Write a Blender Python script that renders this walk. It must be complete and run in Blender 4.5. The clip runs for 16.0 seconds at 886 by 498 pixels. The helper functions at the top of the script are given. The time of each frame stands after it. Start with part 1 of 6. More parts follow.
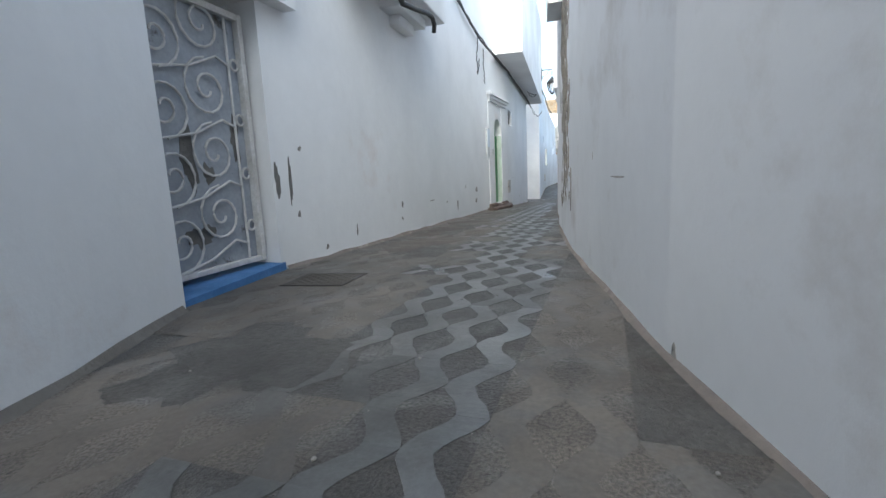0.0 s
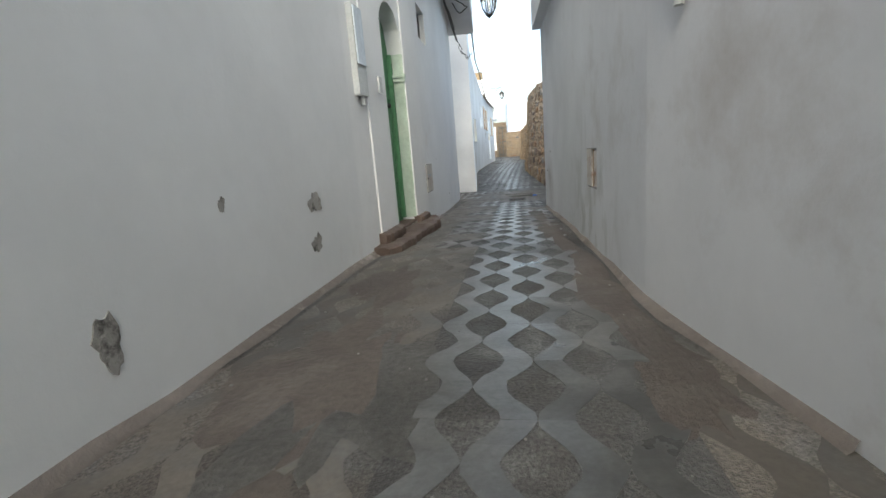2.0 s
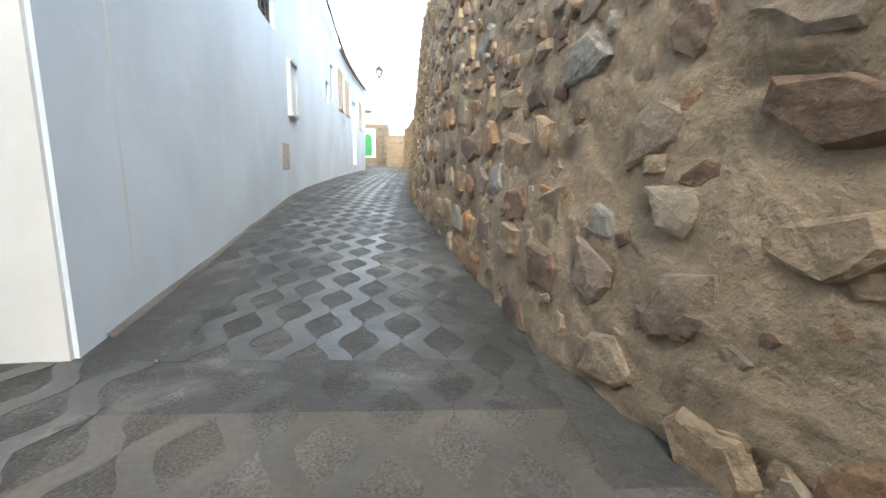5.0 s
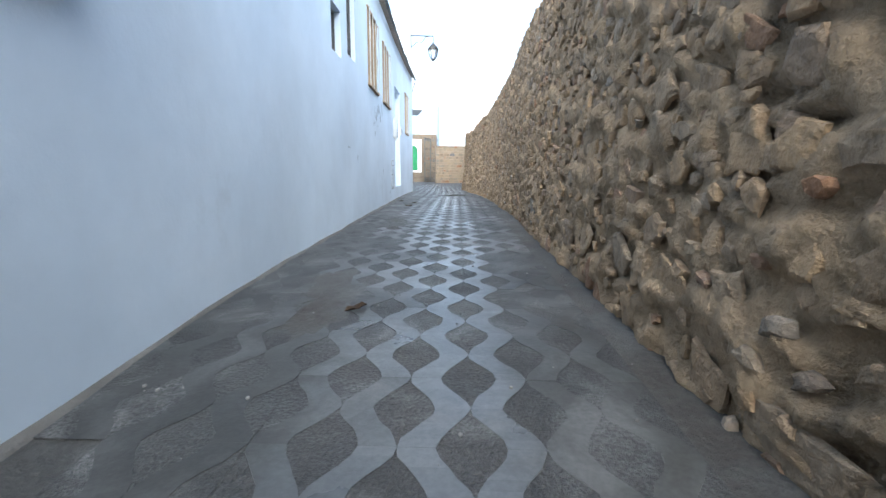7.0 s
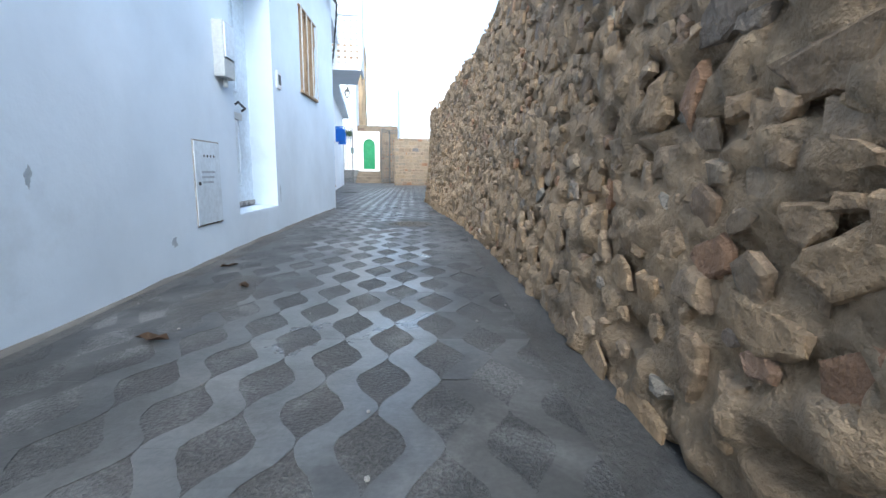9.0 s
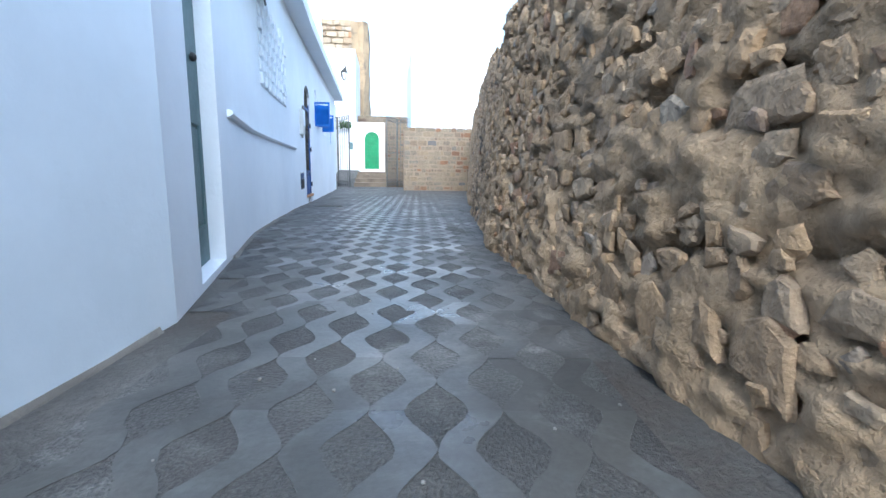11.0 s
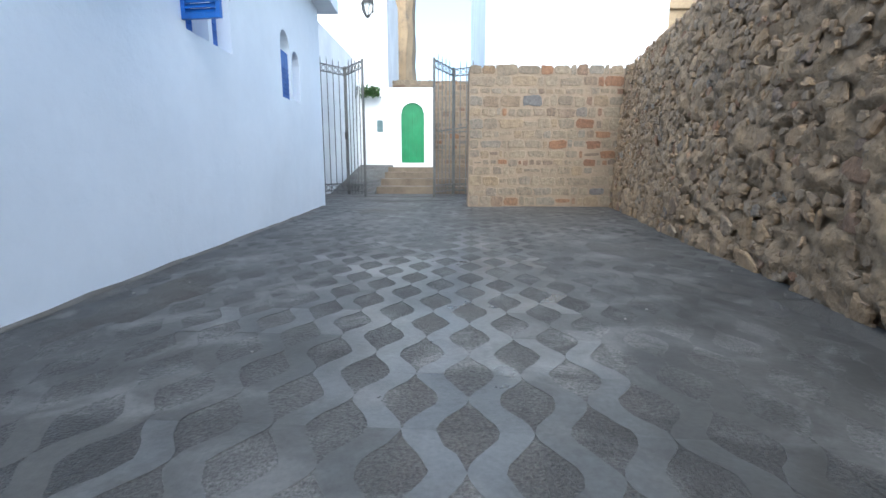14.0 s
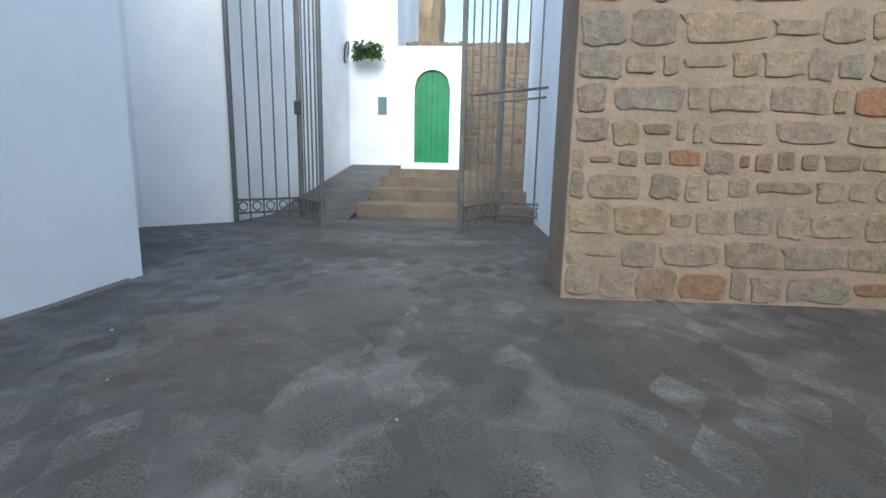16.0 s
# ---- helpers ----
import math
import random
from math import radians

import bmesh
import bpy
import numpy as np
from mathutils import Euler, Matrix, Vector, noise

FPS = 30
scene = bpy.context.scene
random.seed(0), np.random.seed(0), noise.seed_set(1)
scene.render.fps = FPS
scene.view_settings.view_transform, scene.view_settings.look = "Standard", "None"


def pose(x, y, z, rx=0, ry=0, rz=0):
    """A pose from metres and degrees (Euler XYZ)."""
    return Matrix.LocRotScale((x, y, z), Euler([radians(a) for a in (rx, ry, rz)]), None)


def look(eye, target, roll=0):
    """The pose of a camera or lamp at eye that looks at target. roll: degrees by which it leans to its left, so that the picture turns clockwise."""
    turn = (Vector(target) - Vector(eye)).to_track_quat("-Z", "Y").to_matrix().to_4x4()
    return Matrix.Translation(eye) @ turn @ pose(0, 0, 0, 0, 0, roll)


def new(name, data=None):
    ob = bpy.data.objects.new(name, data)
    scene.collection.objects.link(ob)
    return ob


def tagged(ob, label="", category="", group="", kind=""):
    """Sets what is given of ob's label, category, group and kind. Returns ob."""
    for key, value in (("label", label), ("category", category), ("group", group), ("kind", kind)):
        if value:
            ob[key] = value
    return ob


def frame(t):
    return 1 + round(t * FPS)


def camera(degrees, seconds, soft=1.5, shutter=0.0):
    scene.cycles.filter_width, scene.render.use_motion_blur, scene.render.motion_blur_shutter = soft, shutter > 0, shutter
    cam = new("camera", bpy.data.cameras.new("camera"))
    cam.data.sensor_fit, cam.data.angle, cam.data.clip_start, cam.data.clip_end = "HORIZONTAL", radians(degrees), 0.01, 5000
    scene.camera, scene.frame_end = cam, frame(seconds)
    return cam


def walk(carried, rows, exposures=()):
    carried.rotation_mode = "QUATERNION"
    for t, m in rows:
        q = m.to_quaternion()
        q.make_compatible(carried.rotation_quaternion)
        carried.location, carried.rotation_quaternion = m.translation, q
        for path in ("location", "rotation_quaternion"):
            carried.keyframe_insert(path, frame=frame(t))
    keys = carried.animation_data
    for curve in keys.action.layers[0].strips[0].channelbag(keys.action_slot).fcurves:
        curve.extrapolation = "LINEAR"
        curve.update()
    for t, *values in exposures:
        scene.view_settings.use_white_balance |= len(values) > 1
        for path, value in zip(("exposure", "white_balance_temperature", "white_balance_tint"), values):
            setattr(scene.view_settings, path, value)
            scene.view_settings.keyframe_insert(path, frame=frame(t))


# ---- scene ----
cam = camera(88.0, 16.0)
PATH = [
    (0, (-0.071, 0.094, 0.488), (-0.619, 1.991, 0.17), -2.7),
    (0.5, (-0.399, 1.446, 0.503), (-0.953, 3.34, 0.175), -1.8),
    (1, (-0.7, 2.763, 0.527), (-1.214, 4.664, 0.177), -3.3),
    (1.5, (-0.802, 4.164, 0.452), (-1.176, 6.089, 0.059), -5.0),
    (2, (-0.824, 5.58, 0.396), (-1.043, 7.527, -0.007), -4.7),
    (2.5, (-0.78, 7.034, 0.347), (-0.899, 8.989, -0.061), -3.5),
    (3, (-0.741, 8.411, 0.303), (-0.819, 10.369, -0.097), -1.3),
    (3.5, (-0.661, 9.758, 0.23), (-0.677, 11.713, -0.191), -2.0),
    (4, (-0.441, 11.053, 0.168), (-0.27, 13.006, -0.231), -1.9),
    (4.5, (-0.197, 12.333, 0.179), (0.123, 14.269, -0.207), 1.1),
    (7, (-0.402, 18.669, 0.27), (-0.283, 20.639, -0.055), 0.2),
    (7.5, (-0.308, 19.884, 0.294), (-0.151, 21.851, -0.028), -0.1),
    (8, (-0.166, 21.127, 0.307), (-0.012, 23.095, -0.013), 0.5),
    (8.5, (0.03, 22.38, 0.326), (0.253, 24.34, -0.004), 0.2),
    (9, (0.193, 23.686, 0.326), (0.449, 25.642, -0.003), 0.7),
    (9.5, (0.244, 24.906, 0.339), (0.431, 26.87, 0.012), 3.5),
    (12, (0.252, 31.31, 0.313), (0.501, 33.268, -0.014), -0.7),
    (12.5, (0.358, 32.693, 0.329), (0.535, 34.657, -0.003), 2.0),
    (13, (0.314, 34.025, 0.34), (0.338, 35.996, 0.002), 2.7),
    (13.3, (0.288, 34.79, 0.339), (0.256, 36.76, -0.005), 1.5),
    (13.5, (0.285, 35.285, 0.334), (0.244, 37.253, -0.019), 1.2),
    (14, (0.328, 36.515, 0.319), (0.323, 38.485, -0.029), 0.1),
    (14.5, (0.382, 37.682, 0.323), (0.424, 39.651, -0.023), 0.1),
    (15, (0.379, 38.814, 0.328), (0.405, 40.785, -0.01), 0.9),
    (15.5, (0.33, 39.935, 0.332), (0.255, 41.905, -0.004), 2.3),
    (16, (0.264, 41.043, 0.336), (0.134, 43.009, -0.004), 1.2),
]
walk(cam, [(t, look(eye, target, roll)) for t, eye, target, roll in PATH],
     exposures=((0, 1.72, 6200, 2), (0.5, 1.5, 6400, 2), (1, 1.24, 6600, 2), (1.5, 1.39, 6750, 2), (2, 1.56, 6800, 2), (2.5, 1.62, 6650, 2), (3, 1.8, 6450, 2), (4, 2.12, 6700, 2), (4.5, 2.36, 7000, 2), (6, 2.2, 6500, 2), (7, 1.99, 5850, 2), (8, 1.9, 5780, 2), (9.5, 1.88, 5600, 2), (12, 1.94, 5250, 2), (12.5, 1.92, 5350, 2), (13.5, 1.6, 5350, 2), (14, 1.6, 5700, 2), (16, 1.29, 5800, 2)))

# ---- light ----
world = bpy.data.worlds.new("hazy_sky")
scene.world = world
world.use_nodes = True
wn = world.node_tree.nodes
sky = wn.new("ShaderNodeTexSky")
sky.sky_type = "NISHITA"
sky.sun_disc = False
sky.sun_elevation = radians(38)
sky.sun_rotation = radians(184)
sky.air_density = 1.0
sky.dust_density = 4.0
sky.ozone_density = 2.0
haze = wn.new("ShaderNodeHueSaturation")
haze.inputs["Saturation"].default_value = 0.72
world.node_tree.links.new(sky.outputs[0], haze.inputs["Color"])
world.node_tree.links.new(haze.outputs[0], wn["Background"].inputs[0])
wn["Background"].inputs[1].default_value = 0.15
sun_data = bpy.data.lights.new("sun", "SUN")
sun_data.energy = 0.35
sun_data.angle = radians(50)
sun_data.color = (1.0, 0.96, 0.9)
sun = new("sun", sun_data)
sun.rotation_euler = (radians(38), 0, radians(10))

# ---- materials ----
def nodes_of(name):
    m = bpy.data.materials.new(name)
    m.use_nodes = True
    t = m.node_tree
    return m, t.nodes, t.links, t.nodes["Principled BSDF"]


def surface(name, c1, c2, grain=30.0, broad=2.0, rough=(0.7, 0.9), bump=0.3, stain=None, stain_scale=1.5,
            stain_cut=(0.6, 0.75), metal=0.0, vary=0.0, island=0.0, dist=0.01, spec=0.5, detail=6.0, speckle=(0.82, 1.12), tone_drift=0.08, smear=None, smear_scale=4.2, smear_cut=(0.56, 0.82), smear_zone=None, smear_stretch=1.0):
    """A weathered surface: two tones mixed by a broad noise, a fine grain in tone and relief, stains with an edge, and a change of tone from piece to piece."""
    m, n, l, p = nodes_of(name)
    geo = n.new("ShaderNodeNewGeometry")
    fine = n.new("ShaderNodeTexNoise")
    fine.inputs["Scale"].default_value = grain
    fine.inputs["Detail"].default_value = detail
    fine.inputs["Roughness"].default_value = 0.65
    wide = n.new("ShaderNodeTexNoise")
    wide.inputs["Scale"].default_value = broad
    wide.inputs["Detail"].default_value = 5.0
    wide.inputs["Roughness"].default_value = 0.6
    for tex in (fine, wide):
        l.new(geo.outputs["Position"], tex.inputs["Vector"])
    ramp = n.new("ShaderNodeMapRange")
    ramp.inputs[1].default_value, ramp.inputs[2].default_value = 0.3, 0.7
    l.new(wide.outputs["Fac"], ramp.inputs[0])
    tone = n.new("ShaderNodeMix")
    tone.data_type = "RGBA"
    tone.inputs[6].default_value, tone.inputs[7].default_value = (*c1, 1), (*c2, 1)
    l.new(ramp.outputs[0], tone.inputs[0])
    out = tone.outputs[2]
    if stain:
        sn = n.new("ShaderNodeTexNoise")
        sn.inputs["Scale"].default_value = stain_scale
        sn.inputs["Detail"].default_value = 8.0
        sn.inputs["Roughness"].default_value = 0.7
        l.new(geo.outputs["Position"], sn.inputs["Vector"])
        cut = n.new("ShaderNodeMapRange")
        cut.inputs[1].default_value, cut.inputs[2].default_value = stain_cut
        l.new(sn.outputs["Fac"], cut.inputs[0])
        ms = n.new("ShaderNodeMix")
        ms.data_type = "RGBA"
        ms.inputs[7].default_value = (*stain, 1)
        l.new(cut.outputs[0], ms.inputs[0])
        l.new(out, ms.inputs[6])
        out = ms.outputs[2]
    if smear:
        an = n.new("ShaderNodeTexNoise")
        an.inputs["Scale"].default_value = smear_scale
        an.inputs["Detail"].default_value = 9.0
        an.inputs["Roughness"].default_value = 0.62
        an.inputs["Distortion"].default_value = 0.6
        shift = n.new("ShaderNodeVectorMath")
        shift.inputs[1].default_value = (7.3, 2.9, 4.1)
        squash = n.new("ShaderNodeVectorMath")
        squash.operation = "MULTIPLY"
        squash.inputs[1].default_value = (1.0, 1.0, smear_stretch)
        l.new(geo.outputs["Position"], squash.inputs[0])
        l.new(squash.outputs[0], shift.inputs[0])
        l.new(shift.outputs[0], an.inputs["Vector"])
        ac = n.new("ShaderNodeMapRange")
        ac.inputs[1].default_value, ac.inputs[2].default_value = smear_cut
        l.new(an.outputs["Fac"], ac.inputs[0])
        am = n.new("ShaderNodeMix")
        am.data_type = "RGBA"
        am.inputs[7].default_value = (*smear, 1)
        amount = ac.outputs[0]
        if smear_zone:
            far = n.new("ShaderNodeVectorMath")
            far.operation = "DISTANCE"
            far.inputs[1].default_value = smear_zone[0]
            l.new(geo.outputs["Position"], far.inputs[0])
            near = n.new("ShaderNodeMapRange")
            near.inputs[1].default_value, near.inputs[2].default_value = smear_zone[1], smear_zone[1] * 0.35
            l.new(far.outputs["Value"], near.inputs[0])
            both = n.new("ShaderNodeMath")
            both.operation = "MULTIPLY"
            l.new(ac.outputs[0], both.inputs[0])
            l.new(near.outputs[0], both.inputs[1])
            amount = both.outputs[0]
        l.new(amount, am.inputs[0])
        l.new(out, am.inputs[6])
        out = am.outputs[2]
    speck = n.new("ShaderNodeMapRange")
    speck.inputs[1].default_value, speck.inputs[2].default_value = 0.25, 0.75
    speck.inputs[3].default_value, speck.inputs[4].default_value = speckle
    l.new(fine.outputs["Fac"], speck.inputs[0])
    mul = n.new("ShaderNodeMix")
    mul.data_type, mul.blend_type = "RGBA", "MULTIPLY"
    mul.inputs[0].default_value = 1.0
    l.new(out, mul.inputs[6])
    l.new(speck.outputs[0], mul.inputs[7])
    out = mul.outputs[2]
    drift = n.new("ShaderNodeTexNoise")
    drift.inputs["Scale"].default_value = broad * 0.37 + 0.6
    drift.inputs["Detail"].default_value = 7.0
    l.new(geo.outputs["Position"], drift.inputs["Vector"])
    dm = n.new("ShaderNodeMapRange")
    dm.inputs[1].default_value, dm.inputs[2].default_value = 0.37, 0.63
    dm.inputs[3].default_value, dm.inputs[4].default_value = 1 - tone_drift, 1 + tone_drift
    l.new(drift.outputs["Fac"], dm.inputs[0])
    md = n.new("ShaderNodeMix")
    md.data_type, md.blend_type = "RGBA", "MULTIPLY"
    md.inputs[0].default_value = 1.0
    l.new(out, md.inputs[6])
    l.new(dm.outputs[0], md.inputs[7])
    out = md.outputs[2]
    if vary or island:
        src = n.new("ShaderNodeObjectInfo").outputs["Random"] if vary else geo.outputs["Random Per Island"]
        vr = n.new("ShaderNodeMapRange")
        v = vary or island
        vr.inputs[3].default_value, vr.inputs[4].default_value = 1 - v, 1 + v
        l.new(src, vr.inputs[0])
        mv = n.new("ShaderNodeMix")
        mv.data_type, mv.blend_type = "RGBA", "MULTIPLY"
        mv.inputs[0].default_value = 1.0
        l.new(out, mv.inputs[6])
        l.new(vr.outputs[0], mv.inputs[7])
        out = mv.outputs[2]
    l.new(out, p.inputs["Base Color"])
    rr = n.new("ShaderNodeMapRange")
    rr.inputs[1].default_value, rr.inputs[2].default_value = 0.3, 0.7
    rr.inputs[3].default_value, rr.inputs[4].default_value = rough
    l.new(wide.outputs["Fac"], rr.inputs[0])
    l.new(rr.outputs[0], p.inputs["Roughness"])
    p.inputs["Metallic"].default_value = metal
    p.inputs["Specular IOR Level"].default_value = spec
    if bump:
        add = n.new("ShaderNodeMath")
        add.operation = "ADD"
        l.new(fine.outputs["Fac"], add.inputs[0])
        l.new(wide.outputs["Fac"], add.inputs[1])
        b = n.new("ShaderNodeBump")
        b.inputs["Strength"].default_value = bump
        b.inputs["Distance"].default_value = dist
        l.new(add.outputs[0], b.inputs["Height"])
        l.new(b.outputs[0], p.inputs["Normal"])
    return m


def many_tones(name, stops, grain, bump, rough, piece=True, stain=None, stain_cut=(0.58, 0.7), stain_scale=0.9, **more):
    """Stone of many tones: each piece takes one from the list."""
    m = surface(name, (0.3, 0.3, 0.3), (0.3, 0.3, 0.3), grain=grain, broad=grain * 0.25, rough=rough, bump=bump, dist=0.02,
                stain=stain, stain_cut=stain_cut, stain_scale=stain_scale, **more)
    n, l = m.node_tree.nodes, m.node_tree.links
    cr = n.new("ShaderNodeValToRGB")
    cr.color_ramp.interpolation = "LINEAR"
    while len(cr.color_ramp.elements) < len(stops):
        cr.color_ramp.elements.new(0.5)
    for e, (at, c) in zip(cr.color_ramp.elements, stops):
        e.position, e.color = at, (*c, 1)
    geo = next(q for q in n if q.type == "NEW_GEOMETRY")
    src = n.new("ShaderNodeObjectInfo").outputs["Random"] if piece else geo.outputs["Random Per Island"]
    l.new(src, cr.inputs[0])
    first = [q for q in n if q.type == "MIX"][1]
    l.new(cr.outputs[0], first.inputs[6])
    grain_tone = next(q for q in n if q.type == "MAP_RANGE" and abs(q.inputs[3].default_value - 0.82) < 1e-4)
    grain_tone.inputs[3].default_value, grain_tone.inputs[4].default_value = 0.6, 1.35
    return m


M = {}
M["plaster_a"] = surface("lime_plaster_grey_white", (0.78, 0.79, 0.8), (0.72, 0.735, 0.75), grain=12, broad=0.9, rough=(0.75, 0.95), bump=0.2, dist=0.014, speckle=(0.975, 1.015), tone_drift=0.05,
                         stain=(0.6, 0.51, 0.47), stain_scale=0.7, stain_cut=(0.6, 0.85))
M["plaster_e"] = surface("lime_plaster_lavender_grey", (0.67, 0.68, 0.7), (0.6, 0.605, 0.625), grain=12, broad=0.9, rough=(0.75, 0.95), bump=0.2, dist=0.014, speckle=(0.97, 1.02), tone_drift=0.07,
                         stain=(0.42, 0.4, 0.39), stain_scale=1.5, stain_cut=(0.54, 0.78),
                         smear=(0.4, 0.405, 0.39), smear_scale=5.0, smear_cut=(0.48, 0.68), smear_zone=((-0.25, 8.3, -0.1), 0.85), smear_stretch=0.65)
M["plaster_b"] = surface("lime_plaster_pale_blue", (0.66, 0.75, 0.85), (0.71, 0.79, 0.88), grain=8, broad=1.6, rough=(0.7, 0.9), bump=0.22, dist=0.02, speckle=(0.97, 1.02), tone_drift=0.06,
                         stain=(0.5, 0.55, 0.6), stain_scale=0.9, stain_cut=(0.6, 0.85))
M["plaster_c"] = surface("lime_plaster_white_blue", (0.84, 0.88, 0.93), (0.8, 0.85, 0.91), grain=7, broad=0.9, rough=(0.7, 0.9), bump=0.42, dist=0.024, speckle=(0.975, 1.015), tone_drift=0.03)
M["white"] = surface("white_paint", (0.8, 0.81, 0.82), (0.74, 0.75, 0.77), grain=18, broad=1.2, rough=(0.6, 0.85), bump=0.15, speckle=(0.97, 1.02),
                     stain=(0.5, 0.49, 0.46), stain_scale=1.3, stain_cut=(0.66, 0.8))
M["cement"] = surface("worn_cement_ground", (0.078, 0.074, 0.068), (0.105, 0.1, 0.092), grain=60, broad=2.2, rough=(0.45, 0.8), speckle=(0.6, 1.3), tone_drift=0.24, bump=1.0, dist=0.02,
                      stain=(0.075, 0.063, 0.053), stain_scale=1.1, stain_cut=(0.5, 0.66), smear=(0.145, 0.14, 0.131), smear_cut=(0.52, 0.74))
M["coving"] = surface("cement_coving", (0.17, 0.16, 0.145), (0.12, 0.11, 0.098), grain=24, broad=3, rough=(0.7, 0.95), bump=0.6, dist=0.015)
M["fillet"] = surface("pinkish_cement_fillet", (0.205, 0.176, 0.157), (0.155, 0.132, 0.116), grain=24, broad=3, rough=(0.7, 0.95), bump=0.6, dist=0.015, speckle=(0.75, 1.15), stain=(0.36, 0.33, 0.3), stain_scale=3.0, stain_cut=(0.55, 0.7))
M["earth"] = surface("damp_brown_earth", (0.078, 0.063, 0.053), (0.102, 0.085, 0.073), grain=50, broad=3, rough=(0.55, 0.85), bump=0.7, dist=0.012, speckle=(0.7, 1.25), tone_drift=0.2, smear=(0.13, 0.112, 0.096), smear_cut=(0.5, 0.7))
M["bare"] = surface("bare_render", (0.3, 0.29, 0.275), (0.4, 0.385, 0.36), grain=40, broad=6, rough=(0.8, 0.95), bump=0.8, dist=0.012,
                    stain=(0.09, 0.085, 0.08), stain_scale=14, stain_cut=(0.5, 0.62))
M["bare_dark"] = surface("dark_bare_patch", (0.11, 0.11, 0.105), (0.2, 0.195, 0.185), grain=40, broad=9, rough=(0.8, 0.95), bump=0.8, dist=0.01)
M["peel"] = surface("peeled_brown_render", (0.2, 0.175, 0.148), (0.3, 0.275, 0.245), grain=40, broad=9, rough=(0.8, 0.95), bump=0.9, dist=0.014, stain=(0.085, 0.075, 0.065), stain_scale=12, stain_cut=(0.48, 0.6))
M["smudge"] = surface("grey_smudge", (0.36, 0.41, 0.47), (0.44, 0.5, 0.56), grain=30, broad=8, rough=(0.8, 0.95), bump=0.3)
M["step"] = surface("worn_step_stone", (0.13, 0.095, 0.078), (0.08, 0.055, 0.045), grain=30, broad=5, rough=(0.6, 0.9), bump=0.6, dist=0.012)
LICHEN = {"smear": (0.07, 0.066, 0.058), "smear_scale": 3.4, "smear_cut": (0.46, 0.58), "smear_zone": ((1.25, 34.1, 0.25), 1.0)}
M["mortar"] = surface("sandy_mortar", (0.41, 0.288, 0.17), (0.33, 0.238, 0.15), grain=26, broad=5, rough=(0.85, 1.0), bump=1.0, dist=0.035, speckle=(0.68, 1.22), tone_drift=0.2,
                      stain=(0.15, 0.125, 0.098), stain_scale=0.8, stain_cut=(0.58, 0.72), **LICHEN)
M["mortar_light"] = surface("pale_sandy_mortar", (0.42, 0.32, 0.22), (0.34, 0.265, 0.19), grain=26, broad=4, rough=(0.85, 1.0), bump=1.0, dist=0.03, speckle=(0.7, 1.2), tone_drift=0.15)
M["mortar_pale"] = surface("pale_mortar", (0.245, 0.186, 0.134), (0.195, 0.15, 0.11), grain=40, broad=5, rough=(0.85, 1.0), bump=0.6, dist=0.012)
RUBBLE = [(0.0, (0.254, 0.177, 0.108)), (0.2, (0.363, 0.246, 0.139)), (0.4, (0.299, 0.211, 0.132)), (0.58, (0.324, 0.246, 0.167)), (0.74, (0.382, 0.256, 0.143)), (0.86, (0.261, 0.186, 0.120)), (0.92, (0.293, 0.157, 0.084)), (0.965, (0.293, 0.250, 0.196)), (1.0, (0.191, 0.140, 0.098))]
LIGHT_RUBBLE = [(0.0, (0.3, 0.22, 0.15)), (0.15, (0.4, 0.3, 0.2)), (0.28, (0.16, 0.1, 0.068)), (0.4, (0.33, 0.265, 0.2)), (0.52, (0.3, 0.165, 0.085)), (0.62, (0.36, 0.3, 0.23)), (0.74, (0.17, 0.1, 0.068)), (0.84, (0.3, 0.29, 0.265)), (0.92, (0.25, 0.15, 0.095)), (1.0, (0.12, 0.085, 0.07))]
M["rubble_light"] = many_tones("pale_rubble_stone", LIGHT_RUBBLE, 26, 0.7, (0.8, 0.95), False)
M["rubble"] = many_tones("rubble_stone", RUBBLE, 26, 0.9, (0.75, 0.95), True, stain=(0.14, 0.122, 0.1), stain_cut=(0.6, 0.72), **LICHEN)
M["rubble_far"] = many_tones("rubble_stone_joined", RUBBLE, 26, 0.9, (0.75, 0.95), False, stain=(0.14, 0.122, 0.1), stain_cut=(0.6, 0.72), **LICHEN)
BLOCKS = [(0.0, (0.172, 0.136, 0.096)), (0.16, (0.202, 0.161, 0.114)), (0.3, (0.142, 0.114, 0.084)), (0.46, (0.194, 0.150, 0.101)), (0.58, (0.155, 0.133, 0.107)), (0.7, (0.198, 0.146, 0.093)), (0.8, (0.129, 0.096, 0.069)), (0.85, (0.185, 0.099, 0.052)), (0.9, (0.133, 0.067, 0.039)), (0.94, (0.181, 0.142, 0.103)), (0.98, (0.099, 0.097, 0.096)), (1.0, (0.189, 0.116, 0.052))]
M["block"] = many_tones("coursed_block", BLOCKS, 30, 0.6, (0.75, 0.95), True)
M["block_far"] = many_tones("coursed_block_joined", BLOCKS, 30, 0.6, (0.75, 0.95), False)
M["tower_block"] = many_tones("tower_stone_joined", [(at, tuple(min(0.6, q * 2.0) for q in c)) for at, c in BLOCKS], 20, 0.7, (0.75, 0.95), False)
WEAR = (0.062, 0.06, 0.056)
BROWN = (0.118, 0.103, 0.087)
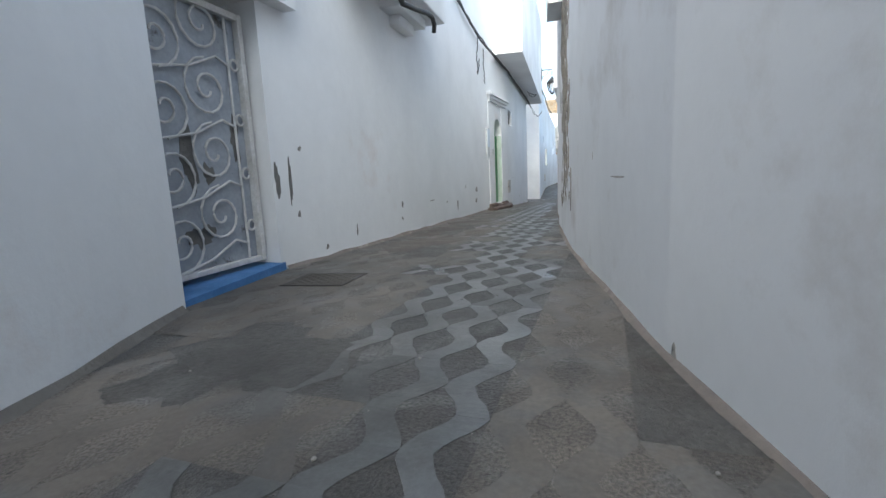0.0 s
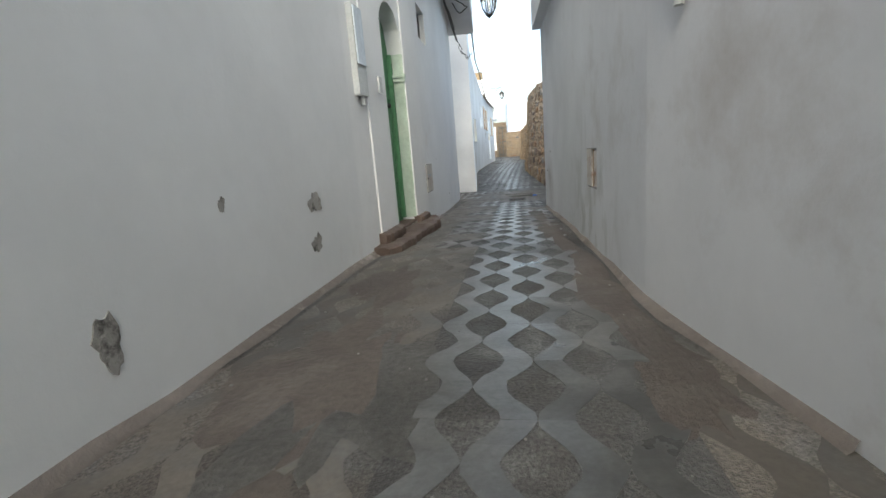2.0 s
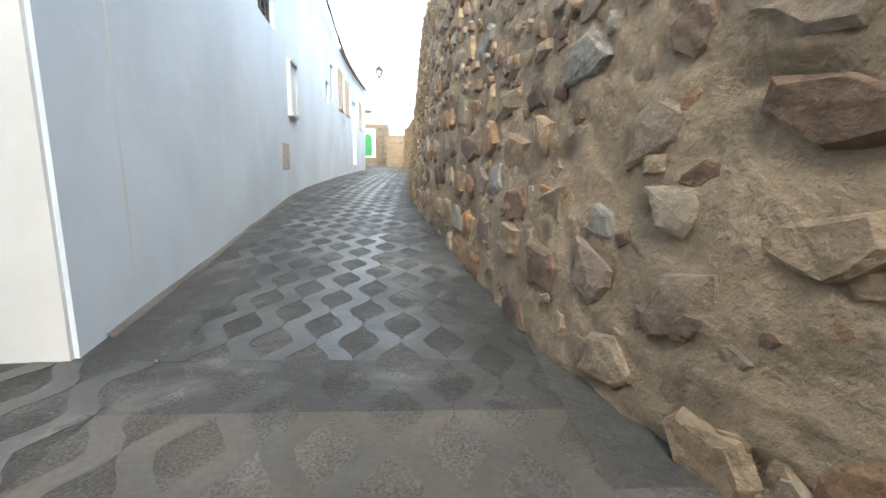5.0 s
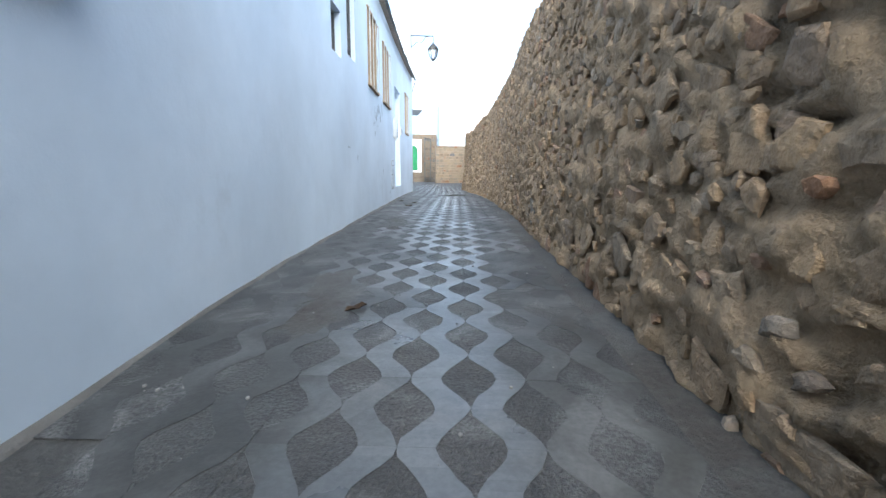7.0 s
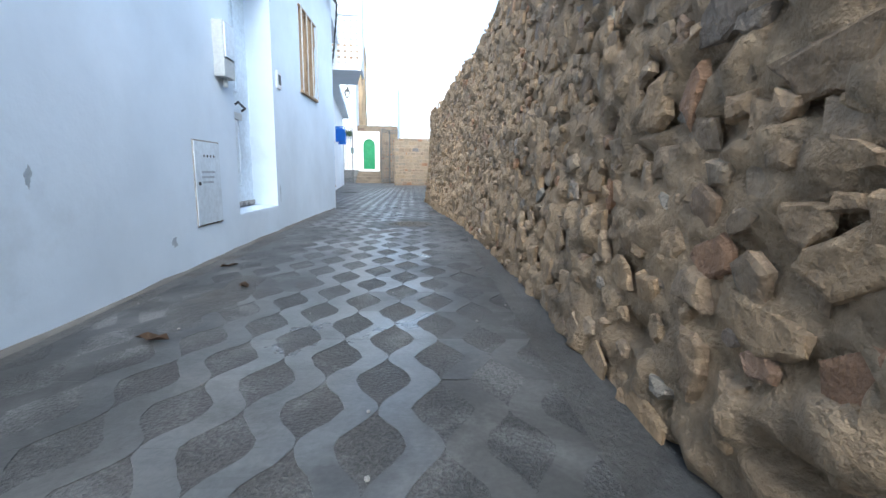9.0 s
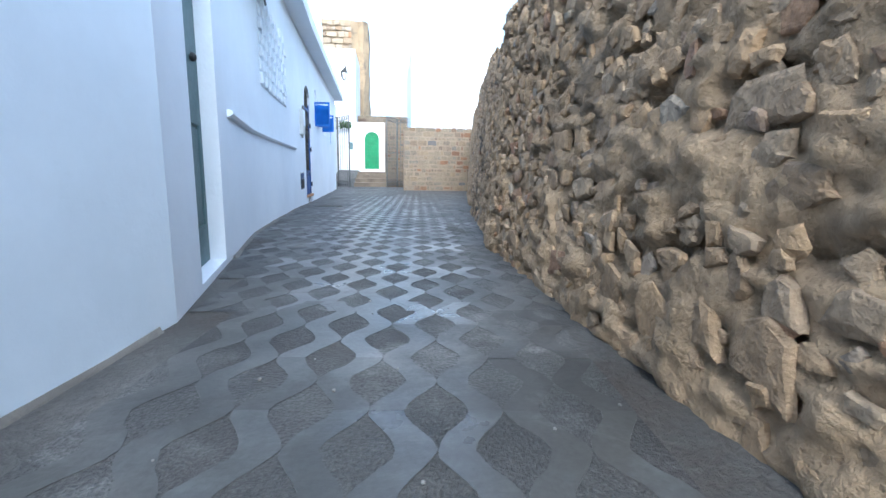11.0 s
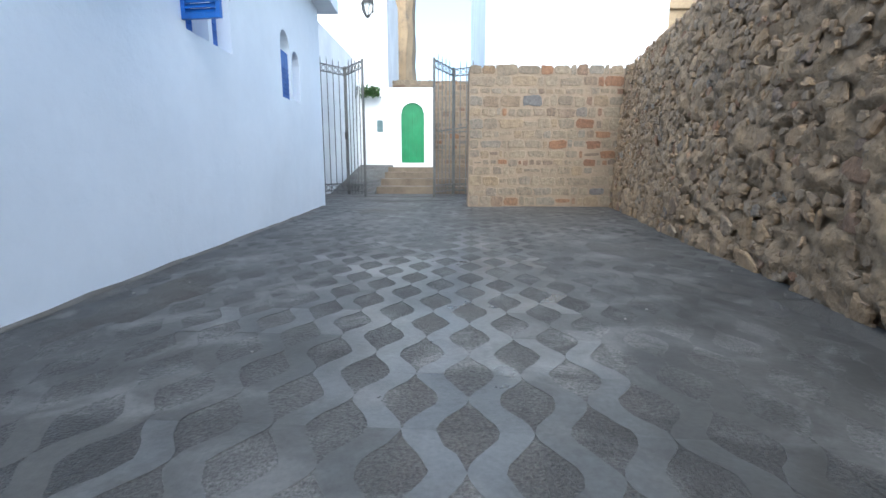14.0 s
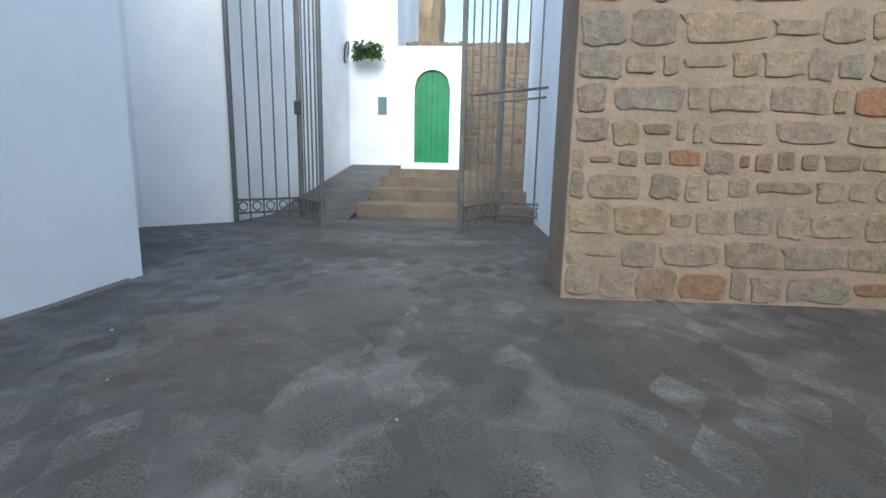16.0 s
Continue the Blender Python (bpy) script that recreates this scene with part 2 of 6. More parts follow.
for tag, grade in (("a", 0), ("b", 1), ("c", 2), ("d", 3), ("far", 0)):
    cut = ((0.46, 0.6), (0.38, 0.53), (0.2, 0.4), (0.3, 0.5))[grade]
    pale = ((0.52, 0.68), (0.5, 0.66), (0.49, 0.64), (0.5, 0.68))[grade]
    wear = BROWN if tag == "d" else WEAR
    own = {"island": 0.1} if tag == "far" else {"vary": 0.1}
    M["band_" + tag] = surface("concrete_band_" + tag, (0.082, 0.083, 0.083), (0.11, 0.112, 0.111), grain=70, broad=3.2, rough=((0.24, 0.44), (0.34, 0.58), (0.45, 0.7), (0.5, 0.75))[grade], bump=0.25, dist=0.004,
                               stain=wear, stain_scale=2.3, stain_cut=cut, speckle=(0.75, 1.2), tone_drift=0.28, smear=(0.112, 0.109, 0.104), smear_cut=pale, **own)
    M["leaf_" + tag] = surface("pebble_aggregate_" + tag, (0.045, 0.042, 0.039), (0.063, 0.059, 0.054), grain=120, broad=4, rough=(0.45, 0.75), bump=1.0, dist=0.008,
                               stain=tuple(q * 0.85 for q in wear), stain_scale=2.3, stain_cut=cut, detail=2.0, speckle=(0.45, 1.75), tone_drift=0.28, smear=(0.112, 0.109, 0.104), smear_cut=pale, **own)
M["iron_white"] = surface("white_painted_iron", (0.62, 0.62, 0.61), (0.5, 0.49, 0.47), grain=60, broad=12, rough=(0.4, 0.6), bump=0.2, stain=(0.2, 0.12, 0.07), stain_scale=9, stain_cut=(0.68, 0.76))
M["iron_grey"] = surface("grey_painted_iron", (0.1, 0.1, 0.098), (0.15, 0.148, 0.142), grain=60, broad=9, rough=(0.45, 0.7), bump=0.2, metal=0.3, stain=(0.16, 0.09, 0.05), stain_scale=8, stain_cut=(0.66, 0.76))
M["sheet_grey"] = surface("grey_blue_sheet", (0.36, 0.39, 0.43), (0.3, 0.33, 0.37), grain=30, broad=3, rough=(0.5, 0.7), bump=0.15,
                          stain=(0.07, 0.065, 0.055), stain_scale=3.2, stain_cut=(0.6, 0.66))
M["blue_floor"] = surface("blue_painted_floor", (0.07, 0.19, 0.42), (0.05, 0.15, 0.34), grain=40, broad=6, rough=(0.5, 0.8), bump=0.3)
M["green_door"] = surface("green_door_paint", (0.07, 0.205, 0.1), (0.088, 0.24, 0.122), grain=40, broad=4, rough=(0.45, 0.65), bump=0.2, stain=(0.04, 0.11, 0.06), stain_scale=4, stain_cut=(0.6, 0.75))
M["green_bright"] = surface("bright_green_paint", (0.012, 0.21, 0.075), (0.01, 0.18, 0.065), grain=40, broad=4, rough=(0.4, 0.6), bump=0.1)
M["green_pale"] = surface("pale_green_wash", (0.5, 0.6, 0.52), (0.44, 0.54, 0.46), grain=30, broad=5, rough=(0.7, 0.9), bump=0.3)
M["slate"] = surface("slate_green_door", (0.12, 0.19, 0.2), (0.09, 0.15, 0.16), grain=40, broad=4, rough=(0.5, 0.7), bump=0.2)
M["blue"] = surface("blue_gloss_paint", (0.02, 0.13, 0.48), (0.015, 0.1, 0.4), grain=40, broad=5, rough=(0.35, 0.55), bump=0.15)
M["blue_door"] = surface("worn_blue_door_paint", (0.018, 0.11, 0.38), (0.012, 0.07, 0.25), grain=40, broad=5, rough=(0.35, 0.6), bump=0.25, stain=(0.012, 0.03, 0.08), stain_scale=5, stain_cut=(0.5, 0.64))
M["blue_dark"] = surface("dark_blue_paint", (0.02, 0.07, 0.2), (0.012, 0.045, 0.13), grain=50, broad=6, rough=(0.4, 0.6), bump=0.2, stain=(0.09, 0.05, 0.03), stain_scale=12, stain_cut=(0.64, 0.74))
M["black"] = surface("black_cable", (0.02, 0.02, 0.02), (0.035, 0.035, 0.035), grain=60, broad=10, rough=(0.45, 0.65), bump=0.1)
# near black: shade of unlit depth put into colour; also used for dark glass
M["gap_shade_and_glass"] = surface("painted_interior_shade_and_glass", (0.02, 0.02, 0.022), (0.03, 0.03, 0.032), grain=20, broad=3, rough=(0.8, 0.9), bump=0.0)
M["bin"] = surface("dark_green_plastic", (0.016, 0.05, 0.032), (0.02, 0.058, 0.038), grain=120, broad=3, rough=(0.45, 0.6), bump=0.15, dist=0.003)
M["rubber"] = surface("black_rubber", (0.015, 0.015, 0.015), (0.025, 0.025, 0.025), grain=80, broad=10, rough=(0.7, 0.85), bump=0.2)
M["steel"] = surface("galvanised_steel", (0.4, 0.4, 0.4), (0.5, 0.5, 0.5), grain=60, broad=10, rough=(0.35, 0.5), bump=0.1, metal=0.7)
M["cast"] = surface("cast_iron", (0.045, 0.042, 0.04), (0.07, 0.064, 0.058), grain=70, broad=8, rough=(0.45, 0.7), bump=0.4, metal=0.4, dist=0.004)
M["cast_worn"] = surface("worn_cast_cover", (0.13, 0.115, 0.1), (0.17, 0.15, 0.13), grain=70, broad=8, rough=(0.45, 0.65), bump=0.3, metal=0.2, dist=0.004)
M["cast_dusty"] = surface("dusty_cast_cover", (0.095, 0.087, 0.078), (0.125, 0.114, 0.102), grain=70, broad=8, rough=(0.6, 0.85), bump=0.3, metal=0.1, dist=0.004)
M["wood"] = surface("weathered_reed", (0.3, 0.2, 0.12), (0.4, 0.29, 0.18), grain=60, broad=14, rough=(0.7, 0.9), bump=0.5)
M["panel_paint"] = surface("painted_panel", (0.7, 0.78, 0.86), (0.65, 0.73, 0.81), grain=30, broad=5, rough=(0.6, 0.8), bump=0.2, stain=(0.5, 0.5, 0.5), stain_scale=7, stain_cut=(0.66, 0.76))
M["panel_rust"] = surface("rusted_panel", (0.6, 0.58, 0.54), (0.5, 0.46, 0.42), grain=30, broad=8, rough=(0.6, 0.8), bump=0.2, stain=(0.28, 0.15, 0.09), stain_scale=9, stain_cut=(0.52, 0.66))
M["plastic"] = surface("grey_plastic_box", (0.55, 0.57, 0.57), (0.5, 0.52, 0.52), grain=50, broad=5, rough=(0.45, 0.6), bump=0.05)
M["terracotta"] = surface("terracotta_edge", (0.42, 0.23, 0.11), (0.33, 0.17, 0.08), grain=40, broad=6, rough=(0.6, 0.8), bump=0.3)
M["steps"] = surface("tan_step_stone", (0.19, 0.15, 0.11), (0.13, 0.1, 0.075), grain=30, broad=3, rough=(0.7, 0.9), bump=0.7, dist=0.02)
M["tan"] = surface("tan_stone_face", (0.4, 0.3, 0.19), (0.32, 0.24, 0.155), grain=30, broad=1.6, rough=(0.8, 0.95), bump=0.8, dist=0.03, stain=(0.2, 0.16, 0.12), stain_scale=1.6, stain_cut=(0.5, 0.65))
M["foliage"] = surface("plant_leaf", (0.04, 0.09, 0.02), (0.06, 0.13, 0.03), grain=40, broad=20, rough=(0.5, 0.7), bump=0.0, island=0.3)
M["bag_blue"] = surface("blue_plastic_scrap", (0.02, 0.16, 0.62), (0.03, 0.22, 0.75), grain=60, broad=20, rough=(0.3, 0.5), bump=0.1)
M["grit"] = surface("pale_grit", (0.3, 0.29, 0.27), (0.18, 0.17, 0.16), grain=60, broad=20, rough=(0.6, 0.8), bump=0.1, island=0.3)
M["leaf_dry"] = surface("dry_leaf", (0.12, 0.075, 0.045), (0.08, 0.05, 0.03), grain=60, broad=20, rough=(0.7, 0.9), bump=0.2)
glass, gn, gl, gp = nodes_of("clear_lamp_glass")
gp.inputs["Base Color"].default_value = (0.9, 0.93, 0.95, 1)
gp.inputs["Roughness"].default_value = 0.08
gp.inputs["Transmission Weight"].default_value = 0.9
gp.inputs["IOR"].default_value = 1.2
M["glass"] = glass

# ---- building helpers ----
GROUND_Y = (-40, -5, 1, 3, 5, 7, 9, 11, 12.3, 14.1, 15, 17, 20, 23.5, 30, 37.6, 45, 60, 120)
GROUND_Z = (-0.02, -0.02, -0.02, -0.06, -0.1, -0.16, -0.21, -0.29, -0.345, -0.43, -0.41, -0.33, -0.23, -0.19, -0.18, -0.24, -0.22, -0.22, -0.22)


def ground_at(y):
    return float(np.interp(y, GROUND_Y, GROUND_Z))


def mesh_of(name, bm, material, smooth=False):
    bmesh.ops.recalc_face_normals(bm, faces=bm.faces)
    me = bpy.data.meshes.new(name)
    bm.to_mesh(me)
    bm.free()
    for m in material if isinstance(material, (list, tuple)) else (material,):
        me.materials.append(m)
    if smooth:
        me.polygons.foreach_set("use_smooth", [True] * len(me.polygons))
    return me


def part(name, bm, material, parent=None, label="", smooth=False):
    ob = new(name, mesh_of(name, bm, material, smooth))
    if parent is not None:
        ob.parent = parent
    if label:
        ob["label"] = label
    return ob


def empty(name, m, label, category, group="", kind=""):
    ob = new(name)
    ob.empty_display_size = 0.1
    ob.matrix_world = m
    return tagged(ob, label, category, group, kind)


def add_box(bm, x0, x1, y0, y1, z0, z1, bevel=0.0, m=None):
    r = bmesh.ops.create_cube(bm, size=1, matrix=Matrix.Translation(((x0 + x1) / 2, (y0 + y1) / 2, (z0 + z1) / 2)) @ Matrix.Diagonal((x1 - x0, y1 - y0, z1 - z0, 1)))
    vs = r["verts"]
    if bevel:
        es = list({e for v in vs for e in v.link_edges})
        out = bmesh.ops.bevel(bm, geom=es, offset=bevel, segments=2, affect="EDGES", profile=0.6)
        vs = list({v for f in out["faces"] for v in f.verts} | {v for v in vs if v.is_valid})
    if m is not None:
        bmesh.ops.transform(bm, matrix=m, verts=vs)
    return bm


def box_bm(*a, **k):
    return add_box(bmesh.new(), *a, **k)


def add_tube(bm, pts, r, sides=8, closed=False):
    """A round bar along a line of points."""
    pts = [Vector(p) for p in pts]
    rings = []
    n = len(pts)
    for i, p in enumerate(pts):
        a = pts[(i - 1) % n] if (i or closed) else p
        b = pts[(i + 1) % n] if (i < n - 1 or closed) else p
        d = (b - a).normalized()
        u = d.cross(Vector((0, 0, 1)))
        if u.length < 1e-3:
            u = d.cross(Vector((0, 1, 0)))
        u.normalize()
        v = d.cross(u)
        rr = r[i] if isinstance(r, (list, tuple)) else r
        rings.append([bm.verts.new(p + (u * math.cos(k * math.tau / sides) + v * math.sin(k * math.tau / sides)) * rr) for k in range(sides)])
    for i in range(n if closed else n - 1):
        a, b = rings[i], rings[(i + 1) % n]
        for k in range(sides):
            bm.faces.new((a[k], a[(k + 1) % sides], b[(k + 1) % sides], b[k]))
    if not closed:
        bm.faces.new(rings[0][::-1])
        bm.faces.new(rings[-1])
    return bm


def tube(pts, r, sides=8, closed=False):
    return add_tube(bmesh.new(), pts, r, sides, closed)


def add_lathe(bm, profile, sides=16, m=None):
    """A turned shape from (radius, height) pairs."""
    rings = []
    for r, z in profile:
        rings.append([bm.verts.new((r * math.cos(k * math.tau / sides), r * math.sin(k * math.tau / sides), z)) for k in range(sides)])
    for a, b in zip(rings, rings[1:]):
        for k in range(sides):
            bm.faces.new((a[k], a[(k + 1) % sides], b[(k + 1) % sides], b[k]))
    bm.faces.new(rings[0][::-1])
    bm.faces.new(rings[-1])
    if m is not None:
        bmesh.ops.transform(bm, matrix=m, verts=[v for ring in rings for v in ring])
    return bm


def add_prism(bm, outline, z0, z1, m=None):
    """An upright prism over a plan outline."""
    lo = [bm.verts.new((x, y, z0)) for x, y in outline]
    hi = [bm.verts.new((x, y, z1)) for x, y in outline]
    n = len(outline)
    bm.faces.new(lo[::-1])
    bm.faces.new(hi)
    for i in range(n):
        bm.faces.new((lo[i], lo[(i + 1) % n], hi[(i + 1) % n], hi[i]))
    if m is not None:
        bmesh.ops.transform(bm, matrix=m, verts=lo + hi)
    return bm


class Line:
    """A wall's foot line in plan. right: the alley lies to the right of the way the points go."""

    def __init__(self, pts, right):
        self.p = [Vector((x, y)) for x, y in pts]
        self.s = [0.0]
        for a, b in zip(self.p, self.p[1:]):
            self.s.append(self.s[-1] + (b - a).length)
        self.sign = 1 if right else -1

    def seg(self, s):
        for i in range(len(self.p) - 1):
            if s <= self.s[i + 1] or i == len(self.p) - 2:
                return i

    def at(self, s, off=0.0):
        """The plan point at s along, off metres into the wall."""
        i = self.seg(s)
        d = (self.p[i + 1] - self.p[i]).normalized()
        n = self.normal(s)
        return self.p[i] + d * (s - self.s[i]) - n * off

    def normal(self, s):
        """Towards the alley, turning evenly past the corners."""
        i = self.seg(s)
        d = (self.p[i + 1] - self.p[i]).normalized()
        return Vector((d.y, -d.x)) * self.sign

    def of_y(self, y):
        for i, (a, b) in enumerate(zip(self.p, self.p[1:])):
            if min(a.y, b.y) - 1e-4 <= y <= max(a.y, b.y) + 1e-4 and abs(b.y - a.y) > 1e-6:
                return self.s[i] + (y - a.y) / (b.y - a.y) * (b - a).length
        raise ValueError(y)

    def stand(self, s, z=0.0, off=0.0):
        """A pose on the wall's face: local x along it, y into it, z up."""
        p, n = self.at(s, off), self.normal(s)
        m = Matrix.Identity(4)
        along = Vector((-n.y, n.x))
        m.col[0][:3] = (along.x, along.y, 0)
        m.col[1][:3] = (-n.x, -n.y, 0)
        m.col[2][:3] = (0, 0, 1)
        if m.to_3x3().determinant() < 0:
            m.col[0][:3] = (-along.x, -along.y, 0)
        m.translation = (p.x, p.y, z)
        return m


def arch_top(o, s):
    if not o.get("arch"):
        return o["z1"]
    half = (o["s1"] - o["s0"]) / 2
    u = min(1.0, abs(s - (o["s0"] + o["s1"]) / 2) / half)
    return o["z1"] - o["arch"] * (1 - math.sqrt(max(0.0, 1 - u * u)))


def wall_run(name, line, top, thick, openings, material, label, sink=0.25):
    """A wall of real thickness along a line, with openings that go through it."""
    bm = bmesh.new()
    cuts = set(line.s)
    for o in openings:
        k = 14 if o.get("arch") else 1
        cuts |= {o["s0"] + (o["s1"] - o["s0"]) * i / k for i in range(k + 1)}
    total = line.s[-1]
    cuts |= {total * i / max(1, int(total / 0.6)) for i in range(max(1, int(total / 0.6)) + 1)}
    cuts = sorted(cuts)
    cuts = [c for i, c in enumerate(cuts) if i == 0 or c - cuts[i - 1] > 1e-4]

    def v(s, z, off):
        p = line.at(s, off)
        return bm.verts.new((p.x, p.y, z))

    def quad(*c):
        bm.faces.new([v(*q) for q in c])

    for a, b in zip(cuts, cuts[1:]):
        mid = (a + b) / 2
        own = sorted((o for o in openings if o["s0"] < mid < o["s1"]), key=lambda o: o["z0"])
        ga, gb = ground_at(line.at(a).y) - sink, ground_at(line.at(b).y) - sink
        lows, spans = (ga, gb), []
        for o in own:
            spans.append((lows, (o["z0"], o["z0"])))
            lows = (arch_top(o, a), arch_top(o, b))
        spans.append((lows, (top(a), top(b))))
        for (za, zb), (ya, yb) in spans:
            quad((a, za, 0), (b, zb, 0), (b, yb, 0), (a, ya, 0))
            quad((b, zb, thick), (a, za, thick), (a, ya, thick), (b, yb, thick))
        quad((a, top(a), 0), (b, top(b), 0), (b, top(b), thick), (a, top(a), thick))
        for o in own:
            quad((a, o["z0"], 0), (a, o["z0"], thick), (b, o["z0"], thick), (b, o["z0"], 0))
            quad((a, arch_top(o, a), 0), (b, arch_top(o, b), 0), (b, arch_top(o, b), thick), (a, arch_top(o, a), thick))
    for o in openings:
        for s in (o["s0"], o["s1"]):
            quad((s, o["z0"], 0), (s, arch_top(o, s), 0), (s, arch_top(o, s), thick), (s, o["z0"], thick))
    for s in (0.0, total):
        g = ground_at(line.at(s).y) - sink
        quad((s, g, 0), (s, top(s), 0), (s, top(s), thick), (s, g, thick))
    bmesh.ops.remove_doubles(bm, verts=bm.verts, dist=1e-4)
    ob = part(name, bm, material)
    return tagged(ob, label, "wall", kind="structure")


def slab(name, outline, z0, z1, material, label, category="roof"):
    bm = add_prism(bmesh.new(), outline, z0, z1)
    return tagged(part(name, bm, material), label, category, kind="structure")


def blob(n, rx, rz, rough, rng):
    """An uneven closed outline."""
    ph = [rng.uniform(0, math.tau) for _ in range(4)]
    out = []
    for i in range(n):
        a = i * math.tau / n
        r = 1 + rough * (math.sin(2 * a + ph[0]) * 0.5 + math.sin(3 * a + ph[1]) * 0.4 + math.sin(7 * a + ph[2]) * 0.3 + rng.uniform(-0.3, 0.3))
        out.append((rx * r * math.cos(a), rz * r * math.sin(a)))
    return out


def wall_patch(wall, line, y, z, rx, rz, seed, material, name="bare_patch", rough=0.35, proud=0.003, n=26, label="", s=None):
    """A thin flake or bare spot of uneven outline lying on a wall's face."""
    rng = random.Random(seed)
    m = line.stand(line.of_y(y) if s is None else s, z)
    bm = bmesh.new()
    o = blob(n, rx, rz, rough, rng)
    front = [bm.verts.new(m @ Vector((x, -proud, h))) for x, h in o]
    back = [bm.verts.new(m @ Vector((x * 1.02, 0.004, h * 1.02))) for x, h in o]
    bm.faces.new(front)
    for i in range(n):
        bm.faces.new((front[i], back[i], back[(i + 1) % n], front[(i + 1) % n]))
    return part(name, bm, material, wall, label)


# ---- ground ----
bm = bmesh.new()
xs = (-60, -20, -8, -5, -4, -3, -2.5, -2, -1.5, -1, -0.5, 0, 0.5, 1, 1.5, 2, 2.5, 3, 4, 5, 8, 20, 60)
ys = sorted({-60, -20, -8, *GROUND_Y[1:-1], *np.arange(-4, 52, 1.0).round(3).tolist(), 70, 120, 300})
grid = [[bm.verts.new((x, y, ground_at(y))) for x in xs] for y in ys]
for a, b in zip(grid, grid[1:]):
    for i in range(len(xs) - 1):
        bm.faces.new((a[i], a[i + 1], b[i + 1], b[i]))
tagged(part("ground", bm, M["cement"]), "worn grey brown cement ground of the alley", "ground", kind="structure")

# ---- white houses on the west side ----
LINE_A0 = Line([(-1.05, -3.0), (-1.3, 0.7), (-1.68, 1.63)], True)
LINE_A = Line([(-1.81, 2.5), (-1.77, 3.0), (-1.68, 5.2), (-1.63, 7.2), (-1.58, 8.2), (-1.41, 9.9), (-1.345, 11.6), (-1.35, 13.6)], True)
LINE_SIDE = Line([(-1.35, 13.6), (-4.6, 13.75)], True)
LINE_BF = Line([(-4.6, 15.1), (-1.105, 15.033)], True)
LINE_B = Line([(-1.09, 15.05), (-1.13, 17.0), (-1.18, 19.3), (-1.16, 20.3), (-1.12, 21.3), (-1.03, 22.3), (-0.95, 23.5), (-0.84, 25.3), (-0.74, 27.0), (-0.58, 29.0), (-0.46, 30.2)], True)
LINE_C = Line([(-0.46, 30.2), (-0.88, 32.6), (-0.985, 33.7), (-1.11, 35.5), (-1.18, 37.0), (-1.275, 40.0), (-1.4, 43.2)], True)
LINE_C2 = Line([(-1.4, 43.2), (-2.66, 43.5), (-2.66, 44.9), (-2.13, 45.45), (-2.02, 49.4)], True)


def opening(line, y0, y1, z0, z1, arch=0.0):
    s = sorted((line.of_y(y0), line.of_y(y1)))
    return {"s0": s[0], "s1": s[1], "z0": z0, "z1": z1, "arch": arch}


wall_a0 = wall_run("wall_west_near", LINE_A0, lambda s: 3.5, 0.4, [], M["plaster_a"], "grey white limewashed house wall beside an iron door")
door_a = opening(LINE_A, 8.88, 9.42, -0.14, 1.5, 0.27)
vent_a = opening(LINE_A, 10.1, 10.52, 1.48, 1.78)
wall_a = wall_run("wall_west_long", LINE_A, lambda s: 3.5, 0.4, [door_a, vent_a], M["plaster_a"], "long grey white limewashed house wall with chips")
wall_side = wall_run("wall_side_street", LINE_SIDE, lambda s: 3.5, 0.4, [], M["plaster_a"], "white house wall along a side street")
wall_bf = wall_run("wall_west_corner", LINE_BF, lambda s: 3.6, 0.4, [], M["white"], "white painted house front facing the side street")
B_TOP_Y, B_TOP_Z = (15, 17, 20.7, 23, 24.8, 31), (3.7, 3.5, 3.1, 2.65, 2.46, 2.5)
b_open = [opening(LINE_B, 15.6, 15.82, 1.2, 1.46, 0.08), opening(LINE_B, 17.95, 18.7, 1.43, 1.77), opening(LINE_B, 22.95, 23.3, 1.3, 1.95), opening(LINE_B, 24.05, 24.75, 1.26, 2.05),
          opening(LINE_B, 25.3, 26.05, 1.26, 2.02), opening(LINE_B, 26.87, 27.7, 0.03, 1.75), opening(LINE_B, 28.6, 29.25, 1.12, 1.9), opening(LINE_B, 22.38, 22.7, 1.2, 1.56)]
wall_b = wall_run("wall_west_blue", LINE_B, lambda s: float(np.interp(LINE_B.at(s).y, B_TOP_Y, B_TOP_Z)), 0.35, b_open, M["plaster_b"], "pale blue limewashed house wall with small windows")
c_open = [opening(LINE_C, 30.6, 31.2, -0.15, 1.62, 0.2), opening(LINE_C, 36.76, 37.52, -0.12, 1.78, 0.3),
          opening(LINE_C, 38.2, 38.5, 1.2, 1.92, 0.14), opening(LINE_C, 38.56, 38.86, 1.2, 1.8, 0.14), opening(LINE_C, 39.52, 39.82, 1.16, 1.84, 0.14), opening(LINE_C, 39.88, 40.2, 1.16, 1.76, 0.14),
          opening(LINE_C, 41.42, 41.74, 1.04, 1.72, 0.14), opening(LINE_C, 41.82, 42.11, 1.06, 1.6, 0.13)]
wall_c = wall_run("wall_west_bright", LINE_C, lambda s: 2.5, 0.35, c_open, M["plaster_c"], "bright white blue limewashed house wall with arched windows")
wall_c2 = wall_run("wall_west_gate", LINE_C2, lambda s: 3.1, 0.3, [], M["white"], "white house wall behind the iron gate")

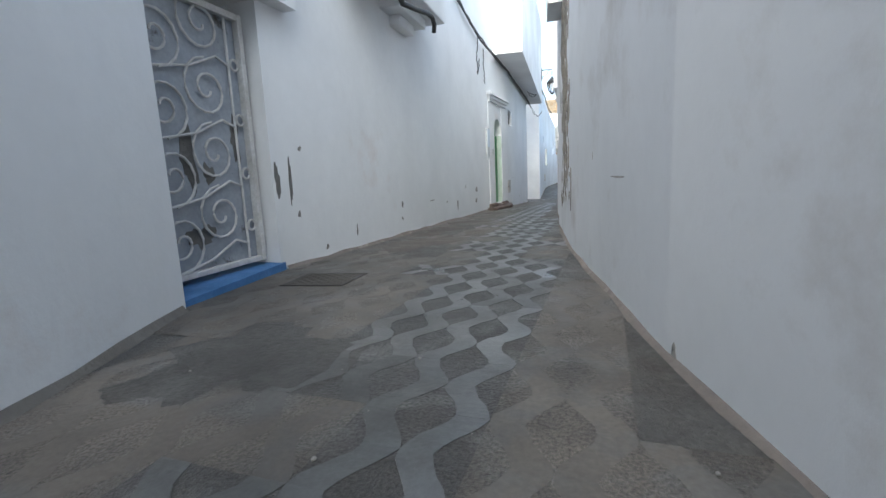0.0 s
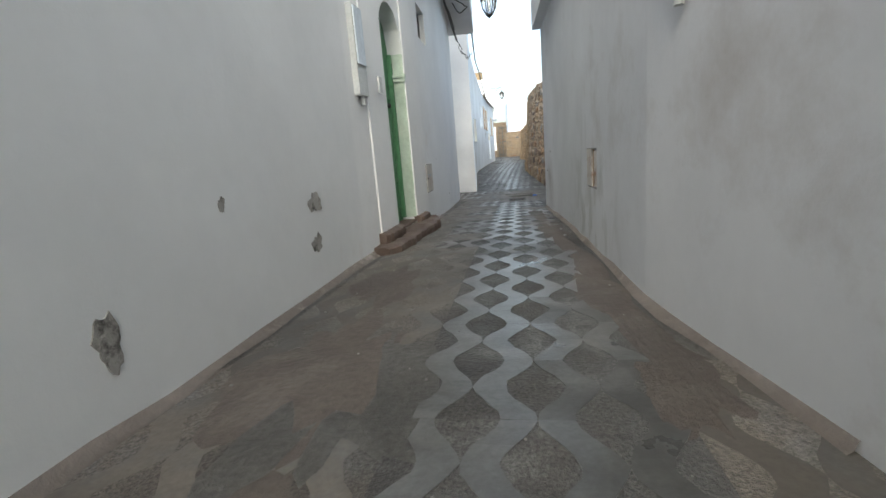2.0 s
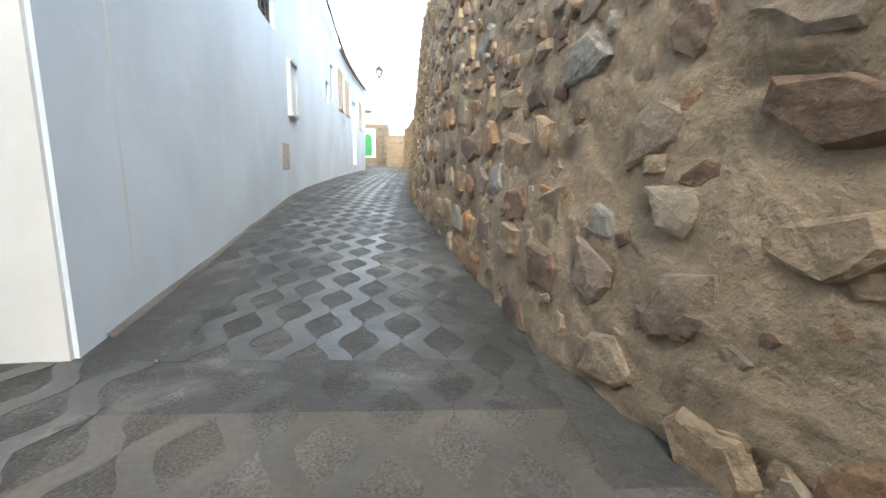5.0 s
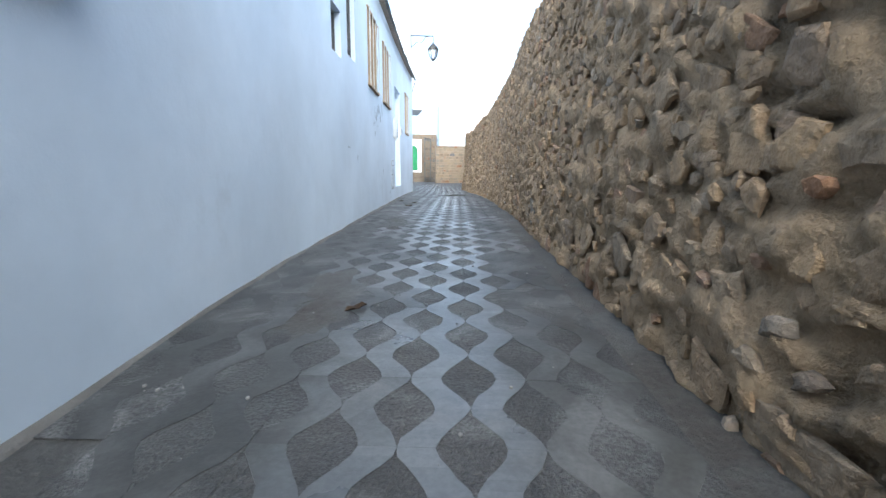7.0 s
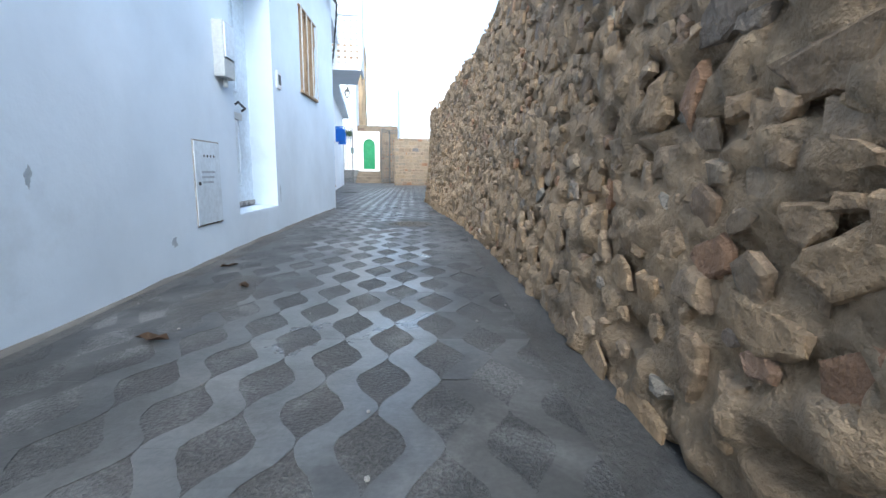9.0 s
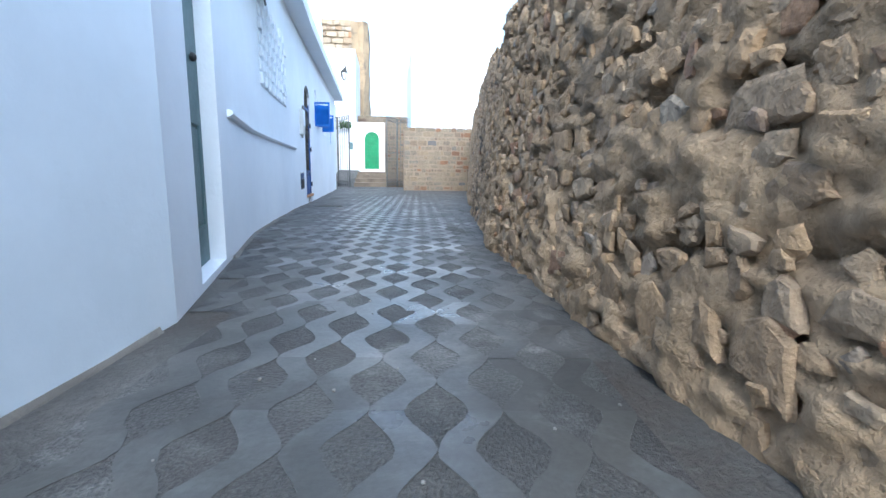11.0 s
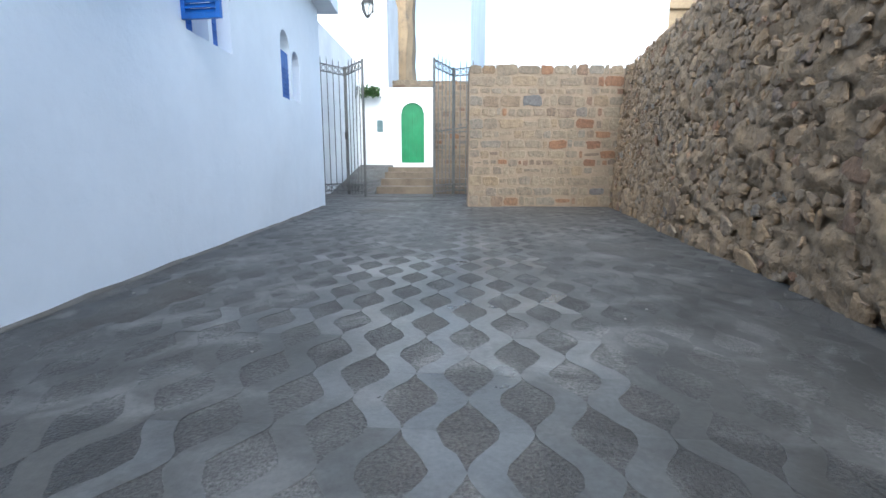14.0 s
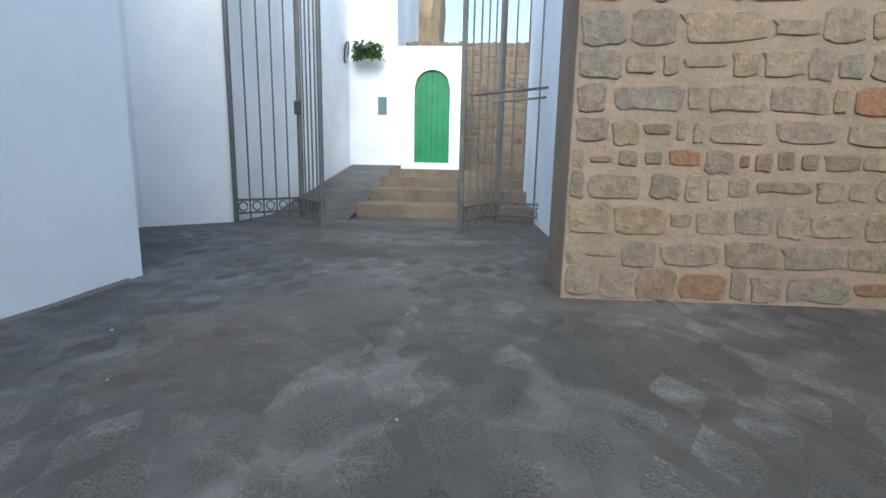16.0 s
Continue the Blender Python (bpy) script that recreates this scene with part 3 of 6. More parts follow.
# recess of the iron door
bm = bmesh.new()
add_box(bm, -2.6, -1.97, 1.35, 1.66, -0.2, 3.5)
tagged(part("wall_recess_near", bm, M["plaster_a"]), "grey white plaster side of the door recess", "wall", kind="structure")
bm = bmesh.new()
add_prism(bm, [(-1.812, 2.5), (-2.6, 2.62), (-2.6, 2.95), (-2.2, 2.95)], -0.2, 3.5)
tagged(part("wall_recess_far", bm, M["plaster_a"]), "grey white plaster side of the door recess", "wall", kind="structure")
bm = bmesh.new()
add_box(bm, -2.6, -1.7, 1.4, 2.75, 1.52, 3.5)
tagged(part("wall_recess_head", bm, M["plaster_a"]), "grey white plaster above the door recess", "wall", kind="structure")
bm = bmesh.new()
add_prism(bm, [(-1.69, 1.6), (-1.79, 2.52), (-2.5, 2.6), (-2.5, 1.6)], -0.15, 0.0)
tagged(part("floor_recess", bm, M["blue_floor"]), "blue painted cement floor of a door recess", "floor", kind="structure")

# upper storey that juts over the alley
bm = bmesh.new()
lo = [bm.verts.new(v) for v in ((-1.75, 8.93, 2.63), (-0.96, 8.96, 2.63), (-0.95, 14.15, 2.4), (-1.6, 14.15, 2.4))]
hi = [bm.verts.new((v.co.x, v.co.y, 4.6)) for v in lo]
bm.faces.new(lo), bm.faces.new(hi)
for i in range(4):
    bm.faces.new((lo[i], lo[(i + 1) % 4], hi[(i + 1) % 4], hi[i]))
tagged(part("wall_jutting_storey", bm, M["white"]), "white upper storey jutting out over the alley", "wall", kind="structure")

# corbelled lintel high on the near wall
bm = bmesh.new()
for i, (y0, y1, out, z0, z1) in enumerate(((3.45, 3.85, 0.3, 1.95, 2.06), (3.5, 5.1, 0.32, 2.06, 2.5), (4.15, 4.9, 0.17, 1.97, 2.07), (4.35, 4.75, 0.09, 1.88, 1.98))):
    add_box(bm, -1.85, -1.7 + out, y0, y1, z0, z1, bevel=0.015)
tagged(part("trim_corbel", bm, M["plaster_a"]), "plastered stone corbel under an upper floor", "corbel", kind="structure")

# ---- east side ----
LINE_E = Line([(0.75, -3.0), (0.32, 0.7), (0.17, 1.4), (0.04, 2.4), (-0.08, 3.3), (-0.22, 5.15), (-0.25, 6.25), (-0.3, 7.2), (-0.25, 8.6), (-0.21, 9.8), (-0.19, 10.95)], False)
door_e = opening(LINE_E, 5.36, 6.2, -0.12, 1.36, 0.45)
wall_e = wall_run("wall_east_long", LINE_E, lambda s: 3.1, 0.45, [door_e, opening(LINE_E, 8.06, 8.35, 0.15, 0.365)], M["plaster_e"], "grey white limewashed house wall with peeling paint")
wall_e2 = wall_run("wall_east_end", Line([(-0.19, 10.95), (3.2, 10.95)], False), lambda s: 3.1, 0.3, [], M["plaster_a"], "white end wall of a house by the bin")
bm = bmesh.new()
for y0, y1, out in ((7.0, 8.0, 0.05), (8.0, 10.97, 0.09)):
    o = [LINE_E.at(LINE_E.of_y(min(y, 10.95))) for y in (y0, (y0 + y1) / 2, y1)]
    ring = [(p.x - out, p.y) for p in o] + [(p.x + 0.2, p.y) for p in o[::-1]]
    add_prism(bm, ring, 1.62, 3.1)
tagged(part("wall_east_jut", bm, M["plaster_a"]), "white upper wall standing slightly proud", "wall", kind="structure")
bm = bmesh.new()
p = [LINE_E.at(LINE_E.of_y(y)) for y in (4.3, 4.8)]
add_prism(bm, [(p[0].x - 0.12, p[0].y), (p[1].x - 0.12, p[1].y), (p[1].x + 0.2, p[1].y), (p[0].x + 0.2, p[0].y)], 1.86, 3.1)
tagged(part("wall_east_corbel", bm, M["plaster_a"]), "plastered corbel high on the house wall", "corbel", kind="structure")

# closing walls, far from the walk
slab("wall_south", [(-2.2, -3.3), (1.2, -3.3), (1.2, -3.0), (-2.2, -3.0)], -0.3, 3.2, M["plaster_a"], "white wall closing the alley behind", "wall")
slab("wall_side_street_end", [(-4.9, 13.4), (-4.6, 13.4), (-4.6, 15.5), (-4.9, 15.5)], -0.6, 4.0, M["plaster_a"], "white wall closing the side street", "wall")
slab("wall_east_street_end", [(3.2, 10.9), (3.5, 10.9), (3.5, 12.6), (3.2, 12.6)], -0.6, 4.0, M["plaster_a"], "white wall closing the bin corner", "wall")

# flat roofs behind the parapets
for nm, out, z in (("roof_near", [(-1.45, -3), (-1.7, 0.7), (-2.0, 1.6), (-2.2, 2.9), (-2.0, 8), (-1.75, 13.4), (-6, 13.6), (-6, -3)], 3.3), ("roof_blue", [(-1.45, 15.4), (-1.5, 20.5), (-5, 20.5), (-5, 15.5)], 2.95),
                   ("roof_blue_low", [(-1.45, 20.5), (-1.3, 23), (-0.85, 30.1), (-5, 30.1), (-5, 20.5)], 2.3), ("roof_bright", [(-0.85, 30.3), (-1.5, 35.5), (-1.8, 43.3), (-5, 43.3), (-5, 30.3)], 2.34),
                   ("roof_east", [(1.2, -3), (0.5, 2.4), (0.2, 6), (0.3, 11), (3.2, 11), (3.2, -3)], 2.9)):
    slab(nm, out, z, z + 0.12, M["white"], "flat white plastered house roof")
for nm, out in (("wall_back_near", [(-6.2, -3), (-6, -3), (-6, 13.9), (-6.2, 13.9)]), ("wall_back_blue", [(-5.2, 15.3), (-5, 15.3), (-5, 43.5), (-5.2, 43.5)]), ("wall_back_east", [(3.2, -3), (3.4, -3), (3.4, 11), (3.2, 11)])):
    slab(nm, out, -0.4, 2.6 if "blue" in nm else 3.3, M["plaster_a"], "plain white rear house wall", "wall")

# roof slab along the bright house
bm = bmesh.new()
edge = [LINE_C.at(LINE_C.of_y(y), 0.0) for y in (34.6, 36, 38, 40, 42, 43.2)]
ring = [(p.x + 0.24, p.y) for p in edge] + [(edge[-1].x + 0.24, 43.42), (edge[-1].x - 0.3, 43.42)] + [(p.x - 0.3, p.y) for p in edge[::-1]]
add_prism(bm, ring, 2.44, 2.6)
tagged(part("roof_slab", bm, M["plaster_c"]), "white concrete roof slab projecting over the wall", "roof", kind="structure")

# balcony box with a pierced parapet
bm = bmesh.new()
add_prism(bm, [(-0.95, 32.2), (-0.17, 32.2), (-0.3, 33.6), (-1.0, 33.6)], 2.06, 2.18)
tagged(part("floor_balcony", bm, M["plaster_c"]), "white concrete floor of a projecting balcony", "balcony", kind="structure")
bm = bmesh.new()
for k in range(8):
    add_box(bm, -0.95 + k * 0.107, -0.95 + k * 0.107 + 0.05, 32.2, 32.26, 2.18, 2.95)
for k in range(8):
    add_box(bm, -0.95, -0.17, 32.205, 32.255, 2.2 + k * 0.1, 2.25 + k * 0.1)
add_box(bm, -0.97, -0.15, 32.18, 32.28, 2.95, 3.5)
add_box(bm, -0.22, -0.17, 32.26, 33.6, 2.18, 3.5)
tagged(part("wall_balcony", bm, M["plaster_c"]), "white pierced parapet of a projecting balcony", "parapet", kind="structure")

# cement coving along the foot of the walls
def coving(name, line, y0, y1, material, out=0.06, high=0.07, seed=1):
    rng = random.Random(seed)
    s0, s1 = sorted((line.of_y(y0), line.of_y(y1)))
    n = max(2, int((s1 - s0) / 0.22))
    bm = bmesh.new()
    rows = []
    for i in range(n + 1):
        s = s0 + (s1 - s0) * i / n
        o, h = out * rng.uniform(0.5, 1.4), high * rng.uniform(0.55, 1.3)
        g = ground_at(line.at(s).y)
        a, b, c, d = line.at(s, 0.02), line.at(s, -0.004), line.at(s, -o * 0.45), line.at(s, -o)
        rows.append([bm.verts.new(v) for v in ((a.x, a.y, g - 0.05), (a.x, a.y, g + h), (b.x, b.y, g + h), (c.x, c.y, g + h * 0.4), (d.x, d.y, g + 0.004), (d.x, d.y, g - 0.05))])
    for a, b in zip(rows, rows[1:]):
        for k in range(6):
            bm.faces.new((a[k], a[(k + 1) % 6], b[(k + 1) % 6], b[k]))
    return tagged(part(name, bm, material, smooth=True), "rough cement coving at the foot of a wall", "skirting", kind="structure")


coving("baseboard_near", LINE_A0, -2.9, 1.6, M["coving"], 0.024, 0.022, seed=2)
coving("baseboard_west", LINE_A, 2.55, 8.33, M["fillet"], 0.03, 0.024, seed=3)
coving("baseboard_west_far", LINE_A, 9.95, 13.55, M["fillet"], 0.012, 0.014, seed=4)
coving("baseboard_blue", LINE_B, 15.2, 30.1, M["coving"], 0.02, 0.014, seed=5)
coving("baseboard_bright", LINE_C, 31.4, 43.1, M["coving"], 0.025, 0.015, seed=6)
coving("baseboard_east", LINE_E, -2.9, 5.1, M["fillet"], 0.02, 0.018, seed=7)
coving("baseboard_east_far", LINE_E, 6.3, 10.9, M["fillet"], 0.03, 0.022, seed=8)

# ---- beyond the gate ----
bm = bmesh.new()
for i, (y0, z1) in enumerate(((46.25, -0.07), (46.95, 0.08), (47.65, 0.22), (48.35, 0.34))):
    add_box(bm, -1.1, 3.0, y0, 49.6, -0.4, z1, bevel=0.015)
tagged(part("floor_steps", bm, M["steps"]), "low tan stone steps rising behind the gate", "steps", kind="structure")
bm = bmesh.new()
lo = [bm.verts.new(v) for v in ((-2.0, 45.9, -0.22), (-1.1, 45.9, -0.22), (-1.1, 49.5, 0.4), (-2.0, 49.5, 0.4), (-1.1, 49.5, -0.4), (-2.0, 49.5, -0.4))]
for f in ((0, 1, 2, 3), (1, 4, 2), (0, 3, 5), (0, 5, 4, 1), (2, 4, 5, 3)):
    bm.faces.new([lo[i] for i in f])
tagged(part("floor_ramp", bm, M["cement"]), "grey cement ramp beside the steps", "ramp", kind="structure")
LINE_F = Line([(-2.02, 49.5), (0.02, 49.5)], True)
green_o = {"s0": 2.02 - 0.86, "s1": 2.02 - 0.23, "z0": 0.46, "z1": 2.07, "arch": 0.3}
vent_f = {"s0": 2.02 - 1.52, "s1": 2.02 - 1.36, "z0": 1.29, "z1": 1.6}
wall_f = wall_run("wall_green_door", LINE_F, lambda s: 2.46, 0.35, [green_o, vent_f], M["white"], "white painted wall round a green arched door", sink=0.3)
slab("wall_white_tower", [(-3.6, 49.87), (-1.24, 49.87), (-1.24, 53), (-3.6, 53)], -0.4, 5.55, M["white"], "tall white painted house behind the gate", "wall")
slab("wall_white_house", [(0.92, 43.6), (3.55, 43.6), (3.55, 47.5), (0.92, 47.5)], -0.4, 4.05, M["plaster_b"], "plain pale blue white house above the stone wall", "wall")
slab("wall_far_close", [(-8, 56.5), (8, 56.5), (8, 57), (-8, 57)], -0.4, 2.6, M["tan"], "far tan wall closing the yard", "wall")

# ---- things on the houses ----
def local_part(name, m, build, material, parent=None, label="", smooth=False):
    """A mesh shaped in a pose's own axes. build gets an empty bmesh."""
    bm = bmesh.new()
    build(bm)
    bmesh.ops.transform(bm, matrix=m, verts=bm.verts)
    return part(name, bm, material, parent, label, smooth)


def thing(name, label, category, group="", kind=""):
    return empty(name, Matrix.Identity(4), label, category, group, kind)


def boxes(*rows, bevel=0.0):
    def build(bm):
        for r in rows:
            add_box(bm, *r, bevel=bevel)
    return build


def spiral(cx, cz, r, turns, start, sign, y, n=26, tail=None):
    """A flat scroll of wrought bar that winds in from radius r."""
    pts = list(tail or [])
    for i in range(n + 1):
        u = i / n
        a = start + sign * turns * math.tau * u
        rr = r * (1 - 0.86 * u)
        pts.append((cx + rr * math.cos(a), y, cz + rr * math.sin(a)))
    return pts


# wrought iron door in the recess
IRON = Line([(-1.94, 1.66), (-1.905, 2.47)], True)
m = IRON.stand(0.0, 0.03)
w, h = IRON.s[-1], 1.4
door = thing("iron_door", "white wrought iron scroll door over a grey sheet", "door")
local_part("panel", m, boxes((0.02, w - 0.02, 0.02, 0.035, 0.0, h)), M["sheet_grey"], door, "stained grey blue sheet metal")
for nm, r in (("post", (0.0, 0.035, -0.02, 0.02, 0, h)), ("post", (w - 0.035, w, -0.02, 0.02, 0, h)), ("rail", (0.036, w - 0.036, -0.018, 0.018, h - 0.035, h)), ("rail", (0.036, w - 0.036, -0.018, 0.018, 0.0, 0.03))):
    local_part(nm, m, boxes(r, bevel=0.004), M["iron_white"], door)
local_part("bar", m, lambda bm: add_tube(bm, [(w - 0.12, 0, 0.03), (w - 0.12, 0, h - 0.04)], 0.007), M["iron_white"], door)
for k in range(4):
    z = 0.1 + 0.33 * k
    for pts in (spiral(0.24, z + 0.08, 0.15, 1.7, -math.pi / 2, 1, 0.0), spiral(0.52, z + 0.2, 0.16, 1.7, math.pi / 2, 1, 0.0),
                [(0.05, 0, z + 0.02), (0.2, 0, z - 0.07), (0.42, 0, z - 0.03), (0.6, 0, z + 0.05), (0.69, 0, z + 0.02)],
                spiral(0.12, z + 0.25, 0.08, 1.4, 0, -1, 0.0)):
        local_part("scroll", m, lambda bm, pts=pts: add_tube(bm, pts, 0.0068, 6), M["iron_white"], door)
for z in (0.22, 0.52, 0.82, 1.12):
    local_part("ring", m, lambda bm, z=z: add_tube(bm, [(w - 0.075 + 0.03 * math.cos(a * math.tau / 14), 0, z + 0.03 * math.sin(a * math.tau / 14)) for a in range(14)], 0.007, 6, True), M["iron_white"], door)

for x, z, rx, rz, sd in ((0.36, 0.6, 0.05, 0.14, 5), (0.7, 0.72, 0.035, 0.11, 6), (0.48, 0.52, 0.03, 0.06, 7), (0.38, 0.2, 0.08, 0.06, 8)):
    def stain(bm, x=x, z=z, rx=rx, rz=rz, sd=sd):
        o = blob(26, rx, rz, 0.45, random.Random(sd))
        f = [bm.verts.new((x + a, 0.016, z + b)) for a, b in o]
        g = [bm.verts.new((x + a, 0.021, z + b)) for a, b in o]
        bm.faces.new(f)
        for i in range(26):
            bm.faces.new((f[i], g[i], g[(i + 1) % 26], f[(i + 1) % 26]))
    local_part("rust_spot", m, stain, M["bare_dark"], door, "dark bare metal where paint has gone")

# black pipe below the corbel
pipe = part("pipe", tube([(-1.5, 3.2, 2.06), (-1.39, 3.5, 1.98), (-1.38, 3.8, 1.85), (-1.37, 4.1, 1.9), (-1.37, 4.45, 1.97), (-1.37, 4.6, 1.98), (-1.37, 4.66, 1.93), (-1.38, 4.66, 1.86)], 0.022), M["black"], smooth=True)
tagged(pipe, "black plastic pipe bent under the white corbel", "pipe")


def cable_bundle(pts, n, seed, label, r=0.011, sag=0.02):
    rng = random.Random(seed)
    for k in range(n):
        out = []
        for (a, b) in zip(pts, pts[1:]):
            for j in range(6):
                u = j / 6
                p = Vector(a).lerp(Vector(b), u)
                p += Vector((rng.uniform(-1, 1) * sag * 0.5, 0, -math.sin(u * math.pi) * sag * rng.uniform(0.2, 1.4) + k * 0.012 - 0.01))
                out.append(p)
        out.append(Vector(pts[-1]))
        tagged(part("cable", tube(out, r, 6), M["black"], smooth=True), label, "cable", "cables along the house walls")


cable_bundle([(-1.62, 5.9, 3.05), (-1.6, 6.8, 2.85), (-1.55, 7.7, 2.68), (-1.46, 8.6, 2.57), (-1.36, 9.8, 2.5), (-1.32, 11.2, 2.44), (-1.27, 12.8, 2.38), (-1.24, 14.0, 2.28)], 4, 11, "black electric cable sagging along the white wall")
cable_bundle([(-1.24, 14.0, 2.3), (-1.1, 14.5, 2.1), (-1.02, 15.1, 2.3)], 2, 12, "thin loose cable hanging between two houses", 0.005, 0.06)
cable_bundle([(-1.02, 15.1, 2.95), (-1.03, 17.0, 3.0), (-1.03, 19.3, 2.9), (-0.96, 21.0, 2.85), (-0.86, 23.0, 2.55), (-0.78, 24.4, 2.4), (-0.66, 26.5, 2.42), (-0.52, 28.5, 2.44), (-0.38, 30.2, 2.46)], 4, 13, "black electric cable along the blue house eave")
cable_bundle([(-0.38, 30.2, 2.46), (-0.55, 31.4, 2.2), (-0.72, 32.3, 1.9), (-0.9, 33.4, 1.85)], 2, 14, "black electric cable running down the house corner", 0.009)
cable_bundle([(-1.5, 7.5, 2.62), (-1.52, 7.5, 2.3), (-1.53, 7.6, 2.05), (-1.53, 7.75, 2.3)], 1, 15, "black cable loop hanging on the white wall", 0.008)
cable_bundle([(-1.52, 8.1, 2.55), (-1.53, 8.15, 2.2), (-1.53, 8.2, 2.0)], 1, 16, "black cable end hanging on the white wall", 0.008)
cable_bundle([(-1.2, 12.3, 2.47), (-1.05, 12.5, 2.42), (-1.0, 12.8, 2.46), (-1.12, 13.0, 2.44), (-1.2, 12.6, 2.465)], 1, 17, "coiled black cable hanging below the jutting storey", 0.007, 0.01)

# tiled edge on the blue house parapet
edge = thing("roof_edge", "row of dark clay tiles along the blue parapet", "roof tile")
for k in range(46):
    y = 24.4 + k * 0.125
    s = LINE_B.of_y(min(y, 30.15))
    fr = LINE_B.stand(s, float(np.interp(y, B_TOP_Y, B_TOP_Z)) + 0.004)
    local_part("roof_tile", fr, lambda bm: add_tube(bm, [(0, -0.07, 0.02), (0, 0.14, 0.035)], 0.034, 6), M["cast_worn"], edge)


def meter_box(line, y, z0, z1, width, out, label, name="meter_box"):
    t = thing(name, label, "meter box")
    fr = line.stand(line.of_y(y), 0)
    local_part("body", fr, boxes((-width / 2, width / 2, -out, 0.03, z0, z1), bevel=0.006), M["plastic"], t)
    local_part("lid", fr, boxes((-width / 2 + 0.012, width / 2 - 0.012, -out - 0.008, -out + 0.002, z0 + (z1 - z0) * 0.35, z1 - 0.012), bevel=0.003), M["panel_paint"], t)
    local_part("conduit", fr, lambda bm: add_tube(bm, [(0, -out * 0.5, z0 + 0.01), (0, -out * 0.5, z0 - 0.05)], 0.014), M["plastic"], t)
    return t


meter_box(LINE_A, 8.38, 0.77, 1.27, 0.15, 0.035, "narrow grey plastic meter box on the white wall")
meter_box(LINE_B, 26.68, 0.86, 1.17, 0.16, 0.06, "grey plastic meter box on the blue wall")
meter_box(LINE_C, 36.25, 0.89, 1.27, 0.18, 0.06, "white plastic meter box beside the blue door")
meter_box(LINE_E, 6.95, 0.78, 1.08, 0.12, 0.03, "flat grey meter box on the east wall")


def door_leaf(line, y0, y1, z0, z1, arch, depth, material, label, panels, name, knob=True, planks=0):
    t = thing(name, label, "door")
    s0, s1 = sorted((line.of_y(y0), line.of_y(y1)))
    fr = line.stand((s0 + s1) / 2, 0)
    half = (s1 - s0) / 2
    o = {"s0": -half, "s1": half, "z1": z1, "arch": arch}
    n = 14
    outline = [(-half, z0), (half, z0)] + [(half - 2 * half * i / n, arch_top(o, half - 2 * half * i / n)) for i in range(n + 1)]

    def leaf(bm):
        f = [bm.verts.new((x, depth, z)) for x, z in outline]
        b = [bm.verts.new((x, depth + 0.04, z)) for x, z in outline]
        bm.faces.new(f), bm.faces.new(b[::-1])
        for i in range(len(outline)):
            j = (i + 1) % len(outline)
            bm.faces.new((f[i], f[j], b[j], b[i]))
    local_part("leaf", fr, leaf, material, t)
    for k in range(planks):
        x0 = -half + 2 * half * k / planks
        xm = x0 + half / planks
        local_part("plank", fr, boxes((x0 + 0.004, x0 + 2 * half / planks - 0.004, depth - 0.014, depth + 0.002, z0 + 0.01, min(arch_top(o, x0 + 0.01), arch_top(o, x0 + 2 * half / planks - 0.01)) - 0.01), bevel=0.004), material, t)
    for (u0, u1, v0, v1) in panels:
        x0, x1 = -half + u0 * 2 * half, -half + u1 * 2 * half
        b0, b1 = z0 + v0 * (z1 - z0), z0 + v1 * (z1 - z0)
        fw = 0.022
        pn = local_part("panel", fr, boxes((x0, x1, depth - 0.012, depth + 0.001, b0, b0 + fw), (x0, x1, depth - 0.012, depth + 0.001, b1 - fw, b1), (x0, x0 + fw, depth - 0.012, depth + 0.001, b0 + fw, b1 - fw), (x1 - fw, x1, depth - 0.012, depth + 0.001, b0 + fw, b1 - fw), bevel=0.004), material, t)
        local_part("field", fr, boxes((x0 + fw * 1.8, x1 - fw * 1.8, depth - 0.008, depth + 0.001, b0 + fw * 1.8, b1 - fw * 1.8), bevel=0.006), material, pn)
    if knob:
        local_part("knob", fr, lambda bm: add_lathe(bm, [(0.008, 0), (0.02, 0.006), (0.02, 0.02), (0.01, 0.03)], 10, Matrix.Translation((half * 0.5, depth, z0 + 0.75 * (z1 - z0) * 0.6 + 0.2)) @ Matrix.Rotation(math.pi / 2, 4, "X")), M["black"], t, "dark iron knob")
    return t, fr, half


# green arched doorway on the west side
door_leaf(LINE_A, 8.88, 9.42, -0.13, 1.5, 0.27, 0.12, M["green_door"], "green painted wooden door in a white arch", [(0.1, 0.46, 0.28, 0.62), (0.54, 0.9, 0.28, 0.62), (0.1, 0.46, 0.06, 0.22), (0.54, 0.9, 0.06, 0.22)], "front_door", True, 0)
fr = LINE_A.stand(LINE_A.of_y(9.15), 0)
sur = thing("door_surround", "white plastered surround with a moulded cornice", "door surround", kind="structure")
local_part("cornice", fr, boxes((-0.68, 0.66, -0.09, 0.02, 1.86, 1.92), (-0.65, 0.63, -0.06, 0.02, 1.81, 1.86), (-0.62, 0.6, -0.035, 0.02, 1.76, 1.81), bevel=0.006), M["plaster_a"], sur)
local_part("jamb", fr, boxes((-0.66, -0.272, -0.012, 0.03, -0.12, 1.76), bevel=0.008), M["plaster_a"], sur)
local_part("jamb", fr, boxes((0.272, 0.6, -0.012, 0.03, -0.12, 1.76), bevel=0.008), M["plaster_a"], sur)
local_part("jamb_green", fr, boxes((0.262, 0.276, 0.0, 0.12, -0.1, 1.2), bevel=0.003), M["green_pale"], sur, "pale green inner jamb")
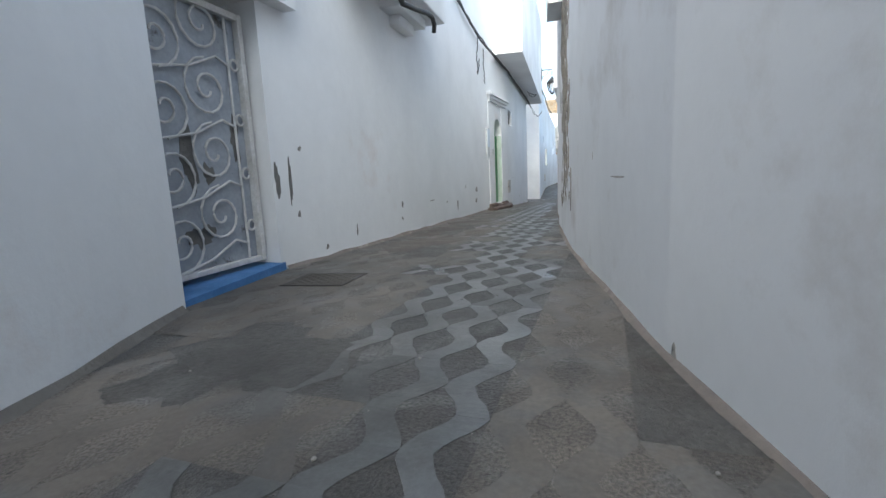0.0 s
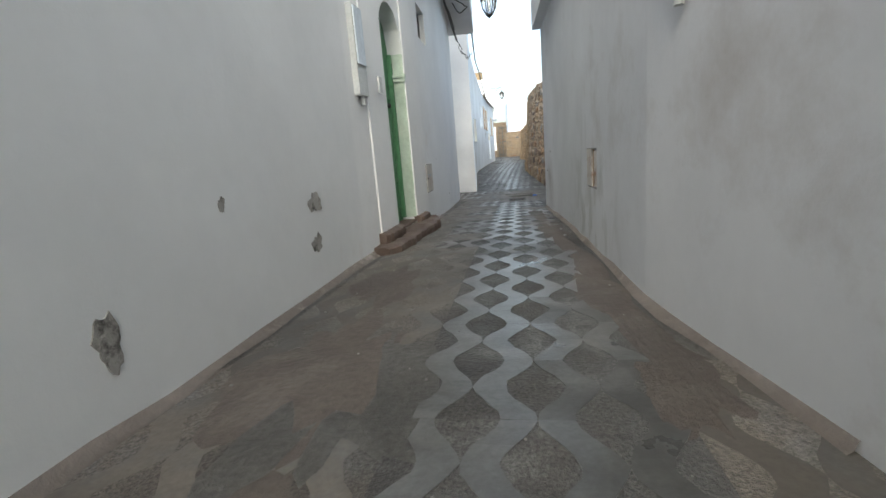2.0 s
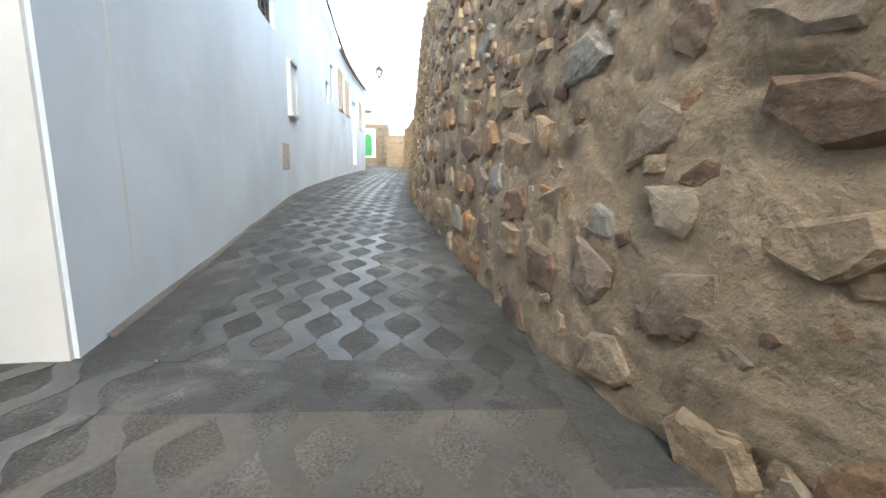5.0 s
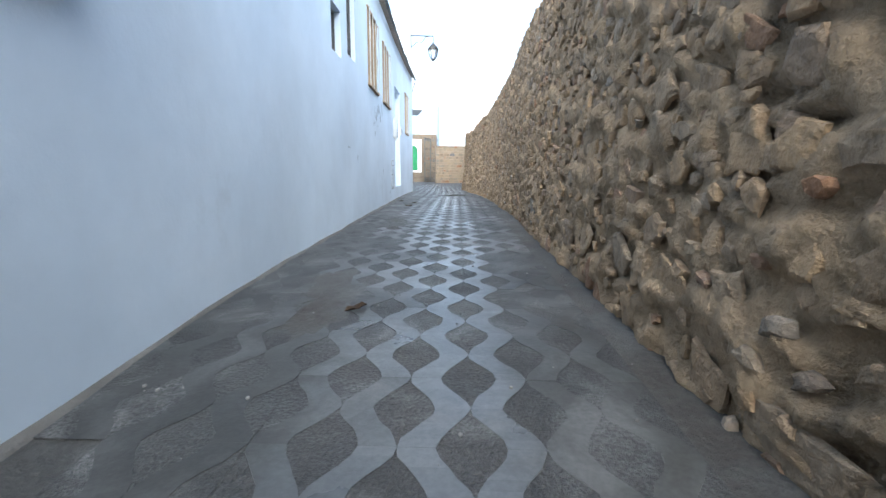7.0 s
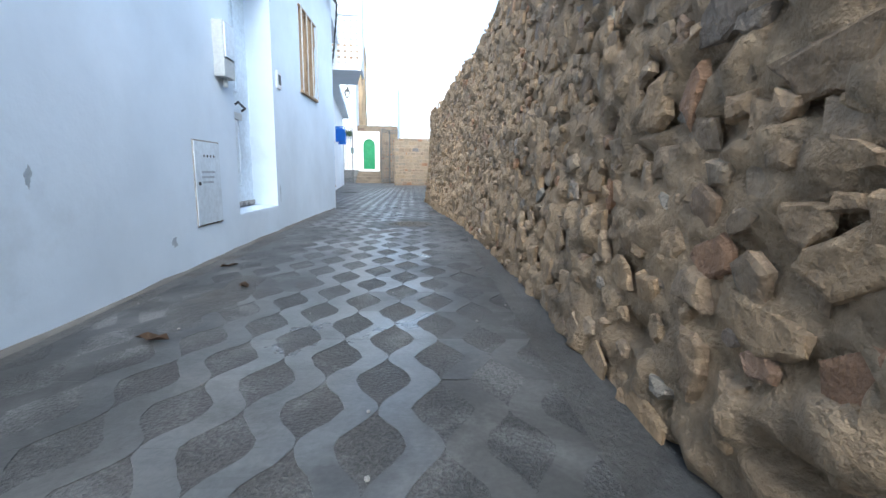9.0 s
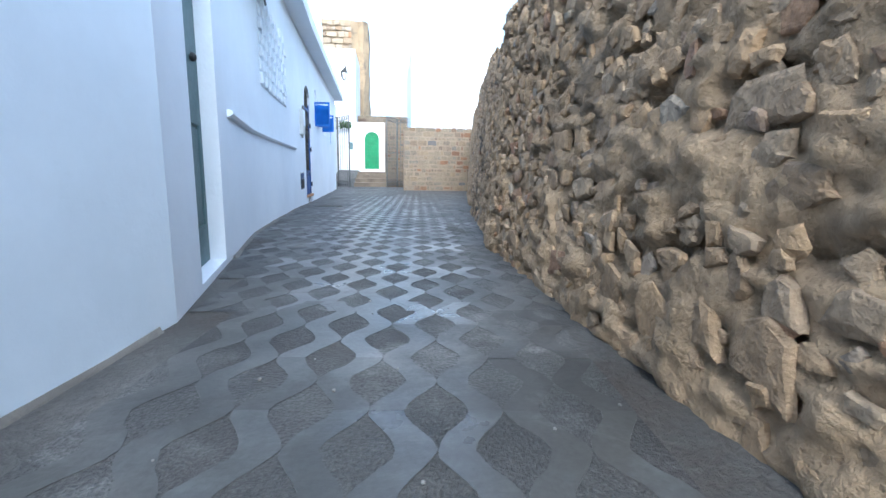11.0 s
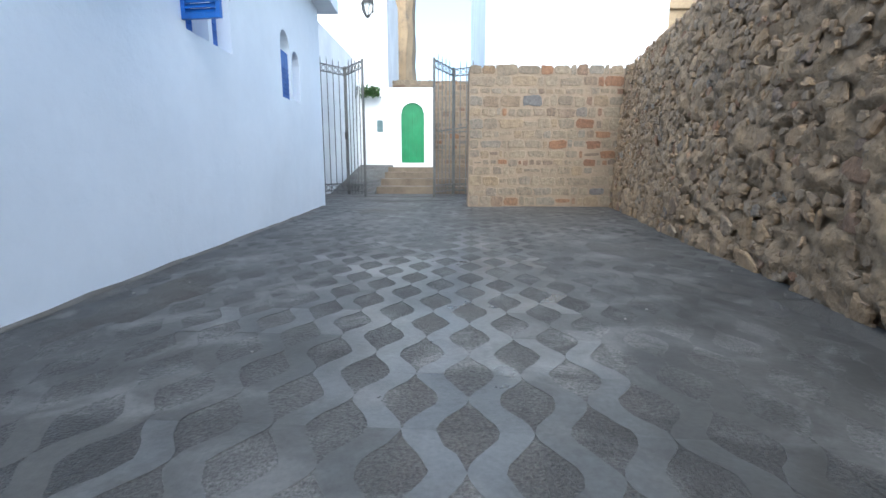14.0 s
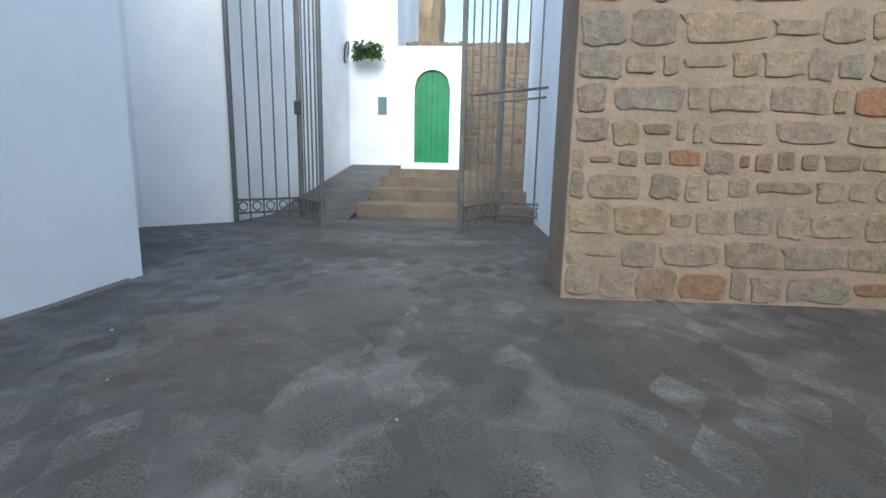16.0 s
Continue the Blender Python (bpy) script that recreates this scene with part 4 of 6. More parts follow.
local_part("frame", fr, boxes((0.232, 0.262, 0.085, 0.13, -0.1, 1.2), (-0.27, -0.24, 0.085, 0.13, -0.1, 1.2), bevel=0.004), M["green_door"], sur, "green painted door frame")
local_part("impost", fr, boxes((0.235, 0.28, -0.015, 0.12, 1.02, 1.05), (0.245, 0.28, -0.01, 0.12, 0.99, 1.02), bevel=0.004), M["green_pale"], sur, "pale green impost moulding")
local_part("number_plate", fr, boxes((-0.5, -0.44, -0.042, -0.028, 0.82, 0.92), bevel=0.003), M["plastic"], sur)


def rough_slab(bm, x0, x1, depth, z0, z1, seed, q=1.0):
    """A worn slab with a broken front edge and a softened top."""
    rng = random.Random(seed)
    n = 16
    rows = []
    for i in range(n + 1):
        x = x0 + (x1 - x0) * i / n
        d = depth * (1 - 0.35 * max(0, 1 - i / 1.5) - 0.3 * max(0, 1 - (n - i) / 1.5)) + rng.uniform(-0.014, 0.014) * q
        t = z1 + rng.uniform(-0.009, 0.004) * q
        rows.append([bm.verts.new(v) for v in ((x, 0.02, z0), (x, 0.02, t), (x, -d + 0.03, t), (x, -d + 0.004, t - 0.012), (x, -d, t - 0.035), (x, -d + rng.uniform(0, 0.02), z0))])
    for a, b in zip(rows, rows[1:]):
        for k in range(6):
            bm.faces.new((a[k], a[(k + 1) % 6], b[(k + 1) % 6], b[k]))
    bm.faces.new(rows[0]), bm.faces.new(rows[-1])


step = thing("door_step", "worn brown stone step before the green door", "step")
local_part("slab", fr, lambda bm: rough_slab(bm, -0.82, 0.6, 0.17, -0.34, -0.142, 3), M["step"], step)
local_part("plinth", fr, lambda bm: rough_slab(bm, -0.7, -0.27, 0.075, -0.17, -0.075, 5, 0.5), M["step"], step, "crumbling red brown plinth")
local_part("plinth", fr, lambda bm: rough_slab(bm, 0.27, 0.56, 0.06, -0.17, -0.095, 6, 0.5), M["step"], step, "crumbling red brown plinth")
local_part("threshold", fr, boxes((-0.265, 0.265, 0.0, 0.2, -0.2, -0.12), bevel=0.01), M["step"], step)


def grille(line, y0, y1, z0, z1, bars, cross, depth, label, backing="gap_shade_and_glass", name="window_grille"):
    t = thing(name, label, "window")
    s0, s1 = sorted((line.of_y(y0), line.of_y(y1)))
    fr = line.stand((s0 + s1) / 2, 0)
    half = (s1 - s0) / 2
    # the pane's near-black colour stands in for the unlit room behind
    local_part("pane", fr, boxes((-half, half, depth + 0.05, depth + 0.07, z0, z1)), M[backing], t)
    local_part("frame", fr, boxes((-half, half, depth, depth + 0.03, z0, z0 + 0.02), (-half, half, depth, depth + 0.03, z1 - 0.02, z1), (-half, -half + 0.02, depth, depth + 0.03, z0 + 0.02, z1 - 0.02), (half - 0.02, half, depth, depth + 0.03, z0 + 0.02, z1 - 0.02)), M["iron_grey"], t)
    for k in range(bars):
        x = -half + 2 * half * (k + 1) / (bars + 1)
        local_part("bar", fr, lambda bm, x=x: add_tube(bm, [(x, depth + 0.01, z0), (x, depth + 0.01, z1)], 0.006, 6), M["iron_grey"], t)
    for k in range(cross):
        z = z0 + (z1 - z0) * (k + 1) / (cross + 1)
        local_part("bar", fr, lambda bm, z=z: add_tube(bm, [(-half, depth + 0.01, z), (half, depth + 0.01, z)], 0.006, 6), M["iron_grey"], t)
    return t


grille(LINE_A, 10.1, 10.52, 1.48, 1.78, 4, 2, 0.05, "small dark barred window in the white wall")
grille(LINE_B, 15.6, 15.82, 1.2, 1.46, 1, 1, 0.06, "tiny arched window high in the white wall")
grille(LINE_B, 17.95, 18.7, 1.43, 1.77, 3, 2, 0.04, "small barred window in the blue wall")
grille(LINE_B, 22.95, 23.3, 1.3, 1.95, 2, 5, 0.04, "narrow barred window in the blue wall")
grille(LINE_B, 22.38, 22.7, 1.2, 1.56, 2, 1, 0.05, "small low barred window in the blue wall")


def reed_screen(line, y0, y1, z0, z1, label):
    """A window closed by a screen of upright reeds in a thin frame."""
    rng = random.Random(int(y0 * 10))
    t = thing("window_screen", label, "window screen", "reed window screens")
    s0, s1 = sorted((line.of_y(y0), line.of_y(y1)))
    fr = line.stand((s0 + s1) / 2, 0)
    half = (s1 - s0) / 2
    local_part("backing", fr, boxes((-half, half, 0.05, 0.07, z0, z1)), M["wood"], t)
    n = 15
    for k in range(n):
        x = -half + 2 * half * (k + 0.5) / n
        pts = [(x + rng.uniform(-0.012, 0.012), 0.01 + rng.uniform(-0.012, 0.012), z0 + (z1 - z0) * j / 4) for j in range(5)]
        local_part("reed", fr, lambda bm, pts=pts: add_tube(bm, pts, rng.uniform(0.012, 0.018), 6), M["wood"], t)
    for r in ((-half - 0.02, half + 0.02, -0.03, 0.04, z0 - 0.025, z0), (-half - 0.02, half + 0.02, -0.02, 0.04, z1, z1 + 0.02)):
        local_part("rail", fr, boxes(r, bevel=0.004), M["wood"], t)
    for k in range(4):
        x = -half + 2 * half * k / 3
        local_part("bar", fr, lambda bm, x=x: add_tube(bm, [(x, -0.03, z0 - 0.02), (x, -0.03, z1 + 0.01)], 0.006, 6), M["iron_white"], t)


reed_screen(LINE_B, 24.05, 24.75, 1.26, 2.05, "brown reed screen over a window in the blue wall")
reed_screen(LINE_B, 25.3, 26.05, 1.26, 2.02, "brown reed screen over a window in the blue wall")
reed_screen(LINE_B, 28.6, 29.25, 1.12, 1.9, "brown reed screen behind white window bars")

# projecting window frame low on the blue wall
fr = LINE_B.stand(LINE_B.of_y(19.57), 0)
win = thing("window_box", "grey framed window standing proud of the blue wall", "window")
local_part("pane", fr, boxes((-0.19, 0.19, -0.02, 0.0, 0.72, 1.28)), M["panel_paint"], win)
local_part("frame", fr, boxes((-0.22, 0.22, -0.06, 0.01, 0.68, 0.72), (-0.22, 0.22, -0.06, 0.01, 1.28, 1.32), (-0.22, -0.19, -0.05, 0.01, 0.72, 1.28), (0.19, 0.22, -0.05, 0.01, 0.72, 1.28), bevel=0.005), M["plastic"], win)

# flat service hatches
def hatch(line, y0, y1, z0, z1, material, label, holes=0, bars=0, name="service_hatch"):
    t = thing(name, label, "hatch")
    s0, s1 = sorted((line.of_y(y0), line.of_y(y1)))
    fr = line.stand((s0 + s1) / 2, 0)
    half = (s1 - s0) / 2
    local_part("door", fr, boxes((-half + 0.008, half - 0.008, -0.008, 0.01, z0 + 0.008, z1 - 0.008), bevel=0.002), material, t)
    local_part("frame", fr, boxes((-half, half, -0.004, 0.01, z0, z0 + 0.006), (-half, half, -0.004, 0.01, z1 - 0.006, z1), (-half, -half + 0.006, -0.004, 0.01, z0 + 0.006, z1 - 0.006), (half - 0.006, half, -0.004, 0.01, z0 + 0.006, z1 - 0.006)), M["bare"], t)
    for k in range(holes):
        x = -half * 0.3 + k * half * 0.25
        local_part("vent_hole", fr, lambda bm, x=x: add_lathe(bm, [(0.007, 0), (0.007, 0.003)], 8, Matrix.Translation((x, -0.008, z0 + (z1 - z0) * 0.82)) @ Matrix.Rotation(math.pi / 2, 4, "X")), M["black"], t)
    for k in range(bars):
        local_part("marking", fr, boxes((-half * 0.55, half * (0.5 - 0.1 * k), -0.0095, -0.008, z0 + (z1 - z0) * (0.62 - 0.06 * k), z0 + (z1 - z0) * (0.645 - 0.06 * k))), M["smudge"], t)
    local_part("lock", fr, lambda bm: add_lathe(bm, [(0.01, 0), (0.01, 0.006)], 8, Matrix.Translation((-half * 0.75, -0.008, z0 + (z1 - z0) * 0.5)) @ Matrix.Rotation(math.pi / 2, 4, "X")), M["black"], t)


hatch(LINE_A, 9.89, 10.22, 0.05, 0.315, M["panel_rust"], "rust stained white service panel in the wall", 0, 2)
hatch(LINE_B, 26.25, 26.58, 0.022, 0.482, M["panel_paint"], "pale blue painted service panel with vent holes", 4, 3)
hatch(LINE_B, 18.8, 19.3, 0.07, 0.35, M["panel_rust"], "rusty tan service panel in the blue wall")
hatch(LINE_C, 36.06, 36.43, 0.04, 0.3, M["blue_dark"], "blue letter box set in the white wall", 2, 1, "letter_box")

fr = LINE_C.stand(LINE_C.of_y(36.245), 0)
local_part("flap_glass", fr, boxes((-0.165, 0.165, -0.0115, -0.007, 0.06, 0.2), bevel=0.002), M["gap_shade_and_glass"], next(o for o in bpy.data.objects if o.name == "letter_box"), "dark glass flap")

# broken wooden hatch on the east wall
t = thing("broken_hatch", "broken grey wooden hatch in the east wall", "hatch")
fr = LINE_E.stand(LINE_E.of_y(8.205), 0) @ Matrix.Diagonal((-0.76, 1, 1, 1))
local_part("board", fr, boxes((-0.0, 0.185, 0.0, 0.016, 0.155, 0.36), bevel=0.003), M["panel_rust"], t)
local_part("board", fr, lambda bm: add_prism(bm, [(-0.16, 0.004), (-0.07, 0.004), (-0.09, 0.02), (-0.16, 0.02)], 0.16, 0.35), M["panel_rust"], t)
local_part("splinter", fr, lambda bm: add_tube(bm, [(-0.03, 0.012, 0.16), (-0.045, 0.01, 0.26), (-0.02, 0.012, 0.355)], [0.012, 0.008, 0.004], 5), M["wood"], t)
# near-black sheet paints the shade inside the hole
local_part("backing", fr, boxes((-0.19, 0.19, 0.1, 0.12, 0.15, 0.365)), M["gap_shade_and_glass"], t)

# green door on the east side
t, fr, half = door_leaf(LINE_E, 5.36, 6.2, -0.1, 1.36, 0.45, 0.3, M["green_door"], "green plank door deep in a white arch", [], "side_door", True, 7)
sur = thing("door_arch", "white arch with moulded imposts on the east wall", "door surround", kind="structure")
for x in (-0.44, 0.44):
    for k, (z0, z1, out) in enumerate(((0.75, 0.785, 0.006), (0.785, 0.825, 0.014), (0.825, 0.87, 0.024))):
        a, b = (x - 0.09, x + 0.05 + out) if x < 0 else (x - 0.05 - out, x + 0.09)
        local_part("impost", fr, boxes((a, b, -out, 0.28, z0, z1), bevel=0.011), M["plaster_e"], sur)
local_part("jamb_green", fr, boxes((-0.42, -0.385, 0.2, 0.31, -0.1, 0.73), (0.385, 0.42, 0.2, 0.31, -0.1, 0.73), (-0.422, -0.4, 0.0, 0.04, -0.1, 0.73), bevel=0.004), M["green_door"], sur, "flaking green door frame")
local_part("reveal", fr, boxes((-0.4215, -0.408, 0.041, 0.199, -0.074, 0.74), bevel=0.002), M["green_pale"], sur, "pale green painted door reveal")
local_part("sill", fr, boxes((-0.42, 0.42, -0.004, 0.34, -0.25, -0.075), bevel=0.012), M["step"], sur, "worn brown stone sill")

# white panelled door in the blue wall
t, fr, half = door_leaf(LINE_B, 26.87, 27.7, 0.06, 1.75, 0, 0.2, M["panel_paint"], "white panelled house door above a white ledge", [(0.1, 0.72, 0.08, 0.42), (0.1, 0.72, 0.5, 0.94)], "white_door", False)
fr = fr @ Matrix.Translation((0, 0.1, 0))
local_part("handle", fr, lambda bm: add_tube(bm, [(0.06, 0.07, 0.8), (0.06, 0.05, 0.82), (0.2, 0.05, 0.79), (0.2, 0.08, 0.77)], 0.009, 6), M["black"], t, "black door handle")
local_part("mail_flap", fr, boxes((-0.1, 0.2, 0.075, 0.1, 0.7, 0.75), bevel=0.006), M["plastic"], t)
local_part("kick_board", fr, boxes((-half + 0.02, half - 0.02, 0.08, 0.1, 0.05, 0.085), bevel=0.004), M["bare"], t)
local_part("ledge", fr, boxes((-half + 0.004, half - 0.004, -0.098, 0.1, -0.02, 0.04), bevel=0.006), M["plaster_b"], t)
bell = thing("door_bell", "black door bell with a white rim", "door bell")
fb = LINE_B.stand(LINE_B.of_y(27.84), 0)
local_part("plate", fb, boxes((-0.055, 0.055, -0.015, 0.004, 1.0, 1.14), bevel=0.004), M["white"], bell)
local_part("speaker", fb, boxes((-0.03, 0.03, -0.02, -0.014, 1.03, 1.11), bevel=0.003), M["black"], bell)

# slate green door at the corner
door_leaf(LINE_C, 30.6, 31.2, -0.15, 1.62, 0.2, 0.08, M["slate"], "slate green arched door at the house corner", [(0.15, 0.85, 0.1, 0.4)], "corner_door")

# moulding and pierced screen on the bright house
bm = bmesh.new()
s0, s1 = LINE_C.of_y(31.5), LINE_C.of_y(35.6)
pr = [(-0.035, 0.66), (-0.035, 0.645), (-0.02, 0.63), (0.01, 0.625), (0.01, 0.67), (-0.02, 0.668)]
rows = []
for i in range(20):
    s = s0 + (s1 - s0) * i / 19
    rows.append([bm.verts.new((*LINE_C.at(s, o), z)) for o, z in pr])
for a, b in zip(rows, rows[1:]):
    for k in range(6):
        bm.faces.new((a[k], a[(k + 1) % 6], b[(k + 1) % 6], b[k]))
bm.faces.new(rows[0]), bm.faces.new(rows[-1])
tagged(part("trim_moulding", bm, M["plaster_c"]), "white plaster moulding along the house wall", "moulding", kind="structure")
sc = thing("pierced_screen", "white pierced block screen in the house wall", "screen")
for i in range(14):
    for j in range(7):
        y, z = 33.28 + i * 0.12, 1.12 + j * 0.12
        fr = LINE_C.stand(LINE_C.of_y(y), 0)
        dark = (i + j) % 2
        local_part("block", fr, boxes((-0.052, 0.052, -0.014 if dark else -0.03, 0.004, z, z + 0.1), bevel=0.01), M["plaster_c"], sc)

# black oval plate by the blue door
pl = thing("oval_plate", "black oval iron plate on the white wall", "plate")
fr = LINE_C.stand(LINE_C.of_y(36.52), 0)
local_part("disc", fr, lambda bm: add_lathe(bm, [(0.05, 0), (0.075, 0.008), (0.075, 0.02), (0.06, 0.03)], 18, Matrix.Translation((0, 0.004, 1.265)) @ Matrix.Rotation(math.pi / 2, 4, "X") @ Matrix.Diagonal((1.0, 1.25, 1, 1))), M["black"], pl, smooth=True)
local_part("rim", fr, lambda bm: add_tube(bm, [(0.078 * math.cos(a * math.tau / 20), -0.012, 1.265 + 0.098 * math.sin(a * math.tau / 20)) for a in range(20)], 0.012, 6, True), M["black"], pl, smooth=True)

# blue iron door
s0, s1 = LINE_C.of_y(36.76), LINE_C.of_y(37.52)
fr = LINE_C.stand((s0 + s1) / 2, 0)
half = (s1 - s0) / 2
t = thing("blue_door", "blue iron door with glass and scrollwork", "door")
D = 0.02
arch = {"s0": -half, "s1": half, "z1": 1.78, "arch": 0.3}
# near-black sheet gives the door its shaded inside by colour
local_part("back_board", fr, lambda bm: add_prism(bm, [(-half, D + 0.16), (half, D + 0.16), (half, D + 0.18), (-half, D + 0.18)], -0.1, 1.78), M["gap_shade_and_glass"], t)
for r in ((-half, -half + 0.05, D, D + 0.04, -0.08, 1.5), (half - 0.05, half, D, D + 0.04, -0.08, 1.5), (-half + 0.05, half - 0.05, D, D + 0.04, -0.08, -0.03), (-half + 0.05, half - 0.05, D, D + 0.04, 0.29, 0.34), (-half + 0.05, half - 0.05, D, D + 0.04, 1.38, 1.42)):
    local_part("frame_bar", fr, boxes(r, bevel=0.005), M["blue_door"], t)
local_part("kick_panel", fr, boxes((-half + 0.06, half - 0.06, D + 0.012, D + 0.03, -0.02, 0.28), bevel=0.006), M["blue_door"], t, "flat blue metal kick panel")
local_part("kick_border", fr, boxes((-half + 0.052, half - 0.052, D + 0.03, D + 0.036, -0.028, 0.288)), M["blue_dark"], t)
local_part("glass_pane", fr, boxes((-half + 0.05, half - 0.05, D + 0.06, D + 0.066, 0.34, 1.38)), M["gap_shade_and_glass"], t, "dark glass behind the bars")
for k in range(9):
    x = -half + 0.05 + (2 * half - 0.1) * (k + 0.5) / 9
    local_part("bar", fr, lambda bm, x=x: add_tube(bm, [(x, D + 0.02, 0.34), (x, D + 0.02, arch_top(arch, x) - 0.02)], 0.006, 6), M["cast"], t)
for z in (0.55, 0.62, 0.74, 0.8, 1.08):
    local_part("bar", fr, lambda bm, z=z: add_tube(bm, [(-half + 0.05, D + 0.015, z), (half - 0.05, D + 0.015, z)], 0.007, 6), M["cast"], t)
for cx in (-0.2, 0.0, 0.2):
    for cz, sg in ((0.95, 1), (1.2, -1)):
        local_part("scroll", fr, lambda bm, cx=cx, cz=cz, sg=sg: add_tube(bm, spiral(cx, cz, 0.09, 1.5, 0, sg, D + 0.005), 0.006, 6), M["iron_grey"], t)
for z in (0.05, 0.68, 1.1):
    local_part("hinge", fr, lambda bm, z=z: add_tube(bm, [(half - 0.01, D - 0.012, z), (half - 0.01, D - 0.012, z + 0.08)], 0.014, 8), M["black"], t)
local_part("lock_plate", fr, boxes((-half + 0.005, -half + 0.045, D - 0.02, D, 0.95, 1.1), bevel=0.004), M["cast_worn"], t)
local_part("sill", fr, boxes((-half - 0.005, half + 0.02, -0.02, 0.2, -0.125, -0.082), bevel=0.006), M["terracotta"], t, "orange clay sill edge")
local_part("base", fr, boxes((-half, half, 0.0, 0.2, -0.4, -0.126)), M["coving"], t, "bare cement base")


def shutter(line, y, z0, z1, width, angle, label):
    """A louvred leaf hinged at y and swung out from the wall."""
    t = thing("window_shutter", label, "shutter", "blue louvred shutters")
    fr = line.stand(line.of_y(y), 0) @ Matrix.Rotation(radians(angle), 4, "Z")
    for r in ((0, 0.03, -0.025, 0, z0, z1), (width - 0.03, width, -0.025, 0, z0, z1), (0.03, width - 0.03, -0.025, 0, z0, z0 + 0.035), (0.03, width - 0.03, -0.025, 0, z1 - 0.035, z1)):
        local_part("stile", fr, boxes(r, bevel=0.003), M["blue"], t)
    n = int((z1 - z0 - 0.08) / 0.03)
    for k in range(n):
        z = z0 + 0.045 + k * 0.03
        local_part("slat", fr @ Matrix.Translation((0, -0.012, z)) @ Matrix.Rotation(radians(50), 4, "X"), boxes((0.03, width - 0.03, -0.02, 0.02, -0.003, 0.003)), M["blue"], t)


def window_leaf(line, y0, y1, z0, z1, arch, label, deep=0.1):
    s0, s1 = sorted((line.of_y(y0), line.of_y(y1)))
    fr = line.stand((s0 + s1) / 2, 0)
    half = (s1 - s0) / 2
    t = thing("arched_window", label, "window", "arched windows of the bright house")
    local_part("infill", fr, boxes((-half, half, 0.16, 0.18, z0, z1)), M["plaster_c"], t)
    local_part("leaf", fr, boxes((-half + 0.01, half - 0.01, deep, deep + 0.03, z0 + 0.01, z1 - arch - 0.06), bevel=0.004), M["blue"], t)
    for k in range(6):
        local_part("slat", fr, boxes((-half + 0.03, half - 0.03, deep - 0.008, deep, z0 + 0.05 + k * 0.05, z0 + 0.07 + k * 0.05)), M["blue"], t)


for y0, y1, z0, z1, a in ((38.2, 38.5, 1.2, 1.92, 0.14), (38.56, 38.86, 1.2, 1.8, 0.14), (39.52, 39.82, 1.16, 1.84, 0.14), (39.88, 40.2, 1.16, 1.76, 0.14), (41.42, 41.74, 1.04, 1.72, 0.14), (41.82, 42.11, 1.06, 1.6, 0.13)):
    window_leaf(LINE_C, y0, y1, z0, z1, a, "arched window niche with a blue louvred leaf", 0.02 if y0 < 41.5 and y0 > 41 else 0.1)
shutter(LINE_C, 38.2, 1.2, 1.66, 0.3, -100, "blue louvred shutter standing open from the wall")
shutter(LINE_C, 38.5, 1.22, 1.66, 0.3, -35, "blue louvred shutter half closed over a window")
shutter(LINE_C, 39.5, 1.2, 1.56, 0.26, -100, "blue louvred shutter standing open from the wall")


# ---- street lamps ----
def street_lamp(x, y, z0, z1, wall_x, bracket_z, label, along=None):
    t = thing("street_lamp", label, "street lamp", "black wall lanterns")
    r = (z1 - z0) * 0.26
    m = Matrix.Translation((x, y, z0))
    hh = z1 - z0
    local_part("cap", m, lambda bm: add_lathe(bm, [(r * 1.15, hh * 0.6), (r * 1.1, hh * 0.66), (r * 0.7, hh * 0.8), (r * 0.25, hh * 0.9), (r * 0.18, hh * 0.97), (r * 0.05, hh)], 14), M["black"], t, smooth=True)
    local_part("glass", m, lambda bm: add_lathe(bm, [(r * 0.35, hh * 0.1), (r * 0.75, hh * 0.3), (r * 0.98, hh * 0.598)], 12), M["glass"], t, "clear lantern glass", smooth=True)
    for k in range(6):
        a = k * math.tau / 6
        local_part("rib", m, lambda bm, a=a: add_tube(bm, [(q * math.cos(a), q * math.sin(a), z) for q, z in ((r * 1.02, hh * 0.6), (r * 0.8, hh * 0.3), (r * 0.38, hh * 0.1))], 0.009, 5), M["black"], t)
    local_part("finial", m, lambda bm: add_lathe(bm, [(0.004, 0), (r * 0.2, hh * 0.04), (r * 0.42, hh * 0.09), (r * 0.4, hh * 0.11)], 10), M["black"], t)
    local_part("bulb", m, lambda bm: add_lathe(bm, [(0.01, hh * 0.2), (r * 0.25, hh * 0.35), (r * 0.2, hh * 0.5), (0.02, hh * 0.58)], 10), M["white"], t)
    if along:
        a, b = Vector(along), Vector((x, y, z1 + 0.02))
    else:
        a, b = Vector((wall_x, y, bracket_z)), Vector((x, y, z1 + 0.02))
    top = Vector((b.x, b.y, a.z))
    local_part("arm", Matrix.Identity(4), lambda bm: add_tube(bm, [a, a.lerp(top, 0.5), top, b], 0.013, 6), M["black"], t)
    d = top - a
    local_part("brace", Matrix.Identity(4), lambda bm: add_tube(bm, [a + Vector((0, 0, -0.25))] + [a + d * (0.15 + 0.65 * u) + Vector((0, 0, -0.22 + 0.2 * u + 0.05 * math.sin(u * math.pi * 3))) for u in (0, 0.2, 0.4, 0.6, 0.8, 1.0)], 0.009, 6), M["black"], t)
    local_part("back_plate", Matrix.Translation(a), boxes((-0.03, 0.03, -0.03, 0.03, -0.3, 0.06), bevel=0.006), M["black"], t)


